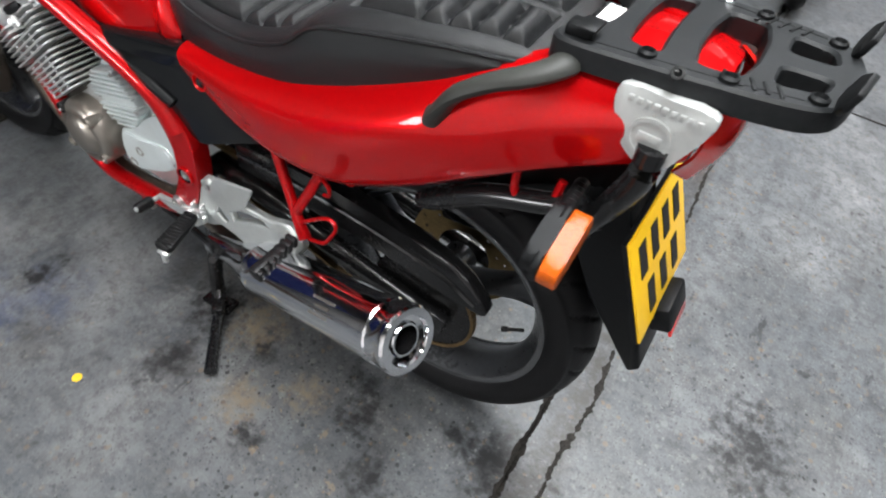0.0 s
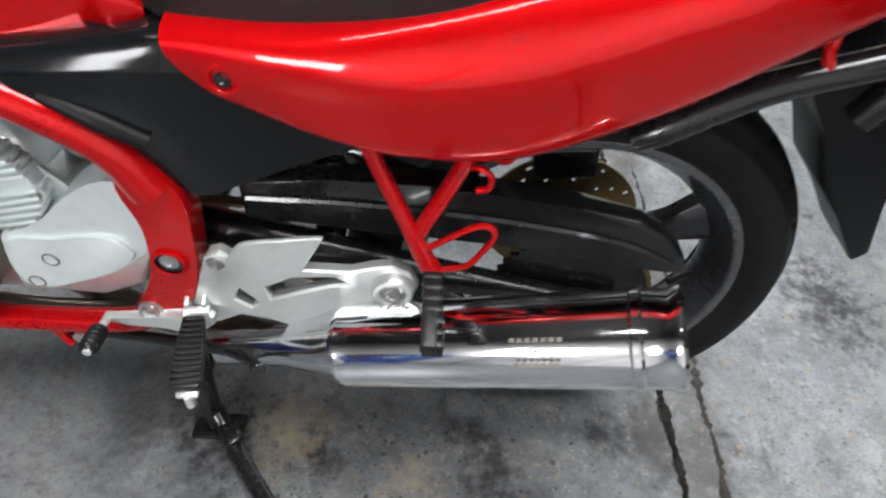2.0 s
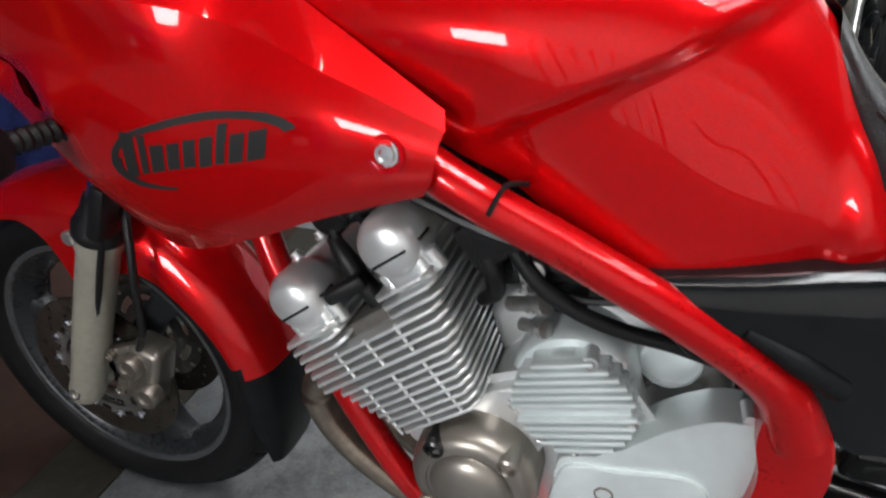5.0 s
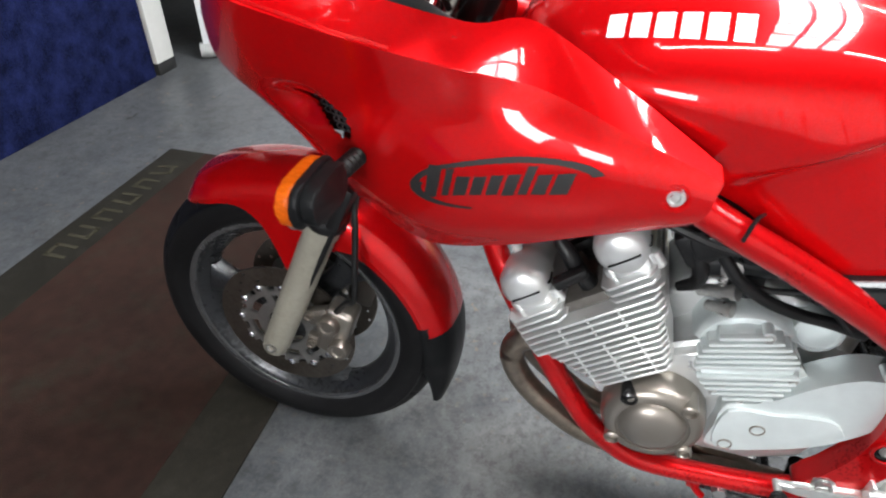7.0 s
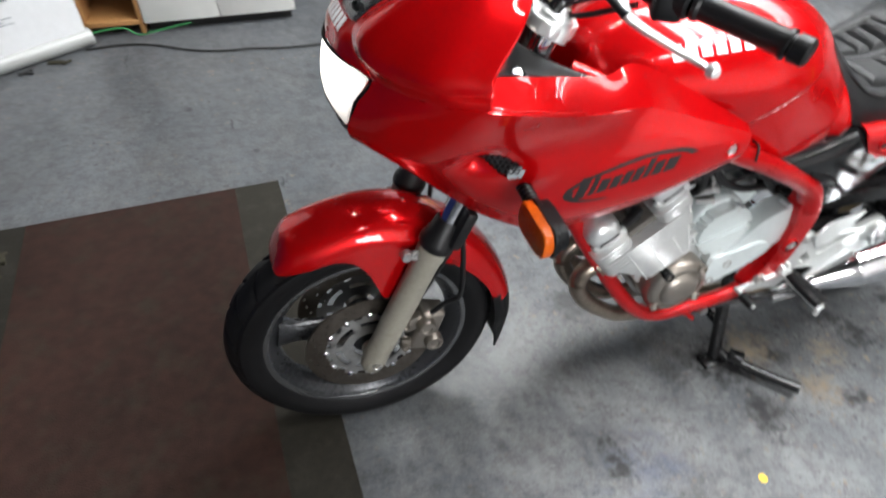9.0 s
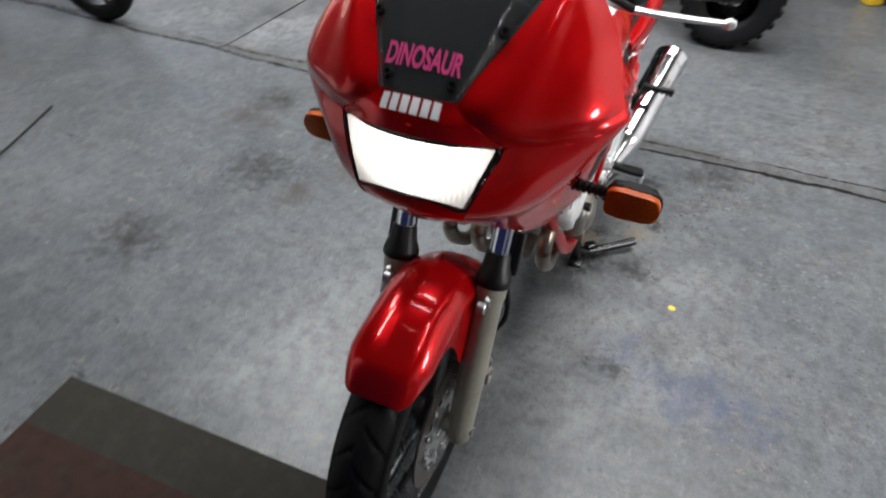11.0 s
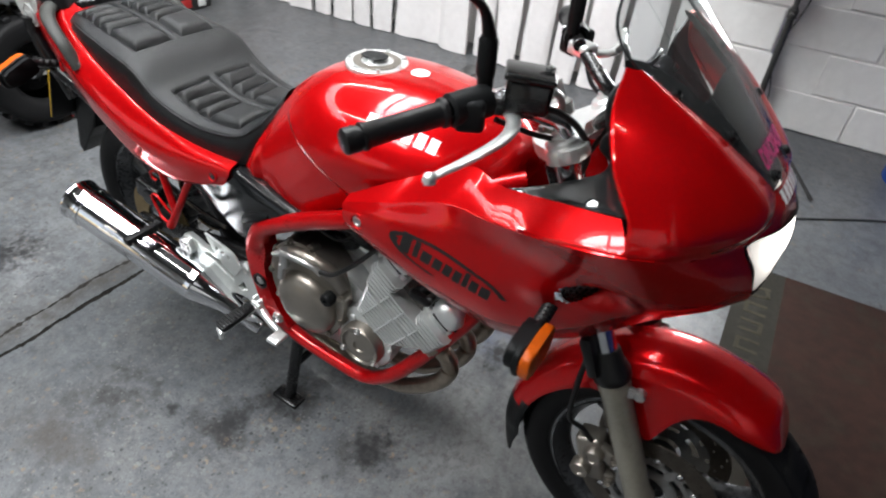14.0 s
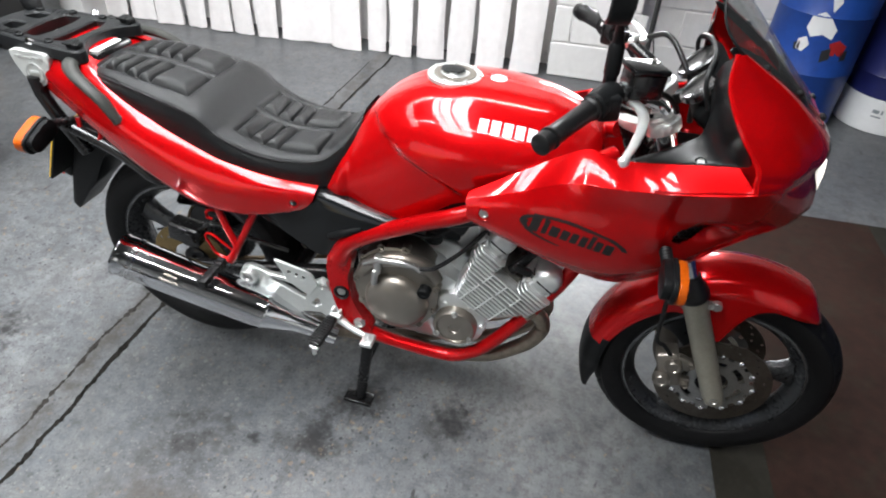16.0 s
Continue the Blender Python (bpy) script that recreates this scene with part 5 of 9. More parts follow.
for s in (1, -1):
    m3 = lambda u, v, s=s: Vector((0.312 - u * 0.95, s * 0.26, 0.786 + v * 1.12 + 0.27 * u))
    quads = []
    for a, b, t0, t1, w0, w1 in ((0.122, 0.036, 12, 178, 0.014, 0.012), (0.122, 0.036, 168, 255, 0.020, 0.006)):
        o, i_ = swoosh(a, b, t0, t1, w0, w1)
        for k in range(len(o) - 1):
            quads.append([o[k], o[k + 1], i_[k + 1], i_[k]])
    word = []
    for k, (w_, h_, low) in enumerate(((0.017, 0.036, -0.014), (0.009, 0.030, -0.012), (0.016, 0.021, -0.012), (0.014, 0.021, -0.012), (0.013, 0.022, -0.012), (0.013, 0.023, -0.013), (0.009, 0.030, -0.012), (0.014, 0.021, -0.012), (0.018, 0.021, -0.012))):
        u = (-0.094, -0.072, -0.059, -0.040, -0.023, -0.007, 0.009, 0.021, 0.038)[k]
        u, w_, h_, low = u * 1.22 + 0.014, w_ * 1.22, h_ * 1.22, low * 1.12
        word.append([(u, low), (u + w_ * 0.94, low), (u + w_ * 0.94 + 0.25 * h_, h_ + low), (u + 0.25 * h_, h_ + low)])
    if s < 0:
        # the stroke and the blocks run the other way on this flank
        m3 = lambda u, v: Vector((0.314 + u * 0.95, -0.26, 0.784 + v * 1.12 - 0.27 * u))
    graphic("side_graphic", quads, m3, BLACK_DECAL, fairing, fairing, "black oval swoosh graphic")
    for blk_ in word:
        graphic("lettering_block", [blk_], m3, BLACK_DECAL, fairing, fairing)
for blk_ in bars(0.092, 0.024, 6, 0.26, 0.0):
    graphic("front_badge", [blk_], lambda u, v: Vector((0.729 - v * 0.5, u - 0.004, 1.009 + v * 0.85)), WHITE_DECAL, fairing, fairing, "pale brand lettering as plain blocks")
me = letters("DINOSAUR", 0.030, Matrix.Identity(4), PINK_DECAL, 0.0, 0.034)
ob = new("sticker", me)
ob.parent = screen
ob["label"] = "pink sticker reading DINOSAUR"
me.transform(Matrix.Diagonal((0.74, 1.38, 1, 1)))
me.transform(Matrix.Translation((0.6935, -0.003, 1.0610)) @ Matrix.Rotation(radians(90), 4, 'Z') @ Matrix.Rotation(radians(47), 4, 'X'))
lay_on(ob, screen, 0.0014)

# ---- tank ----
xs = (-0.262, -0.245, -0.20, -0.13, -0.05, 0.05, 0.15, 0.25, 0.32, 0.345)
secs = [
    [(0, .765), (.06, .762), (.10, .755), (.125, .745), (.130, .735), (.122, .722)],
    [(0, .815), (.06, .808), (.108, .788), (.132, .765), (.138, .742), (.132, .716)],
    [(0, .890), (.06, .882), (.112, .848), (.137, .808), (.148, .760), (.146, .711)],
    [(0, .955), (.06, .948), (.118, .912), (.148, .858), (.160, .785), (.160, .701)],
    [(0, .990), (.065, .984), (.128, .955), (.168, .890), (.174, .806), (.164, .707)],
    [(0, .999), (.065, .995), (.132, .967), (.180, .902), (.180, .840), (.166, .775)],
    [(0, .995), (.06, .990), (.126, .964), (.174, .907), (.174, .862), (.156, .822)],
    [(0, .976), (.055, .971), (.108, .947), (.147, .907), (.147, .877), (.128, .852)],
    [(0, .935), (.045, .930), (.080, .912), (.102, .888), (.102, .872), (.092, .862)],
    [(0, .880), (.02, .880), (.035, .878), (.045, .876), (.045, .872), (.04, .868)]]


def knee(g):
    """Presses the knee recess into the tank's flank under a slanting crease."""
    for i in range(g.shape[0]):
        for j in range(g.shape[1]):
            x, y, z = g[i, j]
            f = min(1.0, max(0.0, (0.822 + 0.49 * (0.062 - x) - z) / 0.022)) * min(1.0, max(0.0, (0.085 - x) / 0.05)) * min(1.0, max(0.0, (x + 0.235) / 0.03))
            g[i, j, 1] = y - 0.013 * f * f * (3 - 2 * f) * min(1.0, y / 0.1)
    return g


bm = patch(B(), [[(x, y, z) for y, z in sec] for x, sec in zip(xs, secs)], 16, 0, True, 14, knee)
bmesh.ops.remove_doubles(bm, verts=bm.verts, dist=0.0008)
tank = part("fuel_tank", bm, RED, bike, "glossy red fuel tank")
bm = lathe(B(), [(0.060, -0.004), (0.060, 0.003), (0.058, 0.005), (0.050, 0.0055), (0.047, 0.004), (0.030, 0.0045), (0.028, 0.007), (0, 0.008)], (-0.002, 0, 0.996), (0.02, 0, 1), 48)
for i in range(7):
    a = 2 * math.pi * i / 7
    hexbolt(bm, (-0.002 + 0.053 * math.cos(a), 0.053 * math.sin(a), 1.0015), (0, 0, 1), 0.004, 0.003)
box(bm, (-0.004, 0, 1.004), (0.014, 0.040, 0.008), 0.003)
cap = part("filler_cap", bm, ALLOY, tank, "round silver filler cap with bolts")
bm = lathe(B(), [(0.0455, 0.0046), (0.0455, 0.0062), (0.0315, 0.0066), (0.0315, 0.0048)], (-0.002, 0, 0.996), (0.02, 0, 1), 48, closed=True)
part("cap_ring", bm, ALLOY_DULL, cap, "dull grey ring of the filler cap")
bm = slab(B(), [(q[0], q[1]) for q in spline([(-0.024, -0.016), (0.010, -0.018), (0.022, 0.0), (0.010, 0.018), (-0.024, 0.016), (-0.030, 0.0)], 3, True)], 0.0125, 0.0150, Matrix.Translation((-0.002, 0, 0.996)), 0.001)
part("key_flap", bm, GREY_PLASTIC, cap, "dark key cover of the filler cap")
bm = lathe(B(), [(0.018, 0), (0.018, 0.001), (0, 0.001)], (0.092, 0.008, 0.9985), (0.03, 0, 1), 24)
part("white_sticker", bm, WHITE_DECAL, tank)
bm = lathe(B(), [(0.018, 0), (0.018, 0.001), (0, 0.001)], (0.125, 0.035, 0.9925), (0.05, 0.15, 1), 24)
part("green_sticker", bm, GREEN_DECAL, tank)
for s in (1, -1):
    for blk_ in bars(0.150, 0.027, 6, 0.26, 0.0):
      graphic("tank_badge", [blk_], (lambda u, v, s=s: Vector((0.155 - s * u * -1 if s < 0 else 0.155 - u, s * (0.140 - v * 0.8), 0.958 + v * 0.75))), WHITE_DECAL, tank, tank, "white brand lettering as plain blocks")

# ---- seat ----
sx = (-0.195, -0.225, -0.27, -0.34, -0.42, -0.50, -0.56, -0.65, -0.75, -0.83, -0.868)
zt = (0.905, 0.862, 0.826, 0.812, 0.818, 0.850, 0.898, 0.925, 0.938, 0.938, 0.925)
zc = (0.895, 0.850, 0.816, 0.806, 0.812, 0.842, 0.888, 0.912, 0.930, 0.932, 0.921)
zb = (0.850, 0.775, 0.738, 0.736, 0.746, 0.768, 0.790, 0.824, 0.868, 0.902, 0.915)
wc = (0.060, 0.098, 0.122, 0.134, 0.141, 0.147, 0.146, 0.140, 0.128, 0.104, 0.070)


PANELS = ((-0.484, -0.288, (-0.449, -0.415, -0.381)), (-0.815, -0.592, (-0.781, -0.747, -0.713, -0.679)))


def pleats(g):
    """Presses the grooves of the four padded panels into the seat's top and lets the pads swell between them."""
    for i in range(g.shape[0]):
        for j in range(g.shape[1]):
            x, y, z = g[i, j]
            for x0, x1, cuts in PANELS:
                y0, y1 = 0.013, 0.110 - 0.020 * max(0.0, (-0.70 - x) / 0.115)
                side_ = min(x - x0, x1 - x, y - y0, y1 - y)
                if side_ > -0.012:
                    near = min([abs(side_)] + ([abs(x - q + 0.10 * (y - 0.06)) for q in cuts] if side_ > 0 else []))
                    d = 0.0085 * math.exp(-(near / 0.0040) ** 2)
                    if side_ > 0:
                        d -= 0.0095 * (1 - math.exp(-(near / 0.011) ** 2))
                    g[i, j, 2] = z - d
    return g


rows = []
for x, a, c, b, w in zip(sx, zt, zc, zb, wc):
    rows.append([(x, 0, a), (x, w * 0.4, a - 0.001), (x, w * 0.78, a - 0.004), (x, w, c - 0.004), (x, w + 0.007, c - 0.016), (x, w + 0.012, (c + b) / 2), (x, w + 0.008, b)])
bm = patch(B(), rows, 18, 0, True, 30, pleats)
bmesh.ops.remove_doubles(bm, verts=bm.verts, dist=0.0006)
seat = part("seat", bm, VINYL, bike, "black pleated vinyl dual seat")
bm = B()
for s in (1, -1):
    tube(bm, [(x, s * (w + 0.006), c - 0.011) for x, c, w in zip(sx[1:], zc[1:], wc[1:])], 0.0028, 6, 6)
part("piping", bm, VINYL, seat, "stitched seam along the seat edge")

# ---- tail ----
tail_rows = [
    [(-0.283, .120, .742), (-0.40, .124, .758), (-0.50, .126, .782), (-0.60, .124, .820), (-0.72, .118, .874), (-0.80, .104, .915), (-0.87, .080, .945), (-0.94, .060, .956), (-1.02, .050, .948)],
    [(-0.283, .152, .732), (-0.40, .158, .744), (-0.50, .160, .766), (-0.60, .157, .802), (-0.72, .148, .858), (-0.80, .134, .902), (-0.87, .108, .938), (-0.94, .085, .952), (-1.02, .070, .945)],
    [(-0.288, .159, .716), (-0.40, .173, .722), (-0.50, .182, .726), (-0.60, .185, .756), (-0.72, .178, .812),  (-0.80, .162, .845), (-0.87, .143, .888), (-0.95, .118, .915), (-1.03, .085, .918)],
    [(-0.310, .156, .690), (-0.40, .170, .680), (-0.50, .178, .682), (-0.60, .180, .703), (-0.72, .171, .751), (-0.80, .160, .792), (-0.88, .142, .842), (-0.96, .118, .880), (-1.03, .085, .888)],
    [(-0.335, .148, .672), (-0.42, .162, .650), (-0.50, .168, .642), (-0.60, .166, .652), (-0.71, .158, .705), (-0.80, .146, .762), (-0.89, .130, .818), (-0.97, .108, .855), (-1.02, .080, .866)],
    [(-0.345, .120, .675), (-0.43, .130, .655), (-0.50, .135, .650), (-0.60, .132, .662), (-0.71, .125, .715), (-0.80, .115, .772), (-0.89, .100, .826), (-0.96, .082, .860), (-1.00, .060, .868)]]
bm = patch(B(), tail_rows, 8, 0.0035, True)
tail = part("tail_fairing", bm, RED, bike, "glossy red tail fairing", 50)
bm = patch(B(), [[(-0.835, 0, .925), (-0.835, .06, .925), (-0.83, .118, .915)], [(-0.90, 0, .955), (-0.90, .06, .953), (-0.90, .096, .944)], [(-0.97, 0, .962), (-0.97, .05, .959), (-0.97, .078, .951)], [(-1.03, 0, .952), (-1.03, .045, .950), (-1.02, .070, .945)]], 6, 0.003, True)
part("tail_top", bm, RED, tail)
bm = B()
slab(bm, [(-0.860, -0.05), (-0.885, -0.05), (-0.885, 0.04), (-0.860, 0.04)], 0.947, 0.948, None, 0)
part("warning_label", bm, WHITE_DECAL, tail, "small white printed label")
bm = patch(B(), [[(-1.022, .072, .946), (-1.045, .04, .946), (-1.050, 0, .946)], [(-1.034, .086, .918), (-1.060, .045, .912), (-1.066, 0, .910)], [(-1.034, .086, .885), (-1.058, .045, .872), (-1.064, 0, .870)], [(-1.02, .07, .845), (-1.04, .04, .825), (-1.044, 0, .82)]], 6, 0.004, True)
part("tail_light", bm, RED_LENS, bike, "red rear light lens")
for s in (1, -1):
    bm = B()
    lathe(bm, [(0.015, 0), (0.015, 0.003), (0.012, 0.0035), (0.009, -0.002), (0.009, 0.0)], (-0.335, s * 0.1665, 0.703), (0, s, 0.1), 22)
    part("bolt_cup", bm, RED, tail)
    bm = B()
    hexbolt(bm, (-0.335, s * 0.1665, 0.703), (0, s, 0.1), 0.007, 0.003)
    part("tail_bolt", bm, BLACK_METAL, tail)
    bm = tube(B(), [(-0.760, s * .163, .838), (-0.770, s * .167, .862), (-0.788, s * .168, .890), (-0.824, s * .162, .917), (-0.860, s * .148, .934), (-0.884, s * .122, .945), (-0.880, s * .092, .942)], [0.019, 0.0165, 0.0155, 0.0155, 0.0165, 0.018, 0.018], 14, 8, flat=0.66)
    box(bm, (-0.761, s * .160, .838), (0.036, 0.022, 0.026), 0.008, (0, -28, 0), 3)
    part("grab_rail", bm, GRAB, bike, "dark grey moulded grab rail")

# ---- rack ----
half = [(-0.902, 0.0), (-0.896, 0.045), (-0.872, 0.078), (-0.858, 0.094), (-0.862, 0.110), (-0.884, 0.118), (-0.96, 0.113), (-1.05, 0.103), (-1.115, 0.090), (-1.146, 0.066), (-1.158, 0.030)]
ol = round_outline(half + [(-1.160, 0.0)] + [(x, -y) for x, y in half[:0:-1]], 3)
RZ = 0.970


def cast_plate(bm, outline, holes, z0, z1, edge):
    """A plate with openings whose front edges are chamfered by edge."""
    loops = []
    for li, lo in enumerate([outline] + holes):
        area = sum(lo[i][0] * lo[(i + 1) % len(lo)][1] - lo[(i + 1) % len(lo)][0] * lo[i][1] for i in range(len(lo)))
        turn = (1 if area > 0 else -1) * (1 if li == 0 else -1)
        inner = []
        for i, (u, v) in enumerate(lo):
            (u0, v0), (u1, v1) = lo[i - 1], lo[(i + 1) % len(lo)]
            d = Vector((u1 - u0, v1 - v0)).normalized()
            inner.append((u - d.y * turn * abs(edge), v + d.x * turn * abs(edge)))
        loops.append([[bm.verts.new((u, v, z)) for u, v in q] for q, z in ((lo, z0), (lo, z1 - edge), (inner, z1))])
    for level in (0, 2):
        es = [bm.edges.new((lp[level][i], lp[level][(i + 1) % len(lp[level])])) for lp in loops for i in range(len(lp[level]))]
        bmesh.ops.triangle_fill(bm, use_beauty=True, use_dissolve=False, edges=es)
    for lp in loops:
        for lo, hi in ((lp[0], lp[1]), (lp[1], lp[2])):
            for i in range(len(lo)):
                k = (i + 1) % len(lo)
                bm.faces.new((lo[i], lo[k], hi[k], hi[i]))
    return bm


holes = [
    tight_outline([(-0.926, 0.030), (-0.932, 0.072), (-0.966, 0.076), (-0.962, 0.030), (-0.962, -0.030), (-0.966, -0.076), (-0.932, -0.072), (-0.926, -0.030)]),
    tight_outline([(-0.998, 0.030), (-1.006, 0.074), (-1.048, 0.070), (-1.056, 0.030), (-1.056, -0.030), (-1.048, -0.070), (-1.006, -0.074), (-0.998, -0.030)])]
for s in (1, -1):
    holes.append(tight_outline([(-1.080, s * 0.018), (-1.130, s * 0.018), (-1.124, s * 0.052), (-1.080, s * 0.062)], 0.011))
bm = cast_plate(B(), ol, holes, RZ - 0.028, RZ, 0.0035)
rack = part("luggage_rack", bm, GREY_PLASTIC, bike, "black plastic top-box rack plate with openings", 30)
bm = B()
for s in (1, -1):
    box(bm, (-0.884, s * 0.094, RZ + 0.006), (0.030, 0.026, 0.014), 0.004)
    box(bm, (-0.893, s * 0.094, RZ + 0.012), (0.022, 0.034, 0.005), 0.002)
    for q in ((-0.957, 0.092), (-1.122, 0.070), (-1.040, 0.088)):
        lathe(bm, [(0.010, 0), (0.010, 0.004), (0.007, 0.006), (0.005, 0.002), (0, 0.002)], (q[0], s * q[1], RZ), (0, 0, 1), 16)
    for i in range(5):
        box(bm, (-1.036 - 0.013 * i, s * (0.082 - 0.001 * i), RZ + 0.0005), (0.004, 0.024, 0.002), 0.0005, (0, 0, 20 * s))
    slab(bm, [(0, -0.012), (0.012, -0.022), (0.03, -0.022), (0.045, 0.0), (0.03, 0.022), (0.012, 0.022), (0, 0.012)], -0.004, 0.004, Matrix.Translation((-1.140, s * 0.066, RZ - 0.004)) @ Matrix.Rotation(radians(-105), 4, 'Y'), 0.002)
    tube(bm, [(-0.884, s * .104, RZ - 0.0012), (-0.95, s * .098, RZ - 0.0012), (-1.03, s * .090, RZ - 0.0012), (-1.11, s * .078, RZ - 0.0012)], 0.0020, 6, 6)
pieces("rack_fitting", bm, BLACK_PLASTIC, rack, "rack bosses, stops and ribs")
bm = B()
for s in (1, -1):
    lathe(bm, [(0.007, 0), (0.007, 0.014), (0.004, 0.014), (0.004, 0.004), (0, 0.004)], (-0.992, s * 0.104, RZ - 0.005), (-0.2, s * 0.6, 0.5), 14)
pieces("rack_screw", bm, CHROME, rack)
# the plate rises a little towards its rear
for ob in [rack, *rack.children]:
    for v in ob.data.vertices:
        v.co.z += (-0.86 - v.co.x) * 0.05
for s in (1, -1):
    bm = B()
    shield = [(q[0], q[1]) for q in spline([(-0.928, 0.976), (-0.934, 0.936), (-0.952, 0.908), (-0.976, 0.894), (-0.998, 0.895), (-1.014, 0.922), (-1.032, 0.976), (-0.980, 0.979)], 4, True)]
    slab(bm, shield, s * 0.128, s * 0.144, SIDE, 0.003)
    lathe(bm, [(0.024, 0), (0.024, 0.003), (0.020, 0.003), (0.020, 0.001), (0, 0.001)], (-0.976, s * 0.144, 0.930), (0, s, 0), 28)
    box(bm, (-0.976, s * 0.1455, 0.930), (0.026, 0.003, 0.010), 0.001)
    for k in range(9):
        box(bm, (-0.943 - 0.0092 * k, s * 0.1448, 0.966), (0.006, 0.0025, 0.007), 0.0006)
    rng = random.Random(3)
    for k in range(26):
        x, z = rng.uniform(-1.020, -0.935), rng.uniform(0.905, 0.962)
        if math.hypot(x + 0.976, z - 0.930) > 0.027 and abs(x + 0.976) < 0.046 - (0.97 - z) * 0.5:
            lathe(bm, [(0.0014, 0), (0.0014, 0.001), (0, 0.0013)], (x, s * 0.144, z), (0, s, 0), 6)
    bm.transform(Matrix.Translation((0, -s * 0.022, -0.024)))
    part("rack_bracket", bm, RACK_GREY, rack, "silver-grey moulded rack bracket")
    bm = tube(B(), [(-0.984, s * .134, .905), (-0.984, s * .132, .86), (-0.965, s * .128, .80), (-0.940, s * .122, .74), (-0.925, s * .118, .70)], 0.0175, 12, 6, flat=1.0)
    bm.transform(Matrix.Translation((0, -s * 0.014, -0.008)))
    part("rack_arm", bm, BLACK_METAL, rack, "black steel rack arm")

# ---- rear indicators, number plate, undertray ----


def indicator(base, tip, r, long_, name_label):
    """A turn signal: ribbed stalk, black housing and an amber lens that faces fore or aft."""
    base, tip = Vector(base), Vector(tip)
    st = B()
    d = (tip - base)
    a = base
    L = d.length
    pr = [(0, 0), (0.012, 0)]
    for i in range(6):
        pr += [(0.0125, L * (0.05 + i * 0.15)), (0.0095, L * (0.12 + i * 0.15))]
    pr += [(0.012, L), (0, L)]
    lathe(st, pr, a, d, 14)
    stalk = part("indicator_stalk", st, RUBBER, bike, "black rubber indicator stalk")
    bm = B()
    s = 1 if d.y > 0 else -1
    out = [(q[0], q[1]) for q in spline([(0.0, -0.026), (0.045, -0.027), (0.080, -0.023), (0.088, 0), (0.080, 0.023), (0.045, 0.027), (0.0, 0.026), (-0.006, 0)], 4, True)]
    m = Matrix.Translation(tip) @ Matrix.Rotation(radians(90), 4, 'Z') @ Matrix.Diagonal((s, 1, 1, 1)) @ Matrix.Rotation(radians(90), 4, 'X')
    slab(bm, out, -0.012, -0.002, m, 0.003, 2)
    slab(bm, [(x * 0.88 + 0.003, y * 0.86) for x, y in out], -0.003, 0.014, m, 0.007, 3)
    body = part("indicator_body", bm, BLACK_PLASTIC, stalk, "black indicator housing")
    bm = B()
    out2 = [(x * 0.96 + 0.002, y * 0.95) for x, y in out]
    slab(bm, out2, -0.038 if name_label == "rear" else -0.028, -0.0125, m, 0.006, 3)
    lens = part("indicator_lens", bm, AMBER, stalk, "amber indicator lens")
    if name_label == "rear":
        for o in (stalk, body, lens):
            o.data.transform(Matrix.Translation(tip) @ Matrix.Rotation(radians(-20 * s if o is not stalk else 0), 4, 'X') @ Matrix.Diagonal((0.90, 1.02, 0.90, 1)) @ Matrix.Translation(-tip))
    return stalk


# front pair: lens faces forward, so the housing sits behind
for s in (1, -1):
    tip = Vector((0.490, s * 0.256, 0.786))
    st = indicator((0.485, s * 0.190, 0.784), tip, 0.02, 0.09, "front")
    # turned round so that the lens looks forwards
    turn = Matrix.Translation(tip) @ Matrix.Diagonal((-1, 1, 1, 1)) @ Matrix.Translation(-tip)
    for o in st.children:
        o.data.transform(turn)
        o.data.flip_normals()
for s in (1, -1):
    base, tip = Vector((-0.930, s * 0.085, 0.775)), Vector((-0.940, s * 0.176, 0.806))
    st = indicator(base, tip, 0.02, 0.09, "rear")
bm = B()
PL = Matrix.Translation((-1.054, 0, 0.668)) @ Matrix.Rotation(radians(-90 + 25), 4, 'Y')  # u runs up the plate, its face looks back
slab(bm, [(-0.086, -0.112), (0.086, -0.112), (0.086, 0.112), (-0.086, 0.112)], -0.002, 0.002, PL, 0.001)
plate = part("number_plate", bm, YELLOW_PLATE, bike, "yellow rear number plate")
part("plate_backing", slab(B(), [(-0.087, -0.113), (0.087, -0.113), (0.087, 0.113), (-0.087, 0.113)], -0.009, -0.0023, PL, 0.001), BLACK_PLASTIC, plate, "black plate backing")
bm = B()
for (u, v, w) in [(0.036, -0.072, .036), (0.036, -0.024, .036), (0.036, 0.024, .036), (0.036, 0.072, .036), (-0.040, -0.052, .036), (-0.040, 0.0, .036), (-0.040, 0.052, .036)]:
    slab(bm, [(u - 0.027, v - w * 0.36), (u + 0.027, v - w * 0.36), (u + 0.027, v + w * 0.36), (u - 0.027, v + w * 0.36)], 0.0022, 0.0034, PL, 0)
pieces("plate_mark", bm, BLACK_DECAL, plate, "black plate marks as plain bars")
bm = B()
slab(bm, [(-0.78, .66), (-0.86, .72), (-0.95, .765), (-1.00, .755), (-1.010, .70), (-1.072, .58), (-1.118, .462), (-1.102, .442), (-1.045, .512), (-0.995, .560), (-0.952, .640), (-0.918, .690), (-0.86, .68)], -0.052, 0.052, SIDE, 0.006)
under = part("rear_mudguard", bm, BLACK_PLASTIC, bike, "black plastic rear mudguard and plate bracket")
bm = B()
box(bm, (-1.102, 0, 0.575), (0.035, 0.085, 0.045), 0.006, (0, 25, 0))
part("reflector_body", bm, BLACK_PLASTIC, under)
bm = B()
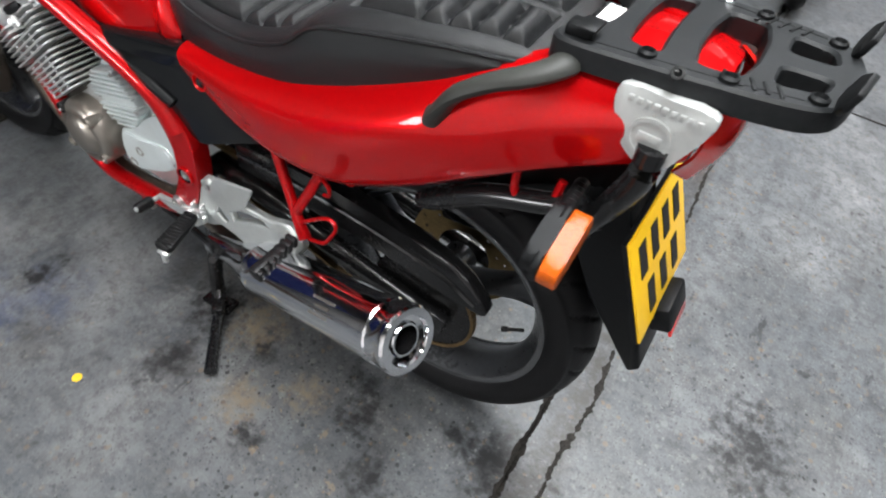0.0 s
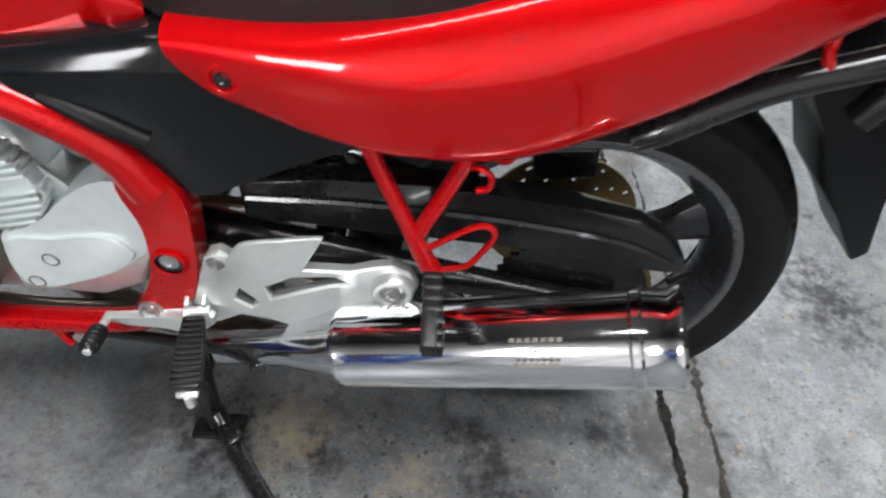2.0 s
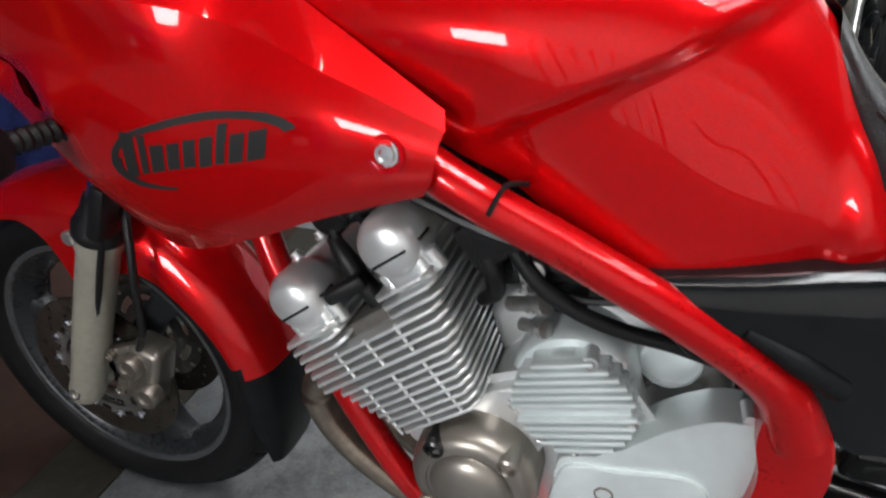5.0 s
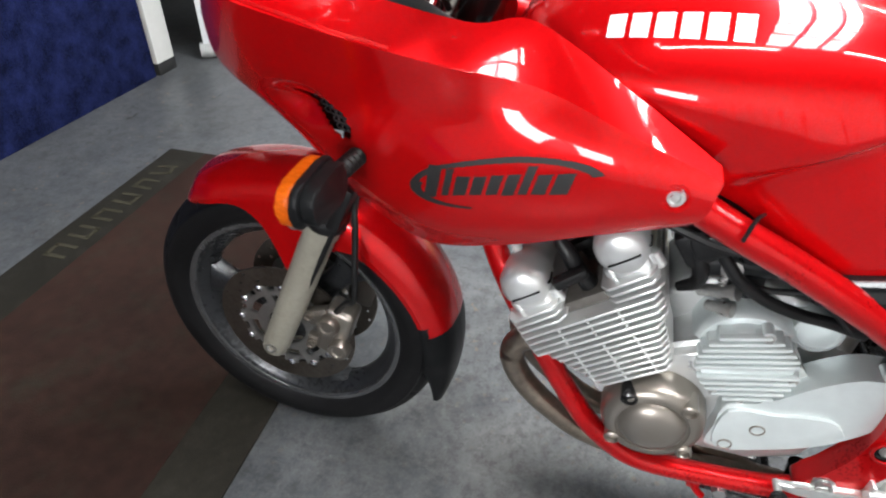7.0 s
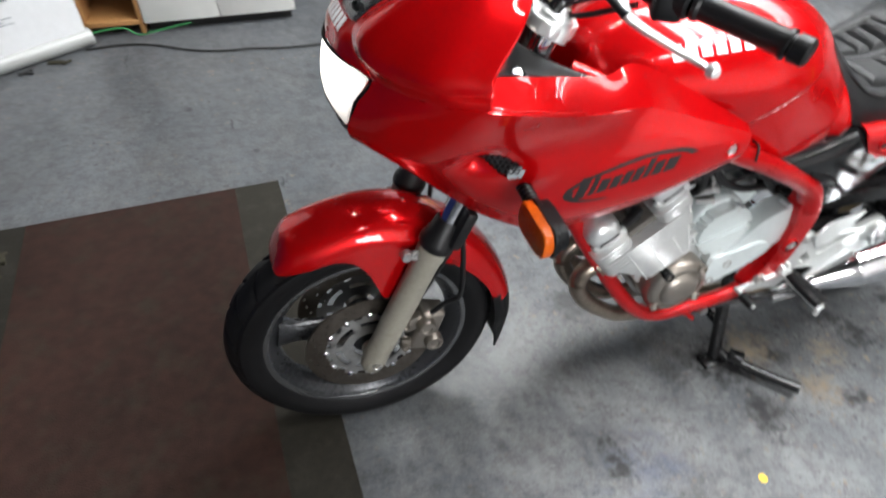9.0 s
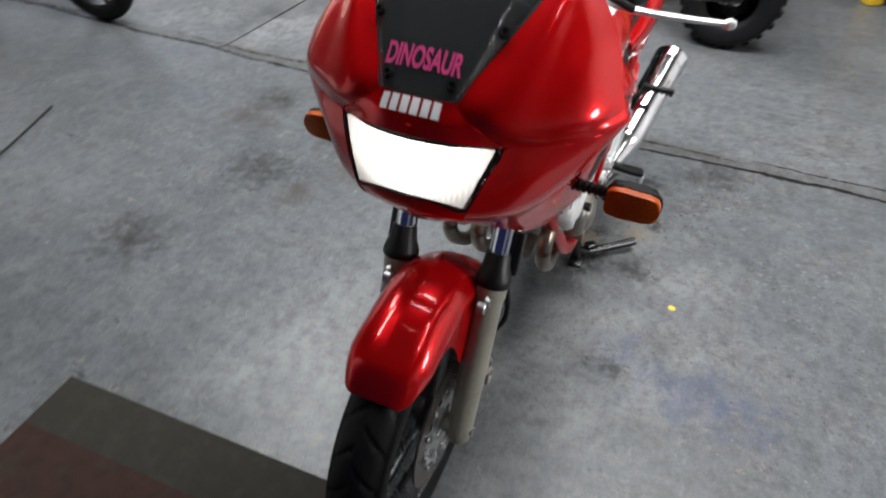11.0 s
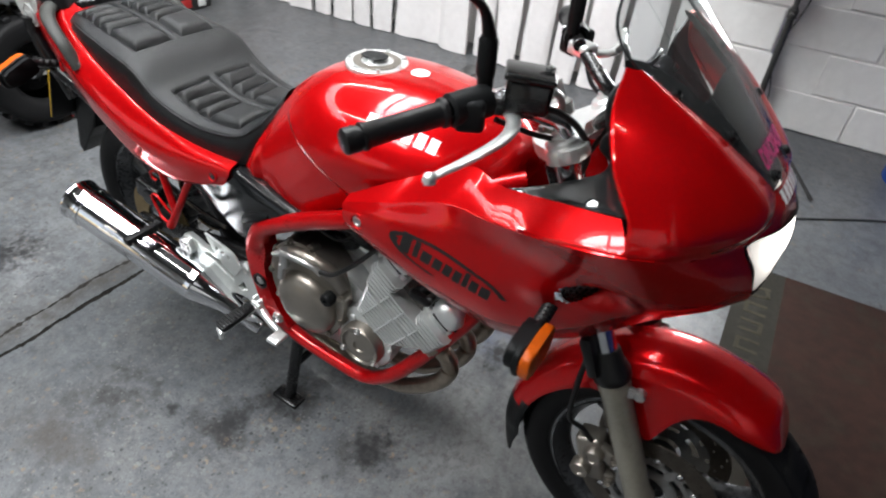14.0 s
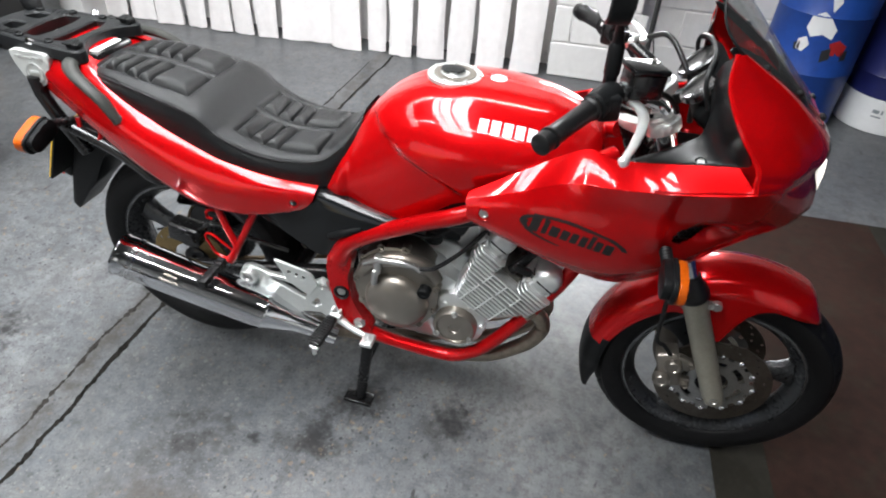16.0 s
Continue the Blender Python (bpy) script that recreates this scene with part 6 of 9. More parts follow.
box(bm, (-1.121, 0, 0.567), (0.006, 0.075, 0.036), 0.002, (0, 25, 0))
part("reflector", bm, RED_LENS, under, "red rear reflector")
bm = B()
for s in (1, -1):
    tube(bm, [(-0.718, s * .116, .648), (-0.745, s * .118, .668), (-0.82, s * .120, .722), (-0.90, s * .122, .757), (-0.955, s * .125, .782)], [0.013, 0.018, 0.017, 0.016, 0.016], 12, 6)
box(bm, (-0.925, 0, RZ - 0.040), (0.15, 0.13, 0.034), 0.008)
pieces("rack_stay", bm, BLACK_METAL, rack, "black rack stay tubes")
bm = B()
for s in (1, -1):
    tube(bm, [(-0.855, s * .118, .795), (-0.858, s * .125, .760), (-0.875, s * .128, .748), (-0.908, s * .125, .764), (-0.915, s * .118, .800)], 0.006, 8, 6)
pieces("luggage_hook", bm, RED_FRAME, bike, "red wire luggage hooks")

for ob in [tail, *tail.children, seat, *seat.children, plate, *plate.children, under, *under.children, *[o for o in rack.children if not o.name.startswith(("rack_fitting", "rack_screw"))]]:
    aft(ob, 0.010, 0.011 if ob.name.startswith(("rack_bracket", "rack_arm")) else 0.0)
for ob in bike.children:
    if ob.name.startswith(("tail_light", "luggage_hook")):
        aft(ob)
    if ob.name.startswith("indicator_stalk") and ob.data.vertices[0].co.x < 0:
        for o in [ob, *ob.children]:
            aft(o)

# ---- frame ----
bm = B()
for s in (1, -1):
    tube(bm, [(0.36, s * .06, .90), (0.24, s * .14, .86), (0.10, s * .185, .785), (-0.03, s * .178, .718), (-0.14, s * .165, .655), (-0.205, s * .158, .610), (-0.235, s * .154, .555)], [0.019, 0.019, 0.0195, 0.0195, 0.0205, 0.024, 0.027], 14, 8)
    slab(bm, [(q[0], q[1]) for q in spline([(-0.212, .605), (-0.262, .560), (-0.266, .480), (-0.252, .400), (-0.222, .345), (-0.180, .312), (-0.155, .330), (-0.180, .370), (-0.205, .430), (-0.212, .500), (-0.200, .555)], 4, True)], s * 0.128, s * 0.166, SIDE, 0.010, 3)
    tube(bm, [(-0.19, s * .150, .325), (-0.13, s * .150, .300), (-0.02, s * .150, .288), (0.06, s * .150, .288), (0.115, s * .148, .315), (0.165, s * .144, .365), (0.24, s * .132, .475), (0.315, s * .112, .600), (0.375, s * .07, .74), (0.40, s * .03, .85)], 0.0175, 14, 8)
frame_ob = part("frame", bm, RED_FRAME, bike, "red painted steel cradle frame")
bm = B()
rod(bm, (-0.60, 0.13, 0.62), (-0.60, -0.13, 0.62), 0.012)
rod(bm, (-0.35, 0.13, 0.66), (-0.35, -0.13, 0.66), 0.012)
for s in (1, -1):
    tube(bm, [(-0.20, s * .13, .66), (-0.45, s * .135, .665), (-0.70, s * .12, .735), (-0.95, s * .07, .86)], 0.013, 10, 6)
    tube(bm, [(-0.444, s * .140, .662), (-0.480, s * .152, .590), (-0.513, s * .164, .526)], 0.0095, 12, 4)
    tube(bm, [(-0.576, s * .140, .668), (-0.548, s * .152, .598), (-0.515, s * .164, .526)], 0.0095, 12, 4)
    tube(bm, [(-0.513, s * .164, .527), (-0.525, s * .168, .503), (-0.538, s * .172, .482)], [0.010, 0.011, 0.012], 12, 4)
    tube(bm, [(-0.522, s * .166, .505), (-0.552, s * .165, .530), (-0.580, s * .164, .550), (-0.596, s * .164, .550), (-0.601, s * .165, .537), (-0.590, s * .166, .512), (-0.575, s * .168, .490), (-0.544, s * .170, .482)], 0.0038, 8, 6)
    tube(bm, [(-0.560, s * .150, .620), (-0.576, s * .158, .624), (-0.586, s * .160, .616), (-0.585, s * .160, .602), (-0.574, s * .158, .596)], 0.0038, 8, 6)
pieces("subframe", bm, RED_FRAME, bike, "red subframe with footrest stays")
for s in (1, -1):
    bm = B()
    lathe(bm, [(0.021, -0.004), (0.021, 0.005), (0.0175, 0.006), (0.0165, 0.0045)], (-0.232, s * 0.1655, 0.448), (0, s, 0), 24)
    boss = part("frame_boss", bm, RED_FRAME if s > 0 else RUBBER, frame_ob)
    bm = lathe(B(), [(0.0172, 0.0), (0.0172, 0.0016), (0, 0.0016)], (-0.232, s * 0.1660, 0.448), (0, s, 0), 24)
    part("bolt_recess", bm, BLACK_METAL, boss, "dark bolt recess")
    bm = B()
    hexbolt(bm, (-0.232, s * 0.1672, 0.450), (0, s, 0), 0.0085, 0.003)
    hexbolt(bm, (-0.187, s * 0.166, 0.352), (0, s, 0), 0.012, 0.010)
    pieces("frame_bolt", bm, STEEL, frame_ob, "engine mounting bolts")
bm = B()
tube(bm, [(0.045, .212, .762), (0.035, .197, .782), (0.022, .170, .775)], 0.0024, 6, 4)
part("cable_tie", bm, BLACK_PLASTIC, frame_ob)

# side panels
for s in (1, -1):
    bm = B()
    rows = [
        [(-0.080, .140, .698), (-0.16, .128, .712), (-0.235, .124, .726), (-0.290, .122, .728), (-0.345, .124, .694), (-0.470, .124, .656)],
        [(-0.083, .160, .696), (-0.16, .156, .708), (-0.235, .151, .720), (-0.290, .146, .722), (-0.345, .138, .688), (-0.475, .132, .651)],
        [(-0.098, .169, .688), (-0.167, .167, .695), (-0.238, .162, .700), (-0.293, .154, .700), (-0.350, .144, .674), (-0.474, .135, .645)],
        [(-0.115, .170, .680), (-0.175, .169, .682), (-0.24, .163, .686), (-0.295, .154, .682), (-0.358, .143, .653), (-0.470, .134, .638)],
        [(-0.155, .168, .660), (-0.195, .166, .648), (-0.25, .161, .638), (-0.305, .152, .636), (-0.365, .142, .622), (-0.455, .132, .626)],
        [(-0.215, .150, .612), (-0.244, .152, .580), (-0.282, .150, .549), (-0.330, .146, .567), (-0.385, .138, .592), (-0.440, .130, .614)]]
    patch(bm, [[(x, y * s, z) for x, y, z in r] for r in rows], 8, 0.004 * s)
    sp = part("side_panel", bm, GLOSS_BLACK, bike, "glossy black side panel")
    bm = tube(B(), [(-0.165, s * .170, .668), (-0.21, s * .169, .645), (-0.25, s * .165, .622)], [0.006, 0.011, 0.010], 10, 5)
    part("panel_rib", bm, BLACK_PLASTIC, sp)

# ---- engine ----


def uv(u, v, y=0.0):
    """A point by its place along the fins (u) and along the cylinders (v)."""
    return Vector((0.79 * u + 0.61 * v, y, -0.61 * u + 0.79 * v))


FIN = Matrix(((0.79, 0, 0.61, 0), (0, 1, 0, 0), (-0.61, 0, 0.79, 0), (0, 0, 0, 1)))
bm = B()
slab(bm, [(-0.205, .490), (-0.160, .505), (-0.110, .500), (-0.085, .575), (-0.050, .596), (0.010, .560), (0.060, .510), (0.120, .475), (0.140, .420), (0.120, .345), (0.06, .312), (-0.10, .312), (-0.165, .345), (-0.195, .430)], -0.124, 0.1235, SIDE, 0.012, 3)
slab(bm, [(-0.205, .545), (-0.150, .585), (-0.060, .600), (-0.060, .450), (-0.200, .450)], -0.120, 0.038, SIDE, 0.012, 3)
slab(bm, [(-0.08, .315), (0.06, .315), (0.04, .265), (-0.06, .265)], -0.085, 0.085, SIDE, 0.012, 2)
slab(bm, [(-0.125, .575), (-0.090, .600), (-0.02, .612), (0.050, .600), (0.078, .560), (0.055, .490), (-0.05, .560)], -0.075, 0.062, SIDE, 0.014, 3)
slab(bm, [(q[0], q[1]) for q in spline([(0.022, .528), (0.062, .508), (0.105, .476), (0.142, .446), (0.150, .415), (0.110, .400), (0.040, .410), (-0.006, .440), (-0.008, .480), (0.002, .515)], 3, True)], -0.120, 0.139, SIDE, 0.020, 4)
engine = part("engine", bm, ALLOY, bike, "four-cylinder engine in cast alloy, some of it tarnished")
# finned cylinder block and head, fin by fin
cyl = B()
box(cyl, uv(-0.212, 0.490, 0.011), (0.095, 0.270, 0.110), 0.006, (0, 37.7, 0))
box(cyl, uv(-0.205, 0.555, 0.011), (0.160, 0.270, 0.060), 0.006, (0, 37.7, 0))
# dark core colour paints the shade in the gaps between the fins
cyl_ob = part("cylinder_block", cyl, FIN_SHADE, engine, "cast cylinder core")


YF, YM = 0.172, -0.336  # the fins reach a little further out on the left


def fin(u0, u1, y1, v, t=0.0041):
    bm = B()
    y0 = y1 + YM
    pts = [(u0, y0 + .012), (u0 + .010, y0), (u1 - .010, y0), (u1, y0 + .012), (u1, y1 - .012), (u1 - .010, y1), (u0 + .010, y1), (u0, y1 - .012)]
    slab(bm, pts, v - t / 2, v + t / 2, FIN, 0.0008, 1)
    return part("fin", bm, ALLOY, engine)


BLOCK = [0.448 + 0.0104 * i for i in range(8)]
HEAD = [0.5335 + 0.0112 * i for i in range(4)]
for v in BLOCK:
    fin(-0.273 - 0.30 * (v - 0.448), -0.158 + 0.55 * (v - 0.448), YF, v)
for v in HEAD:
    fin(-0.306 - 0.2 * (v - 0.534), -0.100, YF + 0.002, v)
for i in range(3):
    fin(-0.322, -0.246, YF, 0.5780 + 0.0112 * i)
    fin(-0.182, -0.100, YF, 0.5780 + 0.0112 * i)
bm = B()
for u in (-0.250, -0.205, -0.160):
    for v0, v1 in ((0.446, 0.522), (0.531, 0.570)):
        for y in (YF - 0.0035, YF + YM):
            rod(bm, uv(u, v0, y), uv(u, v1, y), 0.0022, 6)
pieces("fin_rib", bm, ALLOY, engine)
for u in (-0.293, -0.148):
    bm = B()
    lathe(bm, [(0.0, -0.156), (0.020, -0.154), (0.030, -0.147), (0.035, -0.134), (0.035, -0.104), (0.031, -0.100), (0.031, 0.108), (0.035, 0.112), (0.036, 0.145), (0.032, 0.157), (0.022, 0.165), (0, 0.167)], uv(u, 0.638), (0, 1, 0), 32)
    for s in (1, -1):
        for q in (0.05, 0.105):
            hexbolt(bm, uv(u, 0.672, s * q), (0.61, 0, 0.79), 0.006, 0.008)
    cam = part("cam_cover", bm, ALLOY, engine, "rounded cam cover with a parted end cap")
    for s, y in ((1, 0.1625), (-1, -0.1515)):
        bm = B()
        box(bm, uv(u, 0.630, y - s * 0.022), (0.0732, 0.024, 0.0030), 0.0004, (0, 37.7, 0))
        box(bm, uv(u, 0.630, y - s * 0.004), (0.044, 0.017, 0.0030), 0.0004, (0, 37.7, 0))
        part("cap_slot", bm, BLACK_METAL, cam)
        bm = B()
        box(bm, uv(u, 0.604, y - s * 0.026), (0.052, 0.040, 0.034), 0.009, (0, 37.7, 0), 3)
        for k in (-1, 1):
            rod(bm, uv(u + 0.030 * k, 0.592, y - s * 0.020), uv(u + 0.030 * k, 0.616, y - s * 0.020), 0.009, 12)
        part("cam_tower", bm, ALLOY, engine)
bm = B()
for y in (0.105, 0.04, -0.04, -0.105):
    tube(bm, [uv(-0.216, 0.585, y * 1.15), uv(-0.216, 0.640, y * 1.15), uv(-0.230, 0.68, y), Vector((0.10, y * 0.8, .76)), Vector((0.12, y * 0.5, .83))], [0.013, 0.012, 0.007, 0.005, 0.005], 10, 5)
    box(bm, uv(-0.210, 0.622, y * 1.2 + (0.02 if y > 0 else -0.02)), (0.05, 0.018, 0.018), 0.006, (0, 30, 20))
pieces("plug_lead", bm, RUBBER, engine, "black plug caps and leads")
# left covers
bm = lathe(B(), [(0.074, -0.05), (0.074, 0.030), (0.071, 0.042), (0.066, 0.050), (0.057, 0.0535), (0.0515, 0.0540), (0.0500, 0.0515), (0.0475, 0.0512), (0.0455, 0.0545), (0.0400, 0.0600), (0.0300, 0.0645), (0.0160, 0.0672), (0, 0.0680)], (0.062, 0.132, 0.409), (0, 1, 0), 56)
gen = part("generator_cover", bm, ALLOY_DULL, engine, "round tarnished bronze-grey engine cover")
for a in (50, 130, 215, 320):
    bm = lathe(B(), [(0.012, -0.02), (0.012, 0.012), (0.009, 0.014), (0.007, 0.008), (0, 0.008)], (0.062 + 0.064 * math.cos(radians(a)), 0.176, 0.409 + 0.064 * math.sin(radians(a))), (0, 1, 0), 14)
    part("cover_screw", bm, ALLOY_DULL if a != 50 else BLACK_METAL, gen)
bm = B()
out = [(q[0], q[1]) for q in spline([(-0.022, .362), (-0.026, .405), (-0.030, .450), (-0.078, .473), (-0.125, .519), (-0.162, .545), (-0.190, .552), (-0.216, .547), (-0.226, .520), (-0.219, .477), (-0.193, .438), (-0.150, .402), (-0.100, .376), (-0.055, .359)], 4, True)]
slab(bm, out, 0.10, 0.150, SIDE, 0.011, 4)
face = [(q[0], q[1]) for q in spline([(-0.030, .374), (-0.034, .444), (-0.090, .455), (-0.140, .466), (-0.166, .464), (-0.180, .450), (-0.182, .436), (-0.148, .408), (-0.100, .383), (-0.057, .367)], 4, True)]
slab(bm, face, 0.130, 0.1555, SIDE, 0.0055, 3)
cov = part("sprocket_cover", bm, ALLOY_PAINT, engine, "silver painted sprocket cover")
for q in ((-0.080, .420), (-0.048, .376)):
    bm = lathe(B(), [(0.0105, -0.004), (0.0105, 0.0015), (0.0088, 0.0022), (0.0078, -0.003), (0, -0.003)], (q[0], 0.155, q[1]), (0, 1, 0), 18)
    part("screw_recess", bm, ALLOY_DULL, cov)
    bm = B()
    hexbolt(bm, (q[0], 0.1515, q[1]), (0, 1, 0), 0.0042, 0.003)
    part("cover_screw", bm, STEEL, cov)
for q in ((-0.198, .551), (-0.224, .500)):
    bm = B()
    rod(bm, (q[0], 0.118, q[1]), (q[0], 0.146, q[1]), 0.008, 12)
    part("cover_screw", bm, ALLOY, cov)
# ribbed alternator cover, scalloped where the ribs run out at its rim
AC = Vector((-0.036, 0.112, 0.523))
bm = lathe(B(), [(0.067, -0.10), (0.067, -0.004), (0.065, 0.006), (0.061, 0.010), (0, 0.010)], AC + Vector((0.004, 0, 0.008)), (0, 1, 0), 44)
lathe(bm, [(0.0605, 0.008), (0.0605, 0.026), (0.057, 0.031), (0, 0.032)], AC, (0, 1, 0), 44)
alt = part("alternator_cover", bm, ALLOY_PAINT, engine, "round silver alternator cover with ribs")
for i in range(12):
    h = -0.0560 + 0.0102 * i
    if abs(h + 0.005) < 0.006:
        continue
    w = math.sqrt(max(0.0001, 0.0645 ** 2 - h ** 2))
    tl = radians(17)
    bm = B()
    box(bm, AC + Vector((h * math.sin(tl), 0.033, h * math.cos(tl))), (2 * w, 0.012, 0.0058), 0.0024, (0, 17, 0), 2)
    box(bm, AC + Vector((h * math.sin(tl), 0.020, h * math.cos(tl))), (2 * w + 0.002, 0.022, 0.0058), 0.0024, (0, 17, 0), 1)
    part("rib", bm, ALLOY_PAINT, alt)
for a in (100, 185, 262, 300):
    q = AC + Vector((0.060 * math.cos(radians(a)), 0, 0.060 * math.sin(radians(a))))
    bm = B()
    rod(bm, q, q + Vector((0, 0.034, 0)), 0.0085, 14)
    part("screw_boss", bm, ALLOY_PAINT, alt)
    bm = B()
    hexbolt(bm, q + Vector((0, 0.034, 0)), (0, 1, 0), 0.0050, 0.004)
    part("cover_screw", bm, STEEL, alt)
# starter end with its two ears
SC = Vector((-0.126, 0.060, 0.552))
bm = B()
slab(bm, [(q[0], q[1]) for q in spline([(SC[0] + u, SC[2] + v) for u, v in ((0.038, 0.026), (0.046, 0.018), (0.040, 0.004), (0.034, -0.010), (0.030, -0.040), (0.022, -0.048), (0.010, -0.042), (0.004, -0.034), (-0.024, -0.026), (-0.035, 0.0), (-0.024, 0.026), (0.0, 0.035), (0.024, 0.027))], 3, True)], 0.04, 0.066, SIDE, 0.003, 2)
lathe(bm, [(0.035, -0.01), (0.035, 0.014), (0.032, 0.020), (0.028, 0.021), (0.026, 0.018), (0, 0.019)], SC, (0, 1, 0), 36)
start = part("starter_cover", bm, ALLOY_PAINT, engine, "round silver starter end cover")
for u, v in ((0.038, 0.018), (0.021, -0.038)):
    bm = B()
    hexbolt(bm, SC + Vector((u, 0.006, v)), (0, 1, 0), 0.0065, 0.008)
    part("cover_screw", bm, STEEL, start)
# right covers
bm = B()
slab(bm, [(q[0], q[1]) for q in spline([(-0.088 + 0.108 * math.cos(t), 0.490 + (0.130 if math.sin(t) > 0 else 0.134) * math.sin(t)) for t in np.linspace(0, 2 * math.pi, 15)[:-1]], 4, True)], -0.158, -0.09, SIDE, 0.008, 3)
lathe(bm, [(0.084, 0.0), (0.083, 0.012), (0.076, 0.025), (0.062, 0.034), (0.040, 0.040), (0.0, 0.043)], (-0.086, -0.152, 0.455), (0, -1, 0), 56)
clutch = part("clutch_cover", bm, ALLOY_DULL, engine, "large round tarnished clutch cover")
bm = B()
tube(bm, [(-0.178, -.150, .520), (-0.150, -.158, .562), (-0.105, -.162, .588), (-0.055, -.160, .592), (-0.010, -.152, .572), (0.014, -.146, .535)], [0.016, 0.019, 0.020, 0.020, 0.019, 0.016], 12, 6)
part("cover_ridge", bm, ALLOY_DULL, clutch)
bm = B()
tube(bm, [(-0.165, -.172, .566), (-0.12, -.182, .594), (-0.06, -.182, .598), (-0.022, -.176, .586)], [0.006, 0.008, 0.008, 0.005], 10, 5)
rod(bm, (-0.128, -.178, .552), (-0.124, -.176, .602), 0.011, 14)
rod(bm, (-0.135, -.186, .520), (-0.131, -.182, .562), 0.008, 12)
rod(bm, (-0.020, -.176, .580), (-0.040, -.178, .596), 0.007, 10)
part("clutch_arm", bm, STEEL, clutch, "clutch release arm and cable end")
bm = tube(B(), [(-0.022, -.178, .588), (0.010, -.174, .594), (0.050, -.168, .628), (0.090, -.160, .672), (0.130, -.140, .720)], 0.0055, 8, 6)
part("clutch_cable", bm, RUBBER, clutch, "black clutch cable")
for k in range(11):
    a = 2 * math.pi * k / 11 + 0.2
    bm = B()
    lathe(bm, [(0.011, -0.02), (0.011, 0.0), (0, 0.0)], (-0.088 + 0.104 * math.cos(a), -0.156, 0.490 + 0.128 * math.sin(a)), (0, -1, 0), 14)
    hexbolt(bm, (-0.088 + 0.104 * math.cos(a), -0.155, 0.490 + 0.128 * math.sin(a)), (0, -1, 0), 0.007, 0.009)
    part("cover_screw", bm, ALLOY_DULL, clutch)
bm = lathe(B(), [(0.017, -0.02), (0.017, 0.012), (0.014, 0.016), (0.006, 0.016), (0.006, 0.012), (0, 0.012)], (-0.012, -0.165, 0.510), (0, -1, 0), 8)
part("oil_filler_plug", bm, BLACK_PLASTIC, clutch, "black oil filler plug")
bm = B()
slab(bm, [(q[0], q[1]) for q in spline([(0.005, .455), (0.03, .490), (0.08, .500), (0.130, .470), (0.140, .415), (0.125, .355), (0.07, .325), (0.02, .335), (-0.005, .39)], 4, True)], -0.142, -0.10, SIDE, 0.008, 3)
for a in range(0, 360, 60):
    rod(bm, (0.068 + 0.066 * math.cos(radians(a)), -0.148, 0.404 + 0.066 * math.sin(radians(a))), (0.068 + 0.066 * math.cos(radians(a)), -0.125, 0.404 + 0.066 * math.sin(radians(a))), 0.008, 10)
part("crankcase_end", bm, ALLOY, engine, "bright cast crankcase end")
bm = lathe(B(), [(0.056, -0.04), (0.056, 0.016), (0.052, 0.022), (0.046, 0.023), (0.044, 0.018), (0.040, 0.020), (0.016, 0.021), (0.014, 0.017), (0, 0.017)], (0.067, -0.146, 0.404), (0, -1, 0), 40)
pick = part("pickup_cover", bm, ALLOY_DULL, engine, "small round tarnished engine cover")
for a in (90, 210, 330):
    bm = B()
    hexbolt(bm, (0.067 + 0.05 * math.cos(radians(a)), -0.168, 0.404 + 0.05 * math.sin(radians(a))), (0, -1, 0), 0.006, 0.006)
    part("cover_screw", bm, STEEL, pick)
# carburettors, airbox and dark workings behind the frame
bm = B()
box(bm, (-0.165, 0, 0.665), (0.16, 0.235, 0.115), 0.02, (0, -8, 0), 3)
box(bm, (-0.06, 0, 0.735), (0.30, 0.16, 0.10), 0.02, (0, -10, 0), 2)
box(bm, (-0.33, 0, 0.610), (0.17, 0.20, 0.10), 0.02, (0, 10, 0), 2)
box(bm, (0.20, 0, 0.74), (0.20, 0.13, 0.10), 0.02, None, 2)
part("airbox", bm, BLACK_PLASTIC, bike, "black airbox and battery tray")
for y in (0.085, 0.03, -0.03, -0.085):
    bm = B()
    rod(bm, (-0.065, y, 0.665), (0.055, y, 0.645), 0.022, 16)
    lathe(bm, [(0.024, 0), (0.024, 0.04), (0.018, 0.048), (0, 0.048)], (-0.01, y, 0.665), (0.2, 0, 1), 18)
    lathe(bm, [(0.022, 0), (0.022, 0.035), (0.012, 0.042), (0, 0.042)], (-0.01, y, 0.645), (-0.1, 0, -1), 18)
    part("carburettor", bm, GREY_PLASTIC, engine, "dark grimy carburettor")
bm = B()
for s in (1, -1):
    tube(bm, [(0.14, s * .13, .73), (0.05, s * .14, .705), (-0.03, s * .135, .690), (-0.10, s * .13, .64), (-0.14, s * .12, .60)], 0.006, 8, 6)
    tube(bm, [(0.10, s * .12, .75), (0.03, s * .125, .675), (-0.02, s * .12, .64), (-0.09, s * .115, .645)], 0.0045, 8, 6)
    box(bm, (0.055, s * .128, .700), (0.045, 0.028, 0.035), 0.006, (0, 25, 0))
    box(bm, (0.235, s * .085, .690), (0.05, 0.045, 0.04), 0.008, (0, 25, 0))
tube(bm, [(0.040, .128, .690), (0.010, .132, .655), (-0.030, .130, .630), (-0.075, .122, .612), (-0.120, .112, .600), (-0.165, .104, .585)], 0.0085, 10, 6)
tube(bm, [(0.085, .122, .712), (0.060, .130, .668), (0.055, .124, .636), (0.072, .110, .612)], [0.010, 0.011, 0.010, 0.007], 10, 6)
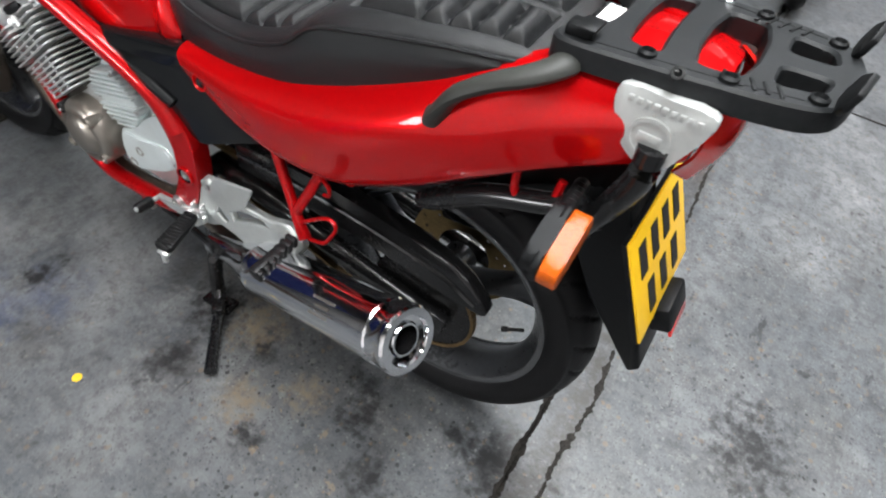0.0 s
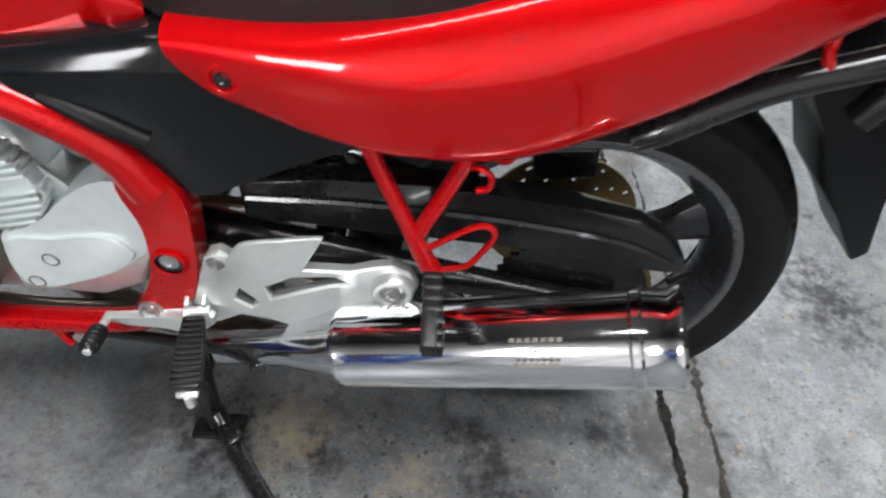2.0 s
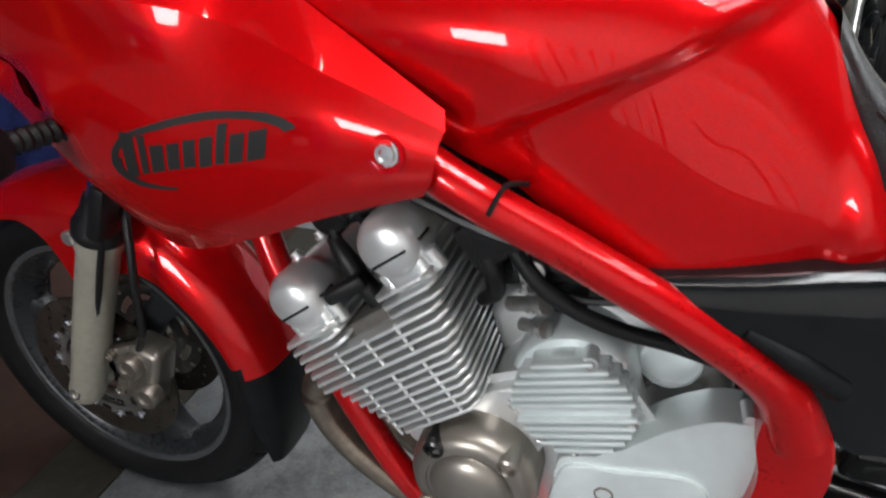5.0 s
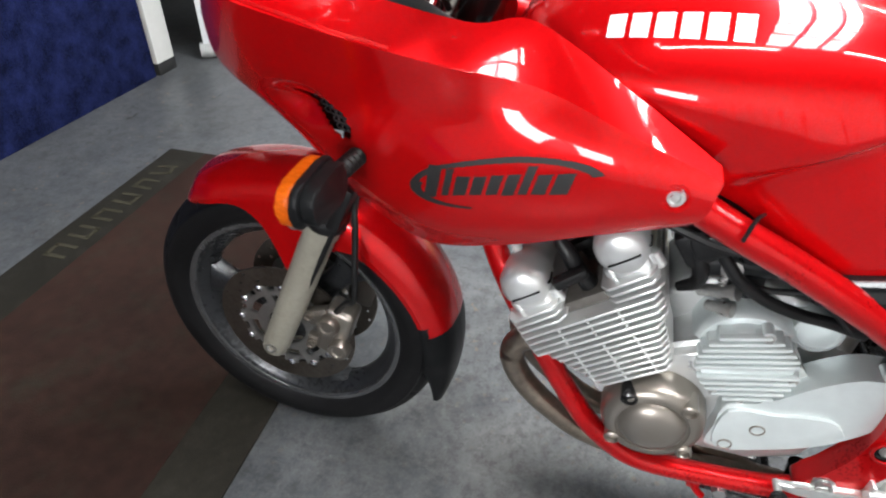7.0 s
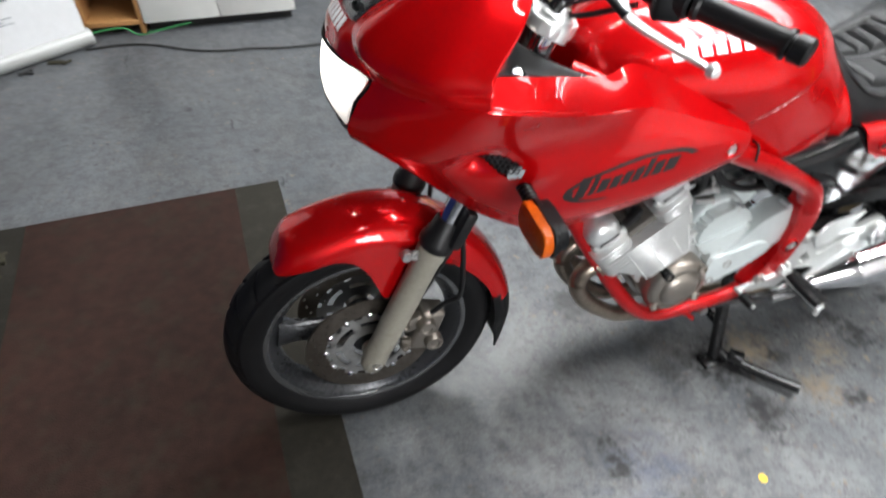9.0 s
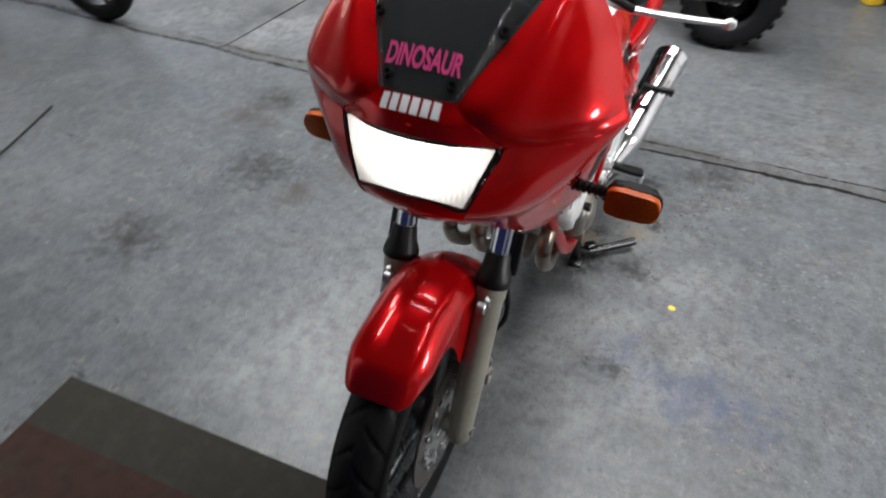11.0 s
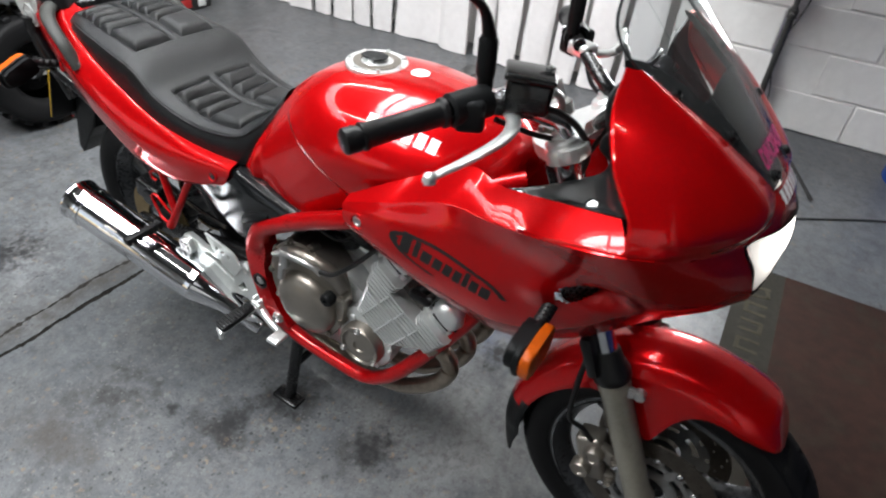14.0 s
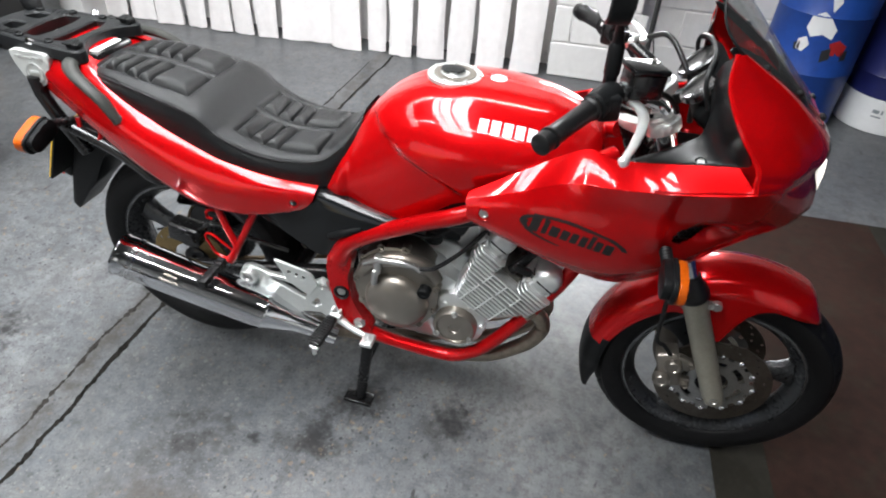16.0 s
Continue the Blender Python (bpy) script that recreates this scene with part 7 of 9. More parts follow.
tube(bm, [(0.030, .118, .700), (0.024, .128, .672), (0.010, .124, .650), (0.000, .116, .640)], 0.006, 8, 6)
box(bm, (0.070, .122, .690), (0.040, 0.030, 0.050), 0.007, (0, 35, 0), 2)
box(bm, (-0.150, .110, .612), (0.030, 0.020, 0.026), 0.005, (0, 20, 0), 2)
pieces("hose", bm, RUBBER, engine, "black hoses and connectors")
bm = B()
for a_, b_, r_ in (((0.045, .100, .606), (0.004, .124, .630), 0.0085), ((0.030, .104, .586), (0.002, .122, .598), 0.0075), ((0.020, .080, .660), (0.020, .126, .664), 0.010)):
    rod(bm, a_, b_, r_, 14)
    d_ = (Vector(b_) - Vector(a_)).normalized()
    lathe(bm, [(r_ + 0.003, -0.004), (r_ + 0.003, 0.004), (r_ * 0.6, 0.005), (0, 0.005)], Vector(b_) - d_ * 0.003, d_, 14)
    lathe(bm, [(r_ + 0.002, -0.003), (r_ + 0.002, 0.003)], (Vector(a_) * 0.4 + Vector(b_) * 0.6), d_, 14)
pieces("pipe_stub", bm, STEEL, engine, "silver pipe stubs of the carburettors")
bm = B()
tube(bm, [(0.026 + 0.0045 * math.cos(t * 1.0), .126 + 0.0045 * math.sin(t * 1.0), .640 + 0.0008 * t) for t in np.linspace(0, 40, 110)], 0.0011, 5, 1)
part("return_spring", bm, STEEL, engine, "small coil spring on the carburettor linkage")
bm = B()
rod(bm, (0.245, 0.115, 0.685), (0.245, 0.075, 0.685), 0.024, 20)
part("horn", bm, BLACK_METAL, bike, "small black horn")

# ---- exhaust ----
for y in (0.122, 0.046, -0.046, -0.122):
    bm = B()
    g = 1 if y > 0 else -1
    tube(bm, [(0.246, y, .480), (0.274, y, .460), (0.281, y, .424), (0.257, y, .374), (0.207, y, .325), (0.140, y * 0.95, .278), (0.02, y * 0.9, .250), (-0.14, g * 0.09, .238), (-0.25, g * 0.115, .255), (-0.34, g * 0.155, .288)], [0.0195, 0.0195, 0.0195, 0.0195, 0.019, 0.019, 0.019, 0.021, 0.023, 0.026], 14, 8)
    lathe(bm, [(0.030, 0), (0.030, 0.008), (0.022, 0.012)], (0.244, y, .482), (0.79, 0, -0.61), 16)
    part("exhaust_pipe", bm, EXHAUST, bike, "heat-stained steel exhaust pipe")
for s in (1, -1):
    A_, B_ = Vector((-0.340, s * 0.173, 0.302)), Vector((-0.810, s * 0.249, 0.499))
    L = (B_ - A_).length
    pr = [(0.0, -0.085), (0.0235, -0.085), (0.0255, -0.010), (0.027, 0.0), (0.030, 0.03), (0.044, 0.085), (0.052, 0.110), (0.0535, 0.113), (0.0535, 0.120), (0.0525, 0.123), (0.0545, 0.145), (0.0545, L - 0.055), (0.057, L - 0.052), (0.057, L - 0.044), (0.0545, L - 0.041), (0.0545, L - 0.016), (0.0575, L - 0.012), (0.0575, L - 0.004), (0.054, L), (0.042, L), (0.039, L - 0.008), (0.030, L - 0.010), (0.027, L - 0.006), (0.024, L - 0.006), (0.024, L - 0.08), (0, L - 0.08)]
    bm = lathe(B(), pr, A_, B_ - A_, 56)
    muf = part("silencer", bm, CHROME, bike, "polished chrome silencer with a round end cap")
    bm = lathe(B(), [(0.0236, L - 0.0075), (0.0236, L - 0.079), (0, L - 0.079)], A_, B_ - A_, 24)
    part("outlet", bm, BLACK_METAL, muf, "sooty outlet pipe")
    ax = (B_ - A_).normalized()
    bm = B()
    m = A_ + ax * (L - 0.15)
    side_v = Vector((0, s, 0)) - ax * ax.y * s
    side_v.normalize()
    upv = side_v.cross(ax) * (1 if s > 0 else -1)
    nn = (side_v * 0.55 + upv * 0.83).normalized()
    tt = nn.cross(ax)
    for r, (w, off) in enumerate(((0.060, 0.0), (0.034, -0.012), (0.050, -0.026))):
        c = m + nn * 0.0551 + tt * off * (1 if s > 0 else -1)
        for k in range(7):
            box(bm, c + ax * ((k - 3) * w / 7), (w / 7 * 0.7, 0.005, 0.0006), 0, tuple(math.degrees(e) for e in Matrix((ax, tt, nn)).transposed().to_euler()))
    part("stamped_mark", bm, ALLOY_DULL, muf, "small stamped lettering as plain bars")
    # rubber footrest of the passenger, folded out, and its hanger
    ribs = B()
    for k in range(7):
        box(ribs, (-0.538 - 0.0008 * k, s * (0.205 + 0.014 * k), 0.503 - 0.0008 * k), (0.022, 0.0105, 0.021), 0.003)
    bm = B()
    box(bm, (-0.538, s * 0.247, 0.503), (0.017, 0.098, 0.015), 0.003)
    pp = part("passenger_peg", bm, RUBBER, bike, "black rubber passenger footrest")
    pieces("rib", ribs, RUBBER, pp)
    bm = B()
    hang = [(-0.268, .446), (-0.276, .464), (-0.290, .470), (-0.304, .460), (-0.330, .446), (-0.382, .450), (-0.442, .453), (-0.468, .464), (-0.490, .470), (-0.512, .460), (-0.524, .436), (-0.516, .412), (-0.488, .398), (-0.455, .394), (-0.420, .368), (-0.396, .348), (-0.372, .332), (-0.338, .344), (-0.300, .350), (-0.272, .332), (-0.236, .320), (-0.230, .346), (-0.246, .388), (-0.258, .425)]
    slot = [(-0.342, .388), (-0.372, .404), (-0.415, .424), (-0.440, .432), (-0.425, .440), (-0.370, .432), (-0.336, .410)]
    notch = [(-0.296, .382), (-0.316, .368), (-0.326, .378), (-0.304, .404)]
    cast_plate(bm, hang, [slot, notch], s * 0.148, s * 0.162, s * 0.0028)
    bm.transform(SIDE)
    lathe(bm, [(0.025, -0.012), (0.025, 0.012), (0.0225, 0.016), (0.0165, 0.016), (0.0150, 0.010), (0, 0.010)], (-0.494, s * 0.160, 0.436), (0, s, 0), 28)
    lathe(bm, [(0.0145, -0.008), (0.0145, 0.003), (0.0115, 0.004), (0.0105, 0.002), (0, 0.002)], (-0.284, s * 0.161, 0.450), (0, s, 0), 22)
    hanger = part("footrest_hanger", bm, SATIN_ALLOY, bike, "cast alloy footrest hanger")
    bm = B()
    guard_ = round_outline([(-0.299, .450), (-0.303, .468), (-0.312, .484), (-0.326, .494), (-0.368, .504), (-0.408, .513), (-0.411, .507), (-0.398, .480), (-0.384, .452), (-0.360, .432), (-0.334, .416), (-0.322, .416)], 2)
    punched = [[(-0.336 - 0.019 * k + 0.0052 * math.cos(a), .470 + 0.005 * k + 0.0052 * math.sin(a)) for a in np.linspace(0, 2 * math.pi, 15)[:-1]] for k in range(3)] if s < 0 else []
    cast_plate(bm, guard_, punched, s * 0.1635, s * 0.1685, s * 0.0016)
    bm.transform(SIDE)
    heel = part("heel_plate", bm, SATIN_ALLOY, hanger, "satin alloy heel plate" if s > 0 else "satin alloy heel plate with three round holes", 20)
    bm = B()
    hexbolt(bm, (-0.284, s * 0.163, 0.450), (0, s, 0), 0.008, 0.004)
    hexbolt(bm, (-0.494, s * 0.172, 0.436), (0, s, 0), 0.011, 0.006)
    pieces("hanger_bolt", bm, STEEL, hanger)
    # rider's footrest: a broad ribbed pad on an alloy bar
    a, b = Vector((-0.250, s * 0.176, 0.372)), Vector((-0.268, s * 0.282, 0.357))
    d = (b - a)
    dn = d.normalized()
    up_ = (Vector((0, 0, 1)) - dn * dn.z).normalized()
    FM = Matrix((dn, up_.cross(dn), up_)).transposed().to_4x4()
    FM.translation = a
    bm = slab(B(), [(0.012, -0.013), (0.050, -0.016), (0.098, -0.0185), (0.107, -0.015), (0.107, 0.015), (0.098, 0.0185), (0.050, 0.016), (0.012, 0.013)], -0.006, 0.008, FM, 0.003, 2)
    peg = part("footrest", bm, RUBBER, bike, "ribbed black rubber footrest")
    ribs = B()
    for k in range(12):
        w = 0.0125 + 0.0046 * k / 11
        slab(ribs, [(0.016 + 0.0075 * k, -w), (0.0205 + 0.0075 * k, -w), (0.0205 + 0.0075 * k, w), (0.016 + 0.0075 * k, w)], 0.0075, 0.0125, FM, 0.0014, 1)
    pieces("rib", ribs, RUBBER, peg)
    bm = slab(B(), [(-0.010, -0.010), (0.020, -0.010), (0.111, -0.013), (0.113, 0.013), (0.020, 0.010), (-0.010, 0.010)], -0.014, -0.0055, FM, 0.003, 2)
    rod(bm, FM @ Vector((0.108, 0, -0.010)), FM @ Vector((0.111, 0, -0.034)), 0.0055, 10)
    rod(bm, FM @ Vector((0.0, -0.016, -0.006)), FM @ Vector((0.0, 0.016, -0.006)), 0.008, 12)
    part("peg_bar", bm, ALLOY, peg, "alloy footrest bar with feeler bolt")
    bm = B()
    for u in (-0.010, 0.010):
        box(bm, FM @ Vector((-0.010, u, -0.002)), (0.020, 0.006, 0.030), 0.002, tuple(math.degrees(e) for e in FM.to_euler()))
    pieces("peg_clevis", bm, ALLOY, peg)
# gear lever and brake pedal
bm = B()
slab(bm, [(-0.272, .362), (-0.256, .366), (-0.226, .354), (-0.150, .343), (-0.128, .343), (-0.128, .331), (-0.160, .329), (-0.205, .333), (-0.228, .318), (-0.240, .316), (-0.246, .330), (-0.270, .345)], 0.166, 0.178, SIDE, 0.004, 2)
rod(bm, (-0.130, .166, .336), (-0.129, .232, .340), 0.0055, 10)
lev = part("gear_lever", bm, SATIN_ALLOY, bike, "alloy gear lever with rubber toe piece")
bm = lathe(B(), [(0, 0), (0.0095, 0), (0.0110, 0.003), (0.0110, 0.034), (0.0095, 0.037), (0, 0.037)], (-0.129, .192, .338), (0.03, 1, 0.06), 16)
for k in range(5):
    lathe(bm, [(0.0108, 0), (0.0122, 0.001), (0.0122, 0.003), (0.0108, 0.004)], (-0.129 + 0.0002 * k, .196 + 0.0065 * k, .338 + 0.0004 * k), (0.03, 1, 0.06), 16)
part("toe_rubber", bm, RUBBER, lev)
bm = tube(B(), [(-0.240, -.172, .352), (-0.205, -.182, .340), (-0.165, -.190, .332), (-0.150, -.196, .334)], [0.012, 0.009, 0.008, 0.008], 10, 5)
ped = part("brake_pedal", bm, ALLOY, bike, "alloy brake pedal with square pad")
bm = B()
box(bm, (-0.148, -0.212, 0.340), (0.032, 0.042, 0.012), 0.003)
for k in range(4):
    box(bm, (-0.158 + 0.007 * k, -0.212, 0.3465), (0.003, 0.038, 0.003), 0.0008)
part("pedal_pad", bm, ALLOY, ped)
bm = B()
tube(bm, [(-0.060, .146, .266), (-0.120, .154, .272), (-0.200, .168, .286), (-0.285, .184, .299)], [0.0095, 0.0085, 0.0080, 0.0080], 12, 5)
tube(bm, [(-0.282, .183, .299), (-0.300, .188, .303), (-0.312, .194, .305), (-0.322, .206, .311)], [0.0095, 0.0125, 0.0115, 0.0060], 10, 5)
tube(bm, [(-0.318, .202, .309), (-0.330, .219, .320)], 0.0055, 10, 3)
rod(bm, (-0.327, .216, .318), (-0.335, .226, .325), 0.0085, 12)
box(bm, (-0.062, .140, .268), (0.045, 0.026, 0.032), 0.005)
part("side_stand", bm, BLACK_METAL, bike, "folded black side stand")
bm = B()
box(bm, (-0.030, 0.146, 0.268), (0.022, 0.018, 0.030), 0.004, (0, 20, 0))
tube(bm, [(-0.030, .150, .262), (-0.042, .156, .250), (-0.050, .158, .244)], 0.006, 8, 3)
part("stand_lug", bm, RED_FRAME, bike, "red stand bracket")
bm = lathe(B(), [(0.0, 0.016), (0.011, 0.016), (0.012, 0.012), (0.012, 0.0), (0, 0)], (-0.070, .150, .268), (0, 1, 0), 6)
part("stand_pivot_bolt", bm, STEEL, bike, "steel pivot bolt of the side stand")
# centre stand
bm = B()
for s in (1, -1):
    tube(bm, [(-0.185, s * .095, .300), (-0.192, s * .112, .200), (-0.200, s * .135, .095), (-0.206, s * .148, .022)], 0.0165, 12, 6)
    box(bm, (-0.212, s * .150, 0.008), (0.085, 0.045, 0.014), 0.004, (0, 4, 0))
rod(bm, (-0.198, -.125, .13), (-0.198, .125, .13), 0.011)
tube(bm, [(-0.206, .140, .050), (-0.235, .172, .030), (-0.290, .240, .028), (-0.352, .312, .032)], [0.015, 0.014, 0.014, 0.015], 10, 6)
box(bm, (-0.245, .182, .048), (0.04, 0.03, 0.02), 0.005, (0, 0, -48))
part("centre_stand", bm, BLACK_METAL, bike, "black steel centre stand, lowered")
# swing arm, chain guard, shock
bm = B()
for s in (1, -1):
    tube(bm, [(-0.245, s * .085, .435), (-0.40, s * .092, .415), (-0.58, s * .095, .385), (-0.755, s * .097, .358)], [0.024, 0.022, 0.020, 0.018], 12, 6, flat=1.15)
    box(bm, (-0.765, s * .097, .357), (0.07, 0.020, 0.045), 0.005, (0, -8, 0))
rod(bm, (-0.40, -.09, .415), (-0.40, .09, .415), 0.022)
rod(bm, (-0.24, -.125, .437), (-0.24, .125, .437), 0.020)
swing = part("swing_arm", bm, BLACK_METAL, bike, "black box-section swing arm")
bm = B()
rod(bm, (RA[0], .105, RA[2]), (RA[0], .128, RA[2]), 0.014, 6)
rod(bm, (RA[0], -.105, RA[2]), (RA[0], -.128, RA[2]), 0.014, 6)
pieces("axle_nut", bm, STEEL, swing)
bm = B()
slab(bm, [(-0.300, .527), (-0.415, .540), (-0.52, .545), (-0.613, .540), (-0.70, .532), (-0.775, .520), (-0.815, .500), (-0.846, .470), (-0.862, .444), (-0.852, .432), (-0.80, .440), (-0.70, .452), (-0.593, .460), (-0.45, .462), (-0.303, .462)], 0.066, 0.099, SIDE, 0.008, 3)
tube(bm, [(-0.31, .099, .500), (-0.45, .100, .508), (-0.62, .100, .503), (-0.76, .100, .485), (-0.835, .099, .455)], 0.005, 6, 5)
aft(part("chain_guard", bm, BLACK_METAL, swing, "glossy black chain guard"), 0.010)
bm = B()
pts = []
for k in range(57):
    a = k / 8 * 2 * math.pi
    f = k / 56
    pts.append((-0.40 + 0.10 * f + 0.034 * math.cos(a) * 0.9, 0.034 * math.sin(a), 0.44 + 0.17 * f + 0.034 * math.cos(a) * -0.4))
tube(bm, pts, 0.006, 8, 2)
part("shock_spring", bm, BLACK_METAL, bike, "rear shock absorber spring")
# rear brake caliper and hose
bm = B()
box(bm, (-0.72, -0.085, 0.475), (0.095, 0.055, 0.06), 0.010, (0, 10, 0), 3)
rod(bm, (-0.70, -0.110, 0.475), (-0.70, -0.125, 0.475), 0.022, 18)
tube(bm, [(-0.67, -.10, .50), (-0.60, -.12, .55), (-0.50, -.115, .52), (-0.40, -.11, .50)], 0.006, 8, 5)
part("rear_caliper", bm, BLACK_METAL, bike, "black rear brake caliper")

# ---- controls ----
for s in (1, -1):
    bm = B()
    a, b, c = Vector((0.402, s * 0.100, 1.040)), Vector((0.325, s * 0.160, 1.074)), Vector((0.222, s * 0.362, 1.054))
    rod(bm, b + (c - b) * -0.15, c, 0.0112, 16)
    tube(bm, [fork_at(0.99, s * 0.096) + Vector((0.0, 0, 0.03)), a, b, b + (c - b) * 0.1], 0.0125, 12, 5)
    bar = part("handlebar", bm, BLACK_METAL if s > 0 else CHROME, bike, "handlebar half")
    d = (c - b).normalized()
    bm = lathe(B(), [(0.0, 0.0), (0.021, 0.0), (0.021, 0.006), (0.0175, 0.010), (0.0168, 0.06), (0.0172, 0.118), (0.0195, 0.121), (0.0195, 0.126), (0.015, 0.127), (0.015, 0.131), (0.018, 0.132), (0.018, 0.150), (0.014, 0.153), (0, 0.153)], b + (c - b) * 0.34, d, 28)
    part("grip", bm, RUBBER, bar, "black rubber handlebar grip")
    bm = B()
    e = b + (c - b) * 0.17
    lathe(bm, [(0.017, -0.032), (0.024, -0.030), (0.024, 0.030), (0.019, 0.034)], e, d, 20)
    box(bm, e + Vector((0.004, 0, -0.008)), (0.042, 0.052, 0.046), 0.008, (0, 0, -s * 28), 3)
    part("switch_pod", bm, BLACK_PLASTIC, bar, "black switch housing")
    bm = B()
    box(bm, e + Vector((-0.022, s * 0.005, 0.008)), (0.008, 0.014, 0.008), 0.002, (0, 0, -s * 28))
    part("switch", bm, PRINT_RED if s < 0 else WHITE_DECAL, bar)
    # lever: perch, blade with a ball end
    bm = B()
    f = Vector((0.352, s * 0.150, 1.060))
    tip = Vector((0.352, s * 0.358, 1.046))
    tube(bm, [f, Vector((0.374, s * 0.182, 1.057)), Vector((0.380, s * 0.225, 1.053)), Vector((0.368, s * 0.295, 1.049)), Vector((0.356, s * 0.340, 1.047)), tip], [0.012, 0.011, 0.0095, 0.008, 0.0065, 0.006], 10, 6, flat=0.6)
    lathe(bm, [(0, -0.010), (0.006, -0.008), (0.0095, 0), (0.006, 0.008), (0, 0.010)], tip, (0.1, 1, 0), 14)
    part("lever", bm, ALLOY, bar, "bare alloy hand lever with ball end")
    bm = B()
    box(bm, Vector((0.340, s * 0.150, 1.066)), (0.050, 0.036, 0.026), 0.008, (0, 0, -s * 25), 3)
    part("lever_perch", bm, ALLOY if s > 0 else BLACK_METAL, bar)
    # mirror
    mz = Vector((0.312, s * 0.160, 1.085))
    bm = B()
    tube(bm, [mz, mz + Vector((0, 0, 0.05)), Vector((0.312, s * 0.163, 1.165)), Vector((0.308, s * 0.185, 1.205)), Vector((0.295, s * 0.245, 1.240)), Vector((0.288, s * 0.285, 1.255))], [0.012, 0.012, 0.010, 0.0065, 0.006, 0.006], 12, 6)
    lathe(bm, [(0.013, 0), (0.014, 0.004), (0.014, 0.050), (0.011, 0.056)], Vector((0.312, s * 0.162, 1.105)), (0, 0, 1), 16)
    mir = part("mirror", bm, BLACK_PLASTIC, bike, "black round-cornered mirror on a curved stem")
    bm = B()
    mm = Matrix.Translation((0.285, s * 0.325, 1.285)) @ Matrix.Rotation(radians(s * -12), 4, 'Z') @ Matrix.Rotation(radians(-90), 4, 'Y')
    ol2 = [(q[0], q[1]) for q in spline([(-0.034, -0.045), (-0.040, 0.0), (-0.034, 0.05), (0.0, 0.064), (0.034, 0.055), (0.042, 0.0), (0.034, -0.05), (0.0, -0.058)], 4, True)]
    slab(bm, ol2, -0.022, 0.010, mm, 0.010, 3)
    part("mirror_shell", bm, BLACK_PLASTIC, mir)
    bm = B()
    slab(bm, [(x * 0.9, y * 0.9) for x, y in ol2], 0.0102, 0.0112, mm, 0)
    part("mirror_glass", bm, CHROME, mir, "mirror glass")
# front brake reservoir, instruments, cables
bm = B()
box(bm, (0.369, -0.135, 1.088), (0.066, 0.056, 0.050), 0.008, (0, 4, 25), 3)
box(bm, (0.360, -0.142, 1.062), (0.050, 0.030, 0.020), 0.006, (0, 4, 25), 2)
res = part("brake_reservoir", bm, BLACK_METAL, bike, "black brake fluid reservoir with screwed lid")
bm = B()
box(bm, (0.369, -0.135, 1.115), (0.072, 0.062, 0.010), 0.004, (0, 4, 25), 3)
lid = part("reservoir_lid", bm, GLOSS_BLACK, res, "glossy worn black lid")
bm = B()
for u in (-1, 1):
    hexbolt(bm, Matrix.Translation((0.369, -0.135, 1.1195)) @ Matrix.Rotation(radians(25), 4, 'Z') @ Vector((0.026 * u, 0.021 * u, 0)), (0, 0, 1), 0.0042, 0.002)
pieces("lid_screw", bm, STEEL, lid)
bm = B()
box(bm, (0.516, 0, 1.040), (0.06, 0.215, 0.085), 0.016, (0, 35, 0), 3)
pod = part("instrument_pod", bm, BLACK_PLASTIC, bike, "black instrument pod")
for y in (0.062, -0.062):
    bm = lathe(B(), [(0.048, 0), (0.048, 0.010), (0.044, 0.013), (0.040, 0.010), (0, 0.010)], (0.490, y, 1.068), (-0.70, 0, 0.71), 32)
    part("dial", bm, BLACK_METAL, pod, "round instrument dial")
bm = B()
tube(bm, [(0.385, .215, 1.056), (0.420, .130, 1.092), (0.455, .065, 1.066), (0.486, .035, 1.010), (0.498, .040, .950)], 0.0060, 10, 8)
tube(bm, [(0.37, -.15, 1.07), (0.412, -.118, 1.064), (0.444, -.090, 1.030), (0.452, -.060, .980), (0.430, -.030, .900)], 0.0055, 8, 7)
tube(bm, [(0.34, -.17, 1.05), (0.38, -.12, 1.02), (0.44, -.08, 1.00), (0.42, -.04, .92)], 0.0045, 8, 7)
tube(bm, [(0.34, .17, 1.05), (0.38, .12, 1.02), (0.44, .08, 1.00), (0.42, .04, .92)], 0.0045, 8, 7)
pieces("control_cable", bm, RUBBER, bike, "black control cables and hoses")
bm = lathe(B(), [(0.024, 0), (0.024, 0.02), (0.020, 0.024), (0, 0.024)], (0.375, 0, 1.005), (-0.42, 0, 0.9), 24)
box(bm, (0.368, 0, 1.045), (0.004, 0.022, 0.035), 0.001, (0, -25, 0))
part("ignition_lock", bm, STEEL, bike, "ignition lock with key")

bm = patch(B(), [[(0.520, y, 1.020) for y in (-.115, -.06, 0, .06, .115)], [(0.512, -.120, 1.065), (0.524, -.06, 1.070), (0.528, 0, 1.072), (0.524, .06, 1.070), (0.512, .120, 1.065)], [(0.503, -.110, 1.098), (0.516, -.06, 1.107), (0.520, 0, 1.110), (0.516, .06, 1.107), (0.503, .110, 1.098)], [(0.480, -.100, 1.108), (0.490, -.06, 1.120), (0.494, 0, 1.123), (0.490, .06, 1.120), (0.480, .100, 1.108)]], 6, 0.004)
hood = part("instrument_hood", bm, BLACK_PLASTIC, bike, "black hood over the instruments")
bm = tube(B(), [(0.496, -.112, 1.045), (0.480, -.112, 1.084), (0.480, -.100, 1.109), (0.490, -.06, 1.121), (0.494, 0, 1.124), (0.490, .06, 1.121), (0.480, .100, 1.109), (0.480, .112, 1.084), (0.496, .112, 1.045)], 0.0045, 8, 5)
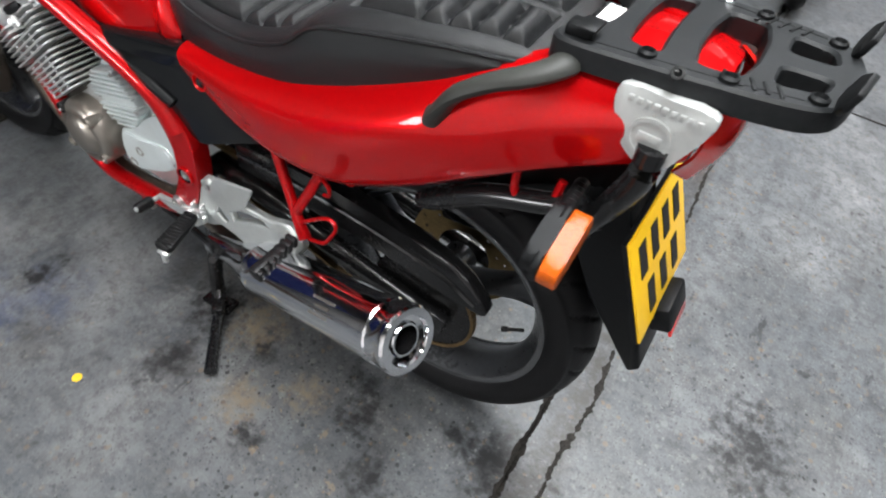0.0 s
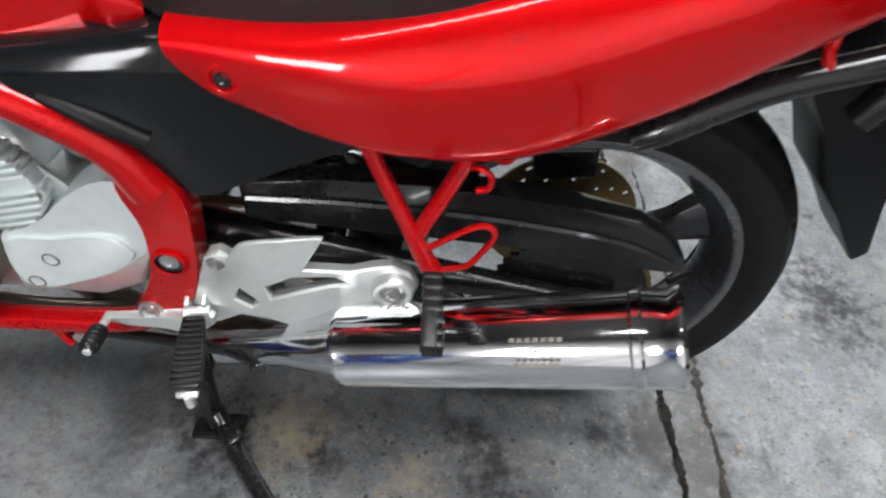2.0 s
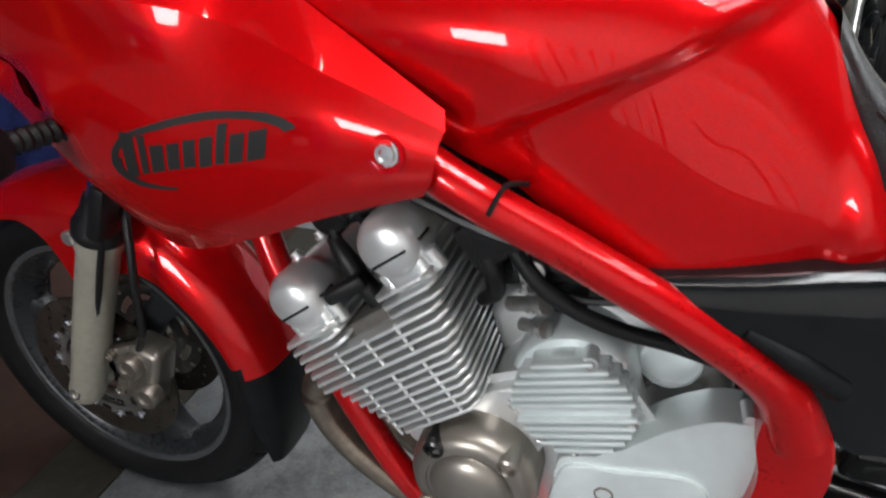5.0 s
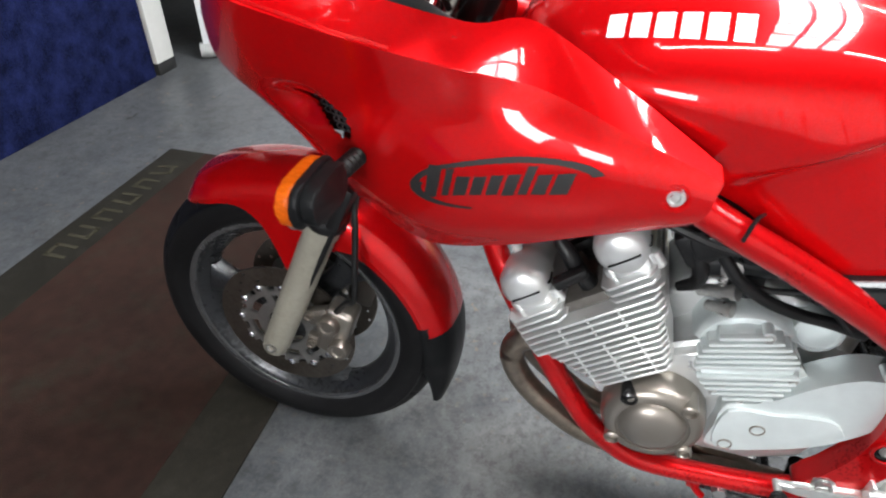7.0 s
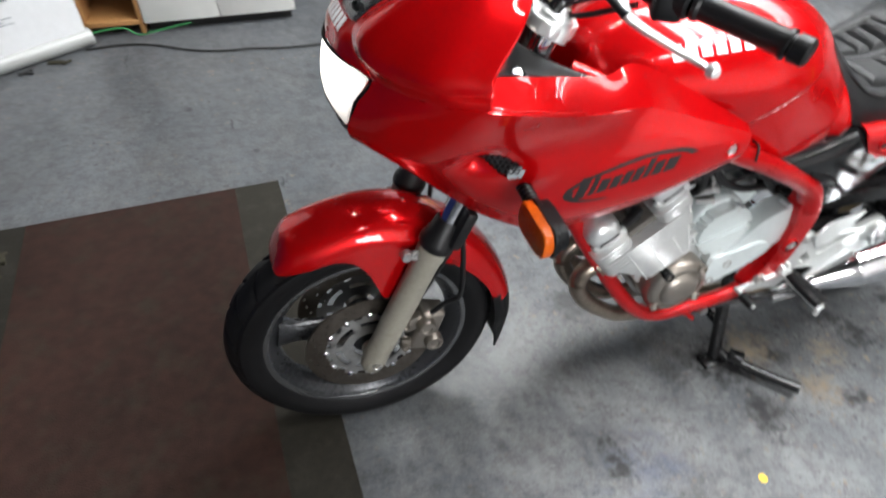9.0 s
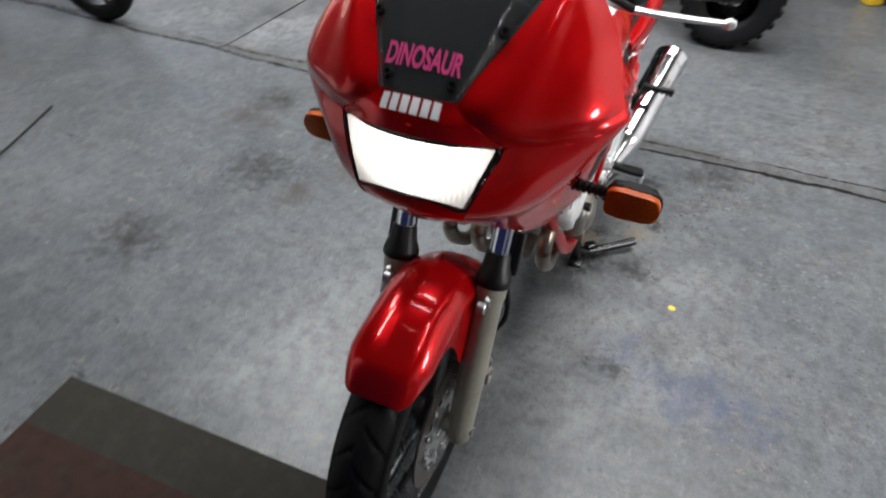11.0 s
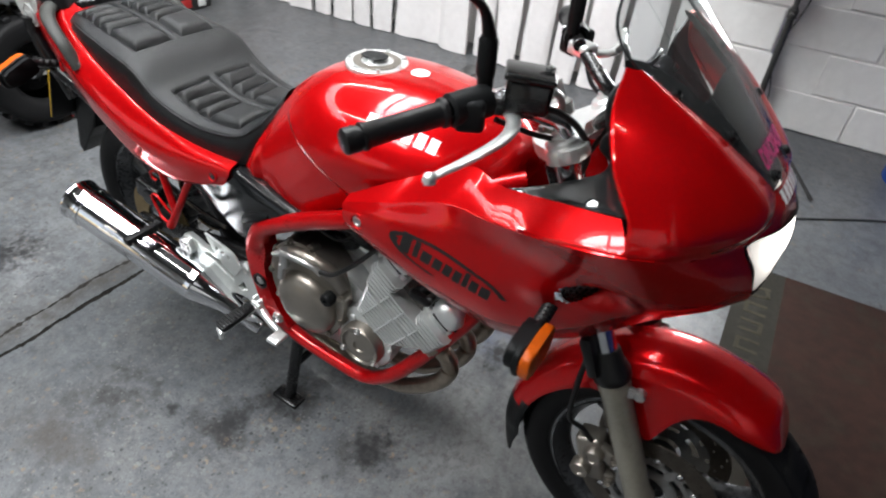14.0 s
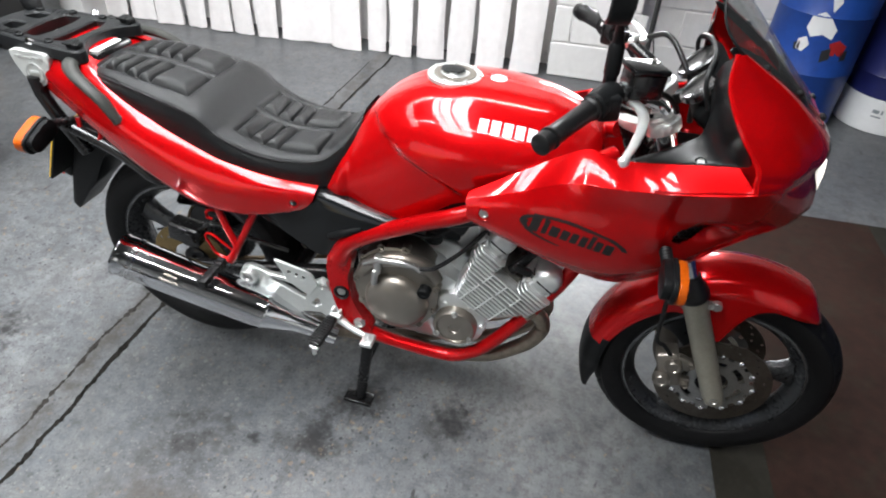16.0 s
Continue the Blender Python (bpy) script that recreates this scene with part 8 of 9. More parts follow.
part("hood_edge", bm, GREY_PLASTIC, hood)
for s in (1, -1):
    q = fork_at(0.985, s * 0.096)
    bm = lathe(B(), [(0.030, 0.0), (0.030, 0.020), (0.027, 0.024), (0.020, 0.024), (0.019, 0.034), (0.012, 0.036), (0, 0.036)], q, (-0.42, 0, 0.9), 28)
    hexbolt(bm, q + Vector((-0.016, 0, 0.033)), (-0.42, 0, 0.9), 0.011, 0.008)
    part("fork_cap", bm, ALLOY, bike, "alloy fork clamp and cap bolt")
bm = B()
tube(bm, [(0.372, -.118, 1.080), (0.392, -.098, 1.082), (0.402, -.084, 1.066), (0.404, -.080, 1.030)], 0.006, 10, 5)
rod(bm, (0.372, -.118, 1.072), (0.372, -.118, 1.092), 0.009, 12)
part("hose_union", bm, STEEL, bike, "steel brake hose union")
bm = B()
box(bm, (0.395, -.075, 1.022), (0.030, 0.022, 0.026), 0.004, (0, 10, 20))
part("connector_block", bm, DISC_STEEL, bike, "rusty bracket behind the yoke")
bm = tube(B(), [(0.728, .085, .302), (0.700, .100, .330), (0.640, .110, .46), (0.565, .118, .62), (0.520, .105, .74), (0.480, .080, .86)], 0.0045, 8, 6)
part("speedometer_cable", bm, RUBBER, bike, "thin black speedometer cable")
bm = B()
for x_, z_, w_ in ((0.005, .748, .022), (-0.030, .728, .028), (0.040, .752, .018)):
    box(bm, (x_, .132, z_ - 0.022), (w_ * 0.7, 0.012, 0.013), 0.002, (0, 32, 0))
pieces("wiring_plug", bm, WHITE_DECAL, bike, "small white wiring connector under the tank")
bm = B()
for k_ in range(5):
    tube(bm, [(0.12 - 0.02 * k_, .130, .765 - 0.008 * k_), (0.05 - 0.02 * k_, .145 - 0.004 * k_, .735 - 0.006 * k_), (-0.04 - 0.015 * k_, .140, .70 - 0.006 * k_), (-0.12, .13, .66 - 0.004 * k_)], 0.0035, 6, 5)
pieces("wiring_lead", bm, RUBBER, bike, "black wiring under the tank")

# ---- things round the machine ----
def thing(name, label, category, m=None, group=""):
    ob = tagged(new(name), label, category, group)
    if m:
        ob.matrix_basis = m
    return ob


# two printed drums by the wall
def drum(name, at, low, high, split, label):
    ob = thing(name, label, "drum", pose(*at), "printed display drums")
    bm = lathe(B(), [(0, 0), (0.232, 0), (0.236, 0.004), (0.236, split)], (0, 0, 0), (0, 0, 1), 56)
    part("base_band", bm, low, ob)
    bm = lathe(B(), [(0.236, split), (0.2365, 0.30), (0.240, 0.305), (0.2365, 0.310), (0.2365, 0.60), (0.240, 0.605), (0.2365, 0.610), (0.236, 0.87), (0.241, 0.875), (0.239, 0.885), (0.228, 0.885), (0.226, 0.868), (0, 0.866)], (0, 0, 0), (0, 0, 1), 56)
    part("wrap", bm, high, ob)
    return ob


def on_drum(ang, z, r=0.2378):
    return Vector((r * math.sin(ang), -r * math.cos(ang), z))


def drum_print(ob, name, shapes, mat, label):
    """Flat printed shapes wrapped round a drum: (angle in degrees, height) outlines."""
    bm = B()
    for o in shapes:
        bm.faces.new([bm.verts.new((*q, 0)) for q in o])
    bmesh.ops.triangulate(bm, faces=bm.faces)
    for v in bm.verts:
        v.co = on_drum(radians(v.co.x), v.co.y)
    part(name, bm, mat, ob, label)


d1 = drum("display_drum", (1.435, 2.535, 0), BLUE_VINYL, BLUE_VINYL, 0.05, "bright blue printed steel drum with a pictured bike")
drum_print(d1, "picture", [[(-28, .60), (-16, .63), (-6, .60), (4, .55), (2, .50), (-10, .52), (-22, .50), (-30, .54)], [(-34, .48), (-26, .50), (-20, .46), (-26, .42), (-34, .43)], [(-14, .70), (-6, .74), (-2, .68), (-8, .63)]], WHITE_VINYL, "white and grey pictured bike as plain shapes")
drum_print(d1, "red_shape", [[(2, .48), (12, .50), (24, .47), (22, .42), (8, .42)]], PRINT_RED, "red pictured fuel tank as a plain shape")
for sh_ in ([(-4, .44), (6, .46), (8, .40), (-2, .38)], [(20, .44), (28, .45), (30, .40), (22, .39)], [(-38, .455), (-31, .47), (-30, .43), (-36, .42)]):
    drum_print(d1, "dark_shape", [sh_], SATIN_BLACK, "dark pictured wheels as plain shapes")
d2 = drum("display_drum", (1.955, 2.600, 0), WHITE_VINYL, NAVY_VINYL, 0.19, "navy and white printed steel drum")
drum_print(d2, "print_bar", [[(-32, .115), (-24, .115), (-24, .135), (-32, .135)], [(-22, .115), (2, .115), (2, .137), (-22, .137)], [(-32, .092), (-20, .092), (-20, .100), (-32, .100)]], PRINT_GREY, "grey lettering as plain bars")
drum_print(d2, "red_shape", [[(-22, .50), (-8, .52), (-4, .44), (-20, .42)], [(-16, .62), (-6, .66), (-2, .58), (-12, .56)]], PRINT_RED, "red pictured shape")

# lighting stand with a softbox
st = thing("light_stand", "black folding light stand with a lit silver softbox", "light stand")
bm = B()
rod(bm, (0.552, 2.20, 0.12), (0.552, 2.20, 0.75), 0.014, 12)
rod(bm, (0.552, 2.20, 0.70), (0.552, 2.20, 1.25), 0.011, 12)
part("pole", bm, SATIN_BLACK, st)
for (fx, fy) in ((0.318, 1.868), (0.932, 2.01), (0.50, 2.52)):
    bm = B()
    tube(bm, [(0.552, 2.20, 0.30), (0.552 + (fx - 0.552) * 0.5, 2.20 + (fy - 2.20) * 0.5, 0.165), (fx, fy, 0.010)], 0.008, 8, 3, smooth=False)
    part("leg", bm, SATIN_BLACK, st)
    bm = B()
    rod(bm, (0.552, 2.20, 0.14), (0.552 + (fx - 0.552) * 0.55, 2.20 + (fy - 2.20) * 0.55, 0.150), 0.005, 8)
    part("brace", bm, SATIN_BLACK, st)
for z in (0.30, 0.72):
    bm = lathe(B(), [(0.014, -0.02), (0.021, -0.018), (0.021, 0.018), (0.014, 0.02)], (0.552, 2.20, z), (0, 0, 1), 14)
    rod(bm, (0.552, 2.18, z), (0.552, 2.155, z), 0.009, 10)
    part("collar", bm, SATIN_BLACK, st)
bm = B()
SB = look((0.47, 2.12, 1.17), (0.35, 0.6, 0.75))
slab(bm, [(-0.29, -0.27), (0.29, -0.27), (0.29, 0.27), (-0.29, 0.27)], 0.004, 0.012, SB, 0.002)
part("softbox_back", bm, SATIN_BLACK, st, "black softbox rim")
bm = slab(B(), [(-0.275, -0.255), (0.275, -0.255), (0.275, 0.255), (-0.275, 0.255)], -0.004, 0.003, SB, 0.001)
part("softbox_front", bm, SOFT_GLOW, st, "lit crumpled white diffuser")
bm = B()
tube(bm, [(0.56, 2.19, 1.05), (0.60, 2.20, 0.80), (0.545, 2.22, 0.55), (0.59, 2.18, 0.35), (0.62, 2.05, 0.06), (0.72, 1.95, 0.006), (0.62, 1.80, 0.006), (0.75, 1.72, 0.006), (0.95, 1.85, 0.006), (1.25, 2.05, 0.006), (1.6, 2.2, 0.006)], 0.004, 6, 8)
tagged(finish("power_cable", bm, SATIN_BLACK), "thin black cable hanging from the light stand to the floor", "cable")

# blue carpeted board, white post, white banner, cabinet and timber
bm = B()
box(bm, (2.41, -0.10, 0.62), (0.06, 3.0, 1.24), 0.004)
tagged(finish("display_board", bm, BLUE_CARPET), "dark blue carpet-covered display board standing on the floor", "display board")
po = thing("door_post", "white painted post with a dark foot", "post")
bm = B()
box(bm, (2.45, -1.68, 1.25), (0.16, 0.13, 2.40), 0.004)
part("shaft", bm, CABINET, po)
bm = B()
box(bm, (2.45, -1.68, 0.03), (0.164, 0.134, 0.06), 0.004)
part("foot", bm, SATIN_BLACK, po)
p0, p1 = Vector((2.30, -1.90, 0)), Vector((1.60, -2.345, 0))
bd = (p1 - p0).normalized()
bn = Vector((-bd.y, bd.x, 0))
bn = bn if bn.y > 0 else -bn
ban = thing("banner_stand", "white roll-up banner stand with printed lines", "banner stand")
bm = patch(B(), [[tuple(p0 + bd * u * 0.83 + bn * (0.004 * math.sin(5 * u + 2 * z)) + Vector((0, 0, z))) for u in (0, .33, .66, 1.0)] for z in (0.07, 0.5, 1.0, 1.5, 2.0)], 4, 0.002)
part("sheet", bm, WHITE_VINYL, ban)
bm = tube(B(), [tuple(p0 - bd * 0.02 + Vector((0, 0, 0.042)) - bn * 0.02), tuple(p0 + bd * 0.85 + Vector((0, 0, 0.042)) - bn * 0.02)], 0.042, 16, 2, smooth=False)
part("cassette", bm, RACK_GREY, ban, "silver banner cassette")


def ban_bar(bm, u, z, w, h):
    o = [(u, z), (u + w, z), (u + w, z + h), (u, z + h)]
    for s in (1,):
        vs = [bm.verts.new(p0 + bd * a + bn * 0.008 + Vector((0, 0, b))) for a, b in o]
        bm.faces.new(vs)


bm = B()
for u, z, w, h in ((0.20, 0.255, 0.30, 0.016), (0.13, 0.228, 0.42, 0.004), (0.17, 0.216, 0.34, 0.004), (0.13, 0.204, 0.42, 0.004), (0.40, 0.300, 0.16, 0.016)):
    ban_bar(bm, u, z, w, h)
part("print_bar", bm, PRINT_GREY, ban, "grey printed lines as plain bars")
bm = B()
for k in range(6):
    ban_bar(bm, 0.30 + 0.062 * k, 0.345, 0.048, 0.06)
part("heading_block", bm, TEAL, ban, "teal heading as plain blocks")
cab = thing("base_cabinet", "white two-door base cabinet on a recessed plinth", "cabinet")
bm = B()
box(bm, (0.97, -2.70, 0.47), (0.76, 0.50, 0.84), 0.003)
part("carcass", bm, CABINET, cab)
for x in (1.162, 0.788):
    bm = B()
    box(bm, (x, -2.441, 0.47), (0.366, 0.018, 0.835), 0.003)
    part("cabinet_door", bm, CABINET, cab, "plain white cabinet door")
bm = B()
box(bm, (0.97, -2.69, 0.025), (0.72, 0.42, 0.05), 0.002)
part("plinth", bm, SATIN_BLACK, cab)
wd = thing("timber_shelf", "orange-stained pine crate shelf with two boards", "shelf")
for c, s in (((1.49, -2.62, 0.06), (0.24, 0.36, 0.025)), ((1.49, -2.62, 0.30), (0.24, 0.36, 0.025)), ((1.49, -2.62, 0.56), (0.24, 0.36, 0.025)), ((1.36, -2.62, 0.30), (0.022, 0.36, 0.60)), ((1.62, -2.62, 0.30), (0.022, 0.36, 0.60)), ((1.49, -2.80, 0.30), (0.26, 0.015, 0.60))):
    bm = B()
    box(bm, c, s, 0.003)
    part("board", bm, WOOD, wd)
bm = tube(B(), [(1.62, -2.30, .008), (1.45, -2.31, .008), (1.30, -2.27, .008), (1.15, -2.18, .008), (1.0, -2.13, .008), (0.85, -2.12, .008), (0.70, -2.09, .008), (0.50, -2.09, .008), (0.2, -2.15, .008), (-0.2, -2.3, .008)], 0.005, 6, 6)
tagged(finish("floor_cable", bm, SATIN_BLACK), "black cable lying along the floor", "cable")
bm = tube(B(), [(1.62, -2.40, .04), (1.45, -2.41, .05), (1.38, -2.40, .012), (1.28, -2.39, .03), (1.12, -2.40, .05)], 0.004, 6, 6)
tagged(finish("garden_wire", bm, GREEN_WIRE), "green wire lying by the cabinet", "wire")
rng = random.Random(5)
for k in range(7):
    bm = B()
    box(bm, (0, 0, 0.006), (rng.uniform(0.02, 0.07), rng.uniform(0.01, 0.03), 0.01), 0.003)
    ob = tagged(finish("debris", bm, SATIN_BLACK if k % 3 else MAT_PRINT), "scrap of dirt lying under the banner", "debris", "scraps by the banner")
    ob.matrix_basis = pose(rng.uniform(1.55, 2.2), 0, 0, 0, 0, rng.uniform(0, 180))
    ob.location.y = -1.90 - (2.30 - ob.location.x) * 0.62 + rng.uniform(0.0, 0.10)


# parked machines behind
def simple_wheel(R, w, rim, spokes, mat_rim, parent, at, wire=False):
    bm = tyre_mesh(Vector(at), R, rim, w, 120)
    ty = part("tyre", bm, TYRE, parent)
    bm = B()
    lathe(bm, [(rim + .004, w * .32), (rim - .012, w * .28), (rim - .016, 0), (rim - .012, -w * .28), (rim + .004, -w * .32), (rim - .006, -w * .2), (rim - .006, w * .2)], at, (0, 1, 0), 48, closed=True)
    lathe(bm, [(0.0, 0.05), (0.028, 0.05), (0.028, -0.05), (0, -0.05)], at, (0, 1, 0), 16)
    hub = part("wheel", bm, mat_rim, parent)
    bm = B()
    n = 18 if wire else spokes
    for i in range(n):
        a = 2 * math.pi * i / n
        rod(bm, (at[0] + 0.025 * math.cos(a), at[1] + (0.03 if wire and i % 2 else -0.03 if wire else 0), at[2] + 0.025 * math.sin(a)), (at[0] + (rim - 0.01) * math.cos(a + (0.15 if wire else 0)), at[1], at[2] + (rim - 0.01) * math.sin(a + (0.15 if wire else 0))), 0.002 if wire else 0.016, 6)
    pieces("spoke", bm, mat_rim, hub)
    lathe(bm2 := B(), [(0.07, 0.002), (0.125, 0.002), (0.125, -0.002), (0.07, -0.002)], (at[0], at[1] + 0.05, at[2]), (0, 1, 0), 40, closed=True)
    part("brake_disc", bm2, DISC_STEEL, parent)
    return ty


def parked_bike(m, paint, label, rim_mat, wire=False):
    """A whole motorcycle for the background, heading along its own x."""
    ob = thing("parked_motorcycle", label, "motorcycle", m, "machines parked behind")
    R = 0.31
    simple_wheel(R, 0.10, 0.23, 5, rim_mat, ob, (0.70, 0, R), wire)
    simple_wheel(R, 0.14, 0.23, 5, rim_mat, ob, (-0.70, 0, R), wire)
    for s in (1, -1):
        bm = rod(B(), (0.70, s * .09, R), (0.42, s * .09, 0.95), 0.024, 14)
        part("fork_leg", bm, CHROME if s > 0 else STEEL, ob)
    bm = mudlike(B(), (0.70, 0, R), 0.335, 50, 150)
    part("mudguard", bm, paint, ob)
    bm = B()
    slab(bm, [(q[0], q[1]) for q in spline([(0.34, .86), (0.20, 1.0), (-0.05, 1.0), (-0.22, .86), (-0.10, .78), (0.2, .76)], 4, True)], -0.13, 0.13, SIDE, 0.05, 4)
    part("tank", bm, paint, ob)
    bm = B()
    slab(bm, [(q[0], q[1]) for q in spline([(-0.18, .84), (-0.45, .82), (-0.75, .90), (-0.88, .93), (-0.85, .85), (-0.5, .74), (-0.2, .76)], 4, True)], -0.12, 0.12, SIDE, 0.03, 3)
    part("seat", bm, VINYL, ob)
    bm = B()
    slab(bm, [(-0.25, .70), (0.05, .74), (0.25, .68), (0.28, .45), (0.15, .28), (-0.15, .28), (-0.28, .42)], -0.15, 0.15, SIDE, 0.03, 2)
    for s in (1, -1):
        lathe(bm, [(0.10, 0), (0.095, 0.03), (0.06, 0.045), (0, 0.047)], (0.02, s * 0.15, 0.45), (0, s, 0), 28)
    part("engine", bm, ALLOY_DULL, ob)
    bm = B()
    for s in (1, -1):
        tube(bm, [(0.40, s * .05, .90), (0.20, s * .16, .76), (-0.20, s * .16, .62), (-0.28, s * .15, .45), (-0.18, s * .14, .27), (0.15, s * .13, .25), (0.32, s * .1, .5), (0.40, s * .04, .82)], 0.018, 10, 5)
    part("frame", bm, BLACK_METAL, ob)
    bm = B()
    tube(bm, [(0.28, -.1, .55), (0.36, -.1, .40), (0.2, -.12, .25), (-0.3, -.16, .28), (-0.45, -.2, .36)], 0.02, 10, 6)
    lathe(bm, [(0.03, 0), (0.055, 0.06), (0.055, 0.42), (0.05, 0.44), (0, 0.44)], (-0.42, -.20, .35), (-0.93, -0.03, 0.35), 24)
    part("silencer", bm, CHROME, ob)
    bm = B()
    tube(bm, [(-0.25, .1, .42), (-0.70, .1, R)], 0.025, 10, 3)
    tube(bm, [(-0.25, -.1, .42), (-0.70, -.1, R)], 0.025, 10, 3)
    part("swing_arm", bm, BLACK_METAL, ob)
    bm = tube(B(), [(0.24, .36, 1.06), (0.36, .18, 1.08), (0.42, 0, 1.02), (0.36, -.18, 1.08), (0.24, -.36, 1.06)], 0.012, 10, 6)
    part("handlebar", bm, BLACK_METAL, ob)
    bm = lathe(B(), [(0.0, -0.10), (0.06, -0.08), (0.085, -0.02), (0.088, 0.02), (0.078, 0.03), (0, 0.035)], (0.56, 0, .93), (1, 0, -0.1), 28)
    part("headlamp", bm, BLACK_METAL, ob)
    bm = tube(B(), [(-0.05, .14, .30), (-0.02, .22, .16), (0.02, .29, .012)], 0.010, 8, 4)
    part("side_stand", bm, BLACK_METAL, ob)
    bm = B()
    slab(bm, [(-0.80, .88), (-1.02, .90), (-1.0, .80), (-0.85, .78)], -0.08, 0.08, SIDE, 0.02, 2)
    part("tail", bm, paint, ob)
    return ob


def mudlike(bm, c, R, a0, a1, w=0.065, n=20):
    rows = []
    for i in range(6):
        a = radians(a0 + (a1 - a0) * i / 5)
        rows.append([(c[0] + (R - 0.05) * math.cos(a), -w, c[2] + (R - 0.05) * math.sin(a)), (c[0] + (R - 0.01) * math.cos(a), -w * 0.7, c[2] + (R - 0.01) * math.sin(a)), (c[0] + R * math.cos(a), 0, c[2] + R * math.sin(a)), (c[0] + (R - 0.01) * math.cos(a), w * 0.7, c[2] + (R - 0.01) * math.sin(a)), (c[0] + (R - 0.05) * math.cos(a), w, c[2] + (R - 0.05) * math.sin(a))])
    return patch(bm, rows, 4, 0.003)


parked_bike(pose(-1.08, -3.60, 0, 0, 0, 90), BLACK_METAL, "black motorcycle parked on its side stand by the door", RIM_PAINT)
parked_bike(pose(-2.90, -3.42, 0, 0, 0, 84), BLUE_PAINT, "dark blue motorcycle parked on its side stand", RIM_PAINT)
parked_bike(pose(-4.00, -3.02, 0, 0, 0, 92), BLACK_METAL, "black motorcycle with gold brake discs parked at the back", GOLD)
parked_bike(pose(-3.78, -0.75, 0, 0, 0, 88), BLACK_METAL, "dark trail motorcycle with gold wire wheels", GOLD, True)


def quad_bike(m):
    ob = thing("quad_bike", "black and blue quad bike with knobbly tyres", "quad bike", m)
    for x, s in ((0.60, 1), (0.60, -1), (-0.60, 1), (-0.60, -1)):
        c = Vector((x, s * 0.40, 0.265))
        bm = B()
        pr = spline([(0.13, .09), (0.15, .115), (0.20, .125), (0.235, .115), (0.250, .07), (0.253, 0)], 4)
        pr = [tuple(p) for p in pr]
        lathe(bm, pr + [(r, -h) for r, h in pr[-2::-1]], c, (0, 1, 0), 60)
        knobs = B()
        for i in range(22):
            a = 2 * math.pi * i / 22
            for h, w, off in ((-0.075, 0.055, 0.5), (0.0, 0.05, 0.0), (0.075, 0.055, 0.5)):
                aa = a + off * 2 * math.pi / 22
                r = 0.252 if abs(h) < 0.01 else 0.246
                box(knobs, (c[0] + r * math.cos(aa), c[1] + h, c[2] + r * math.sin(aa)), (0.030, w, 0.034), 0.004, (0, -math.degrees(aa), 0), 1)
        ty_ = part("knobbly_tyre", bm, TYRE, ob)
        tagged(part("knobbly_tread", knobs, TYRE, ty_), kind="stuff")
        bm = lathe(B(), [(0.132, -0.08), (0.138, -0.086), (0.128, -0.06), (0.118, 0.0), (0.06, 0.03), (0.05, 0.045), (0.032, 0.05), (0.03, 0.07), (0, 0.072)], c, (0, s, 0), 32)
        wh = part("wheel", bm, BLACK_METAL, ob)
        for i in range(4):
            a = math.pi / 4 + math.pi / 2 * i
            b2 = B()
            hexbolt(b2, (c[0] + 0.04 * math.cos(a), c[1] + s * 0.048, c[2] + 0.04 * math.sin(a)), (0, s, 0), 0.009, 0.012)
            part("wheel_nut", b2, STEEL, wh)
    bm = B()
    for s in (1, -1):
        tube(bm, [(0.62, s * .10, .42), (0.35, s * .16, .30), (-0.25, s * .17, .27), (-0.55, s * .12, .38), (-0.45, s * .12, .62), (0.1, s * .12, .66), (0.5, s * .08, .62), (0.62, s * .10, .42)], 0.016, 10, 5)
        tube(bm, [(0.40, s * .14, .30), (0.60, s * .30, .27)], 0.012, 8, 2)
        tube(bm, [(0.55, s * .12, .38), (0.60, s * .30, .28)], 0.012, 8, 2)
    rod(bm, (-0.60, -.38, .265), (-0.60, .38, .265), 0.02)
    part("frame", bm, BLACK_METAL, ob)
    for s in (1, -1):
        bm = tube(B(), [(0.22, s * .18, .24), (0.20, s * .34, .20), (-0.05, s * .36, .19), (-0.20, s * .34, .21), (-0.22, s * .18, .25)], 0.010, 8, 6)
        part("nerf_bar", bm, DISC_STEEL, ob)
        bm = B()
        box(bm, (0.08, s * .24, .255), (0.05, 0.12, 0.02), 0.004)
        part("footrest", bm, STEEL, ob)
    bm = B()
    slab(bm, [(-0.20, .60), (0.10, .66), (0.16, .50), (0.12, .30), (-0.18, .30), (-0.25, .42)], -0.12, 0.12, SIDE, 0.02, 2)
    for s in (1, -1):
        lathe(bm, [(0.075, 0), (0.072, 0.03), (0.055, 0.036), (0, 0.038)], (-0.02, s * 0.12, 0.46), (0, s, 0), 28)
        tube(bm, [(-0.15, s * .14, .40), (0.0, s * .16, .36), (0.12, s * .14, .34)], 0.012, 8, 4)
    part("engine", bm, BLACK_METAL, ob)
    for s in (1, -1):
        bm = lathe(B(), [(0.060, 0), (0.056, 0.012), (0.040, 0.016), (0, 0.018)], (-0.02, s * 0.157, 0.46), (0, s, 0), 28)
        part("engine_cover", bm, ALLOY_DULL, ob, "round tarnished engine cover")
    bm = B()
    tube(bm, [(0.14, -.10, .55), (0.22, -.14, .60), (0.10, -.18, .62), (-0.15, -.18, .60), (-0.35, -.16, .62)], 0.020, 10, 6)
    lathe(bm, [(0.03, 0), (0.06, 0.05), (0.06, 0.36), (0.05, 0.38), (0, 0.38)], (-0.35, -.16, .62), (-0.97, 0, 0.2), 24)
    part("exhaust", bm, ALLOY_DULL, ob)
    bm = B()
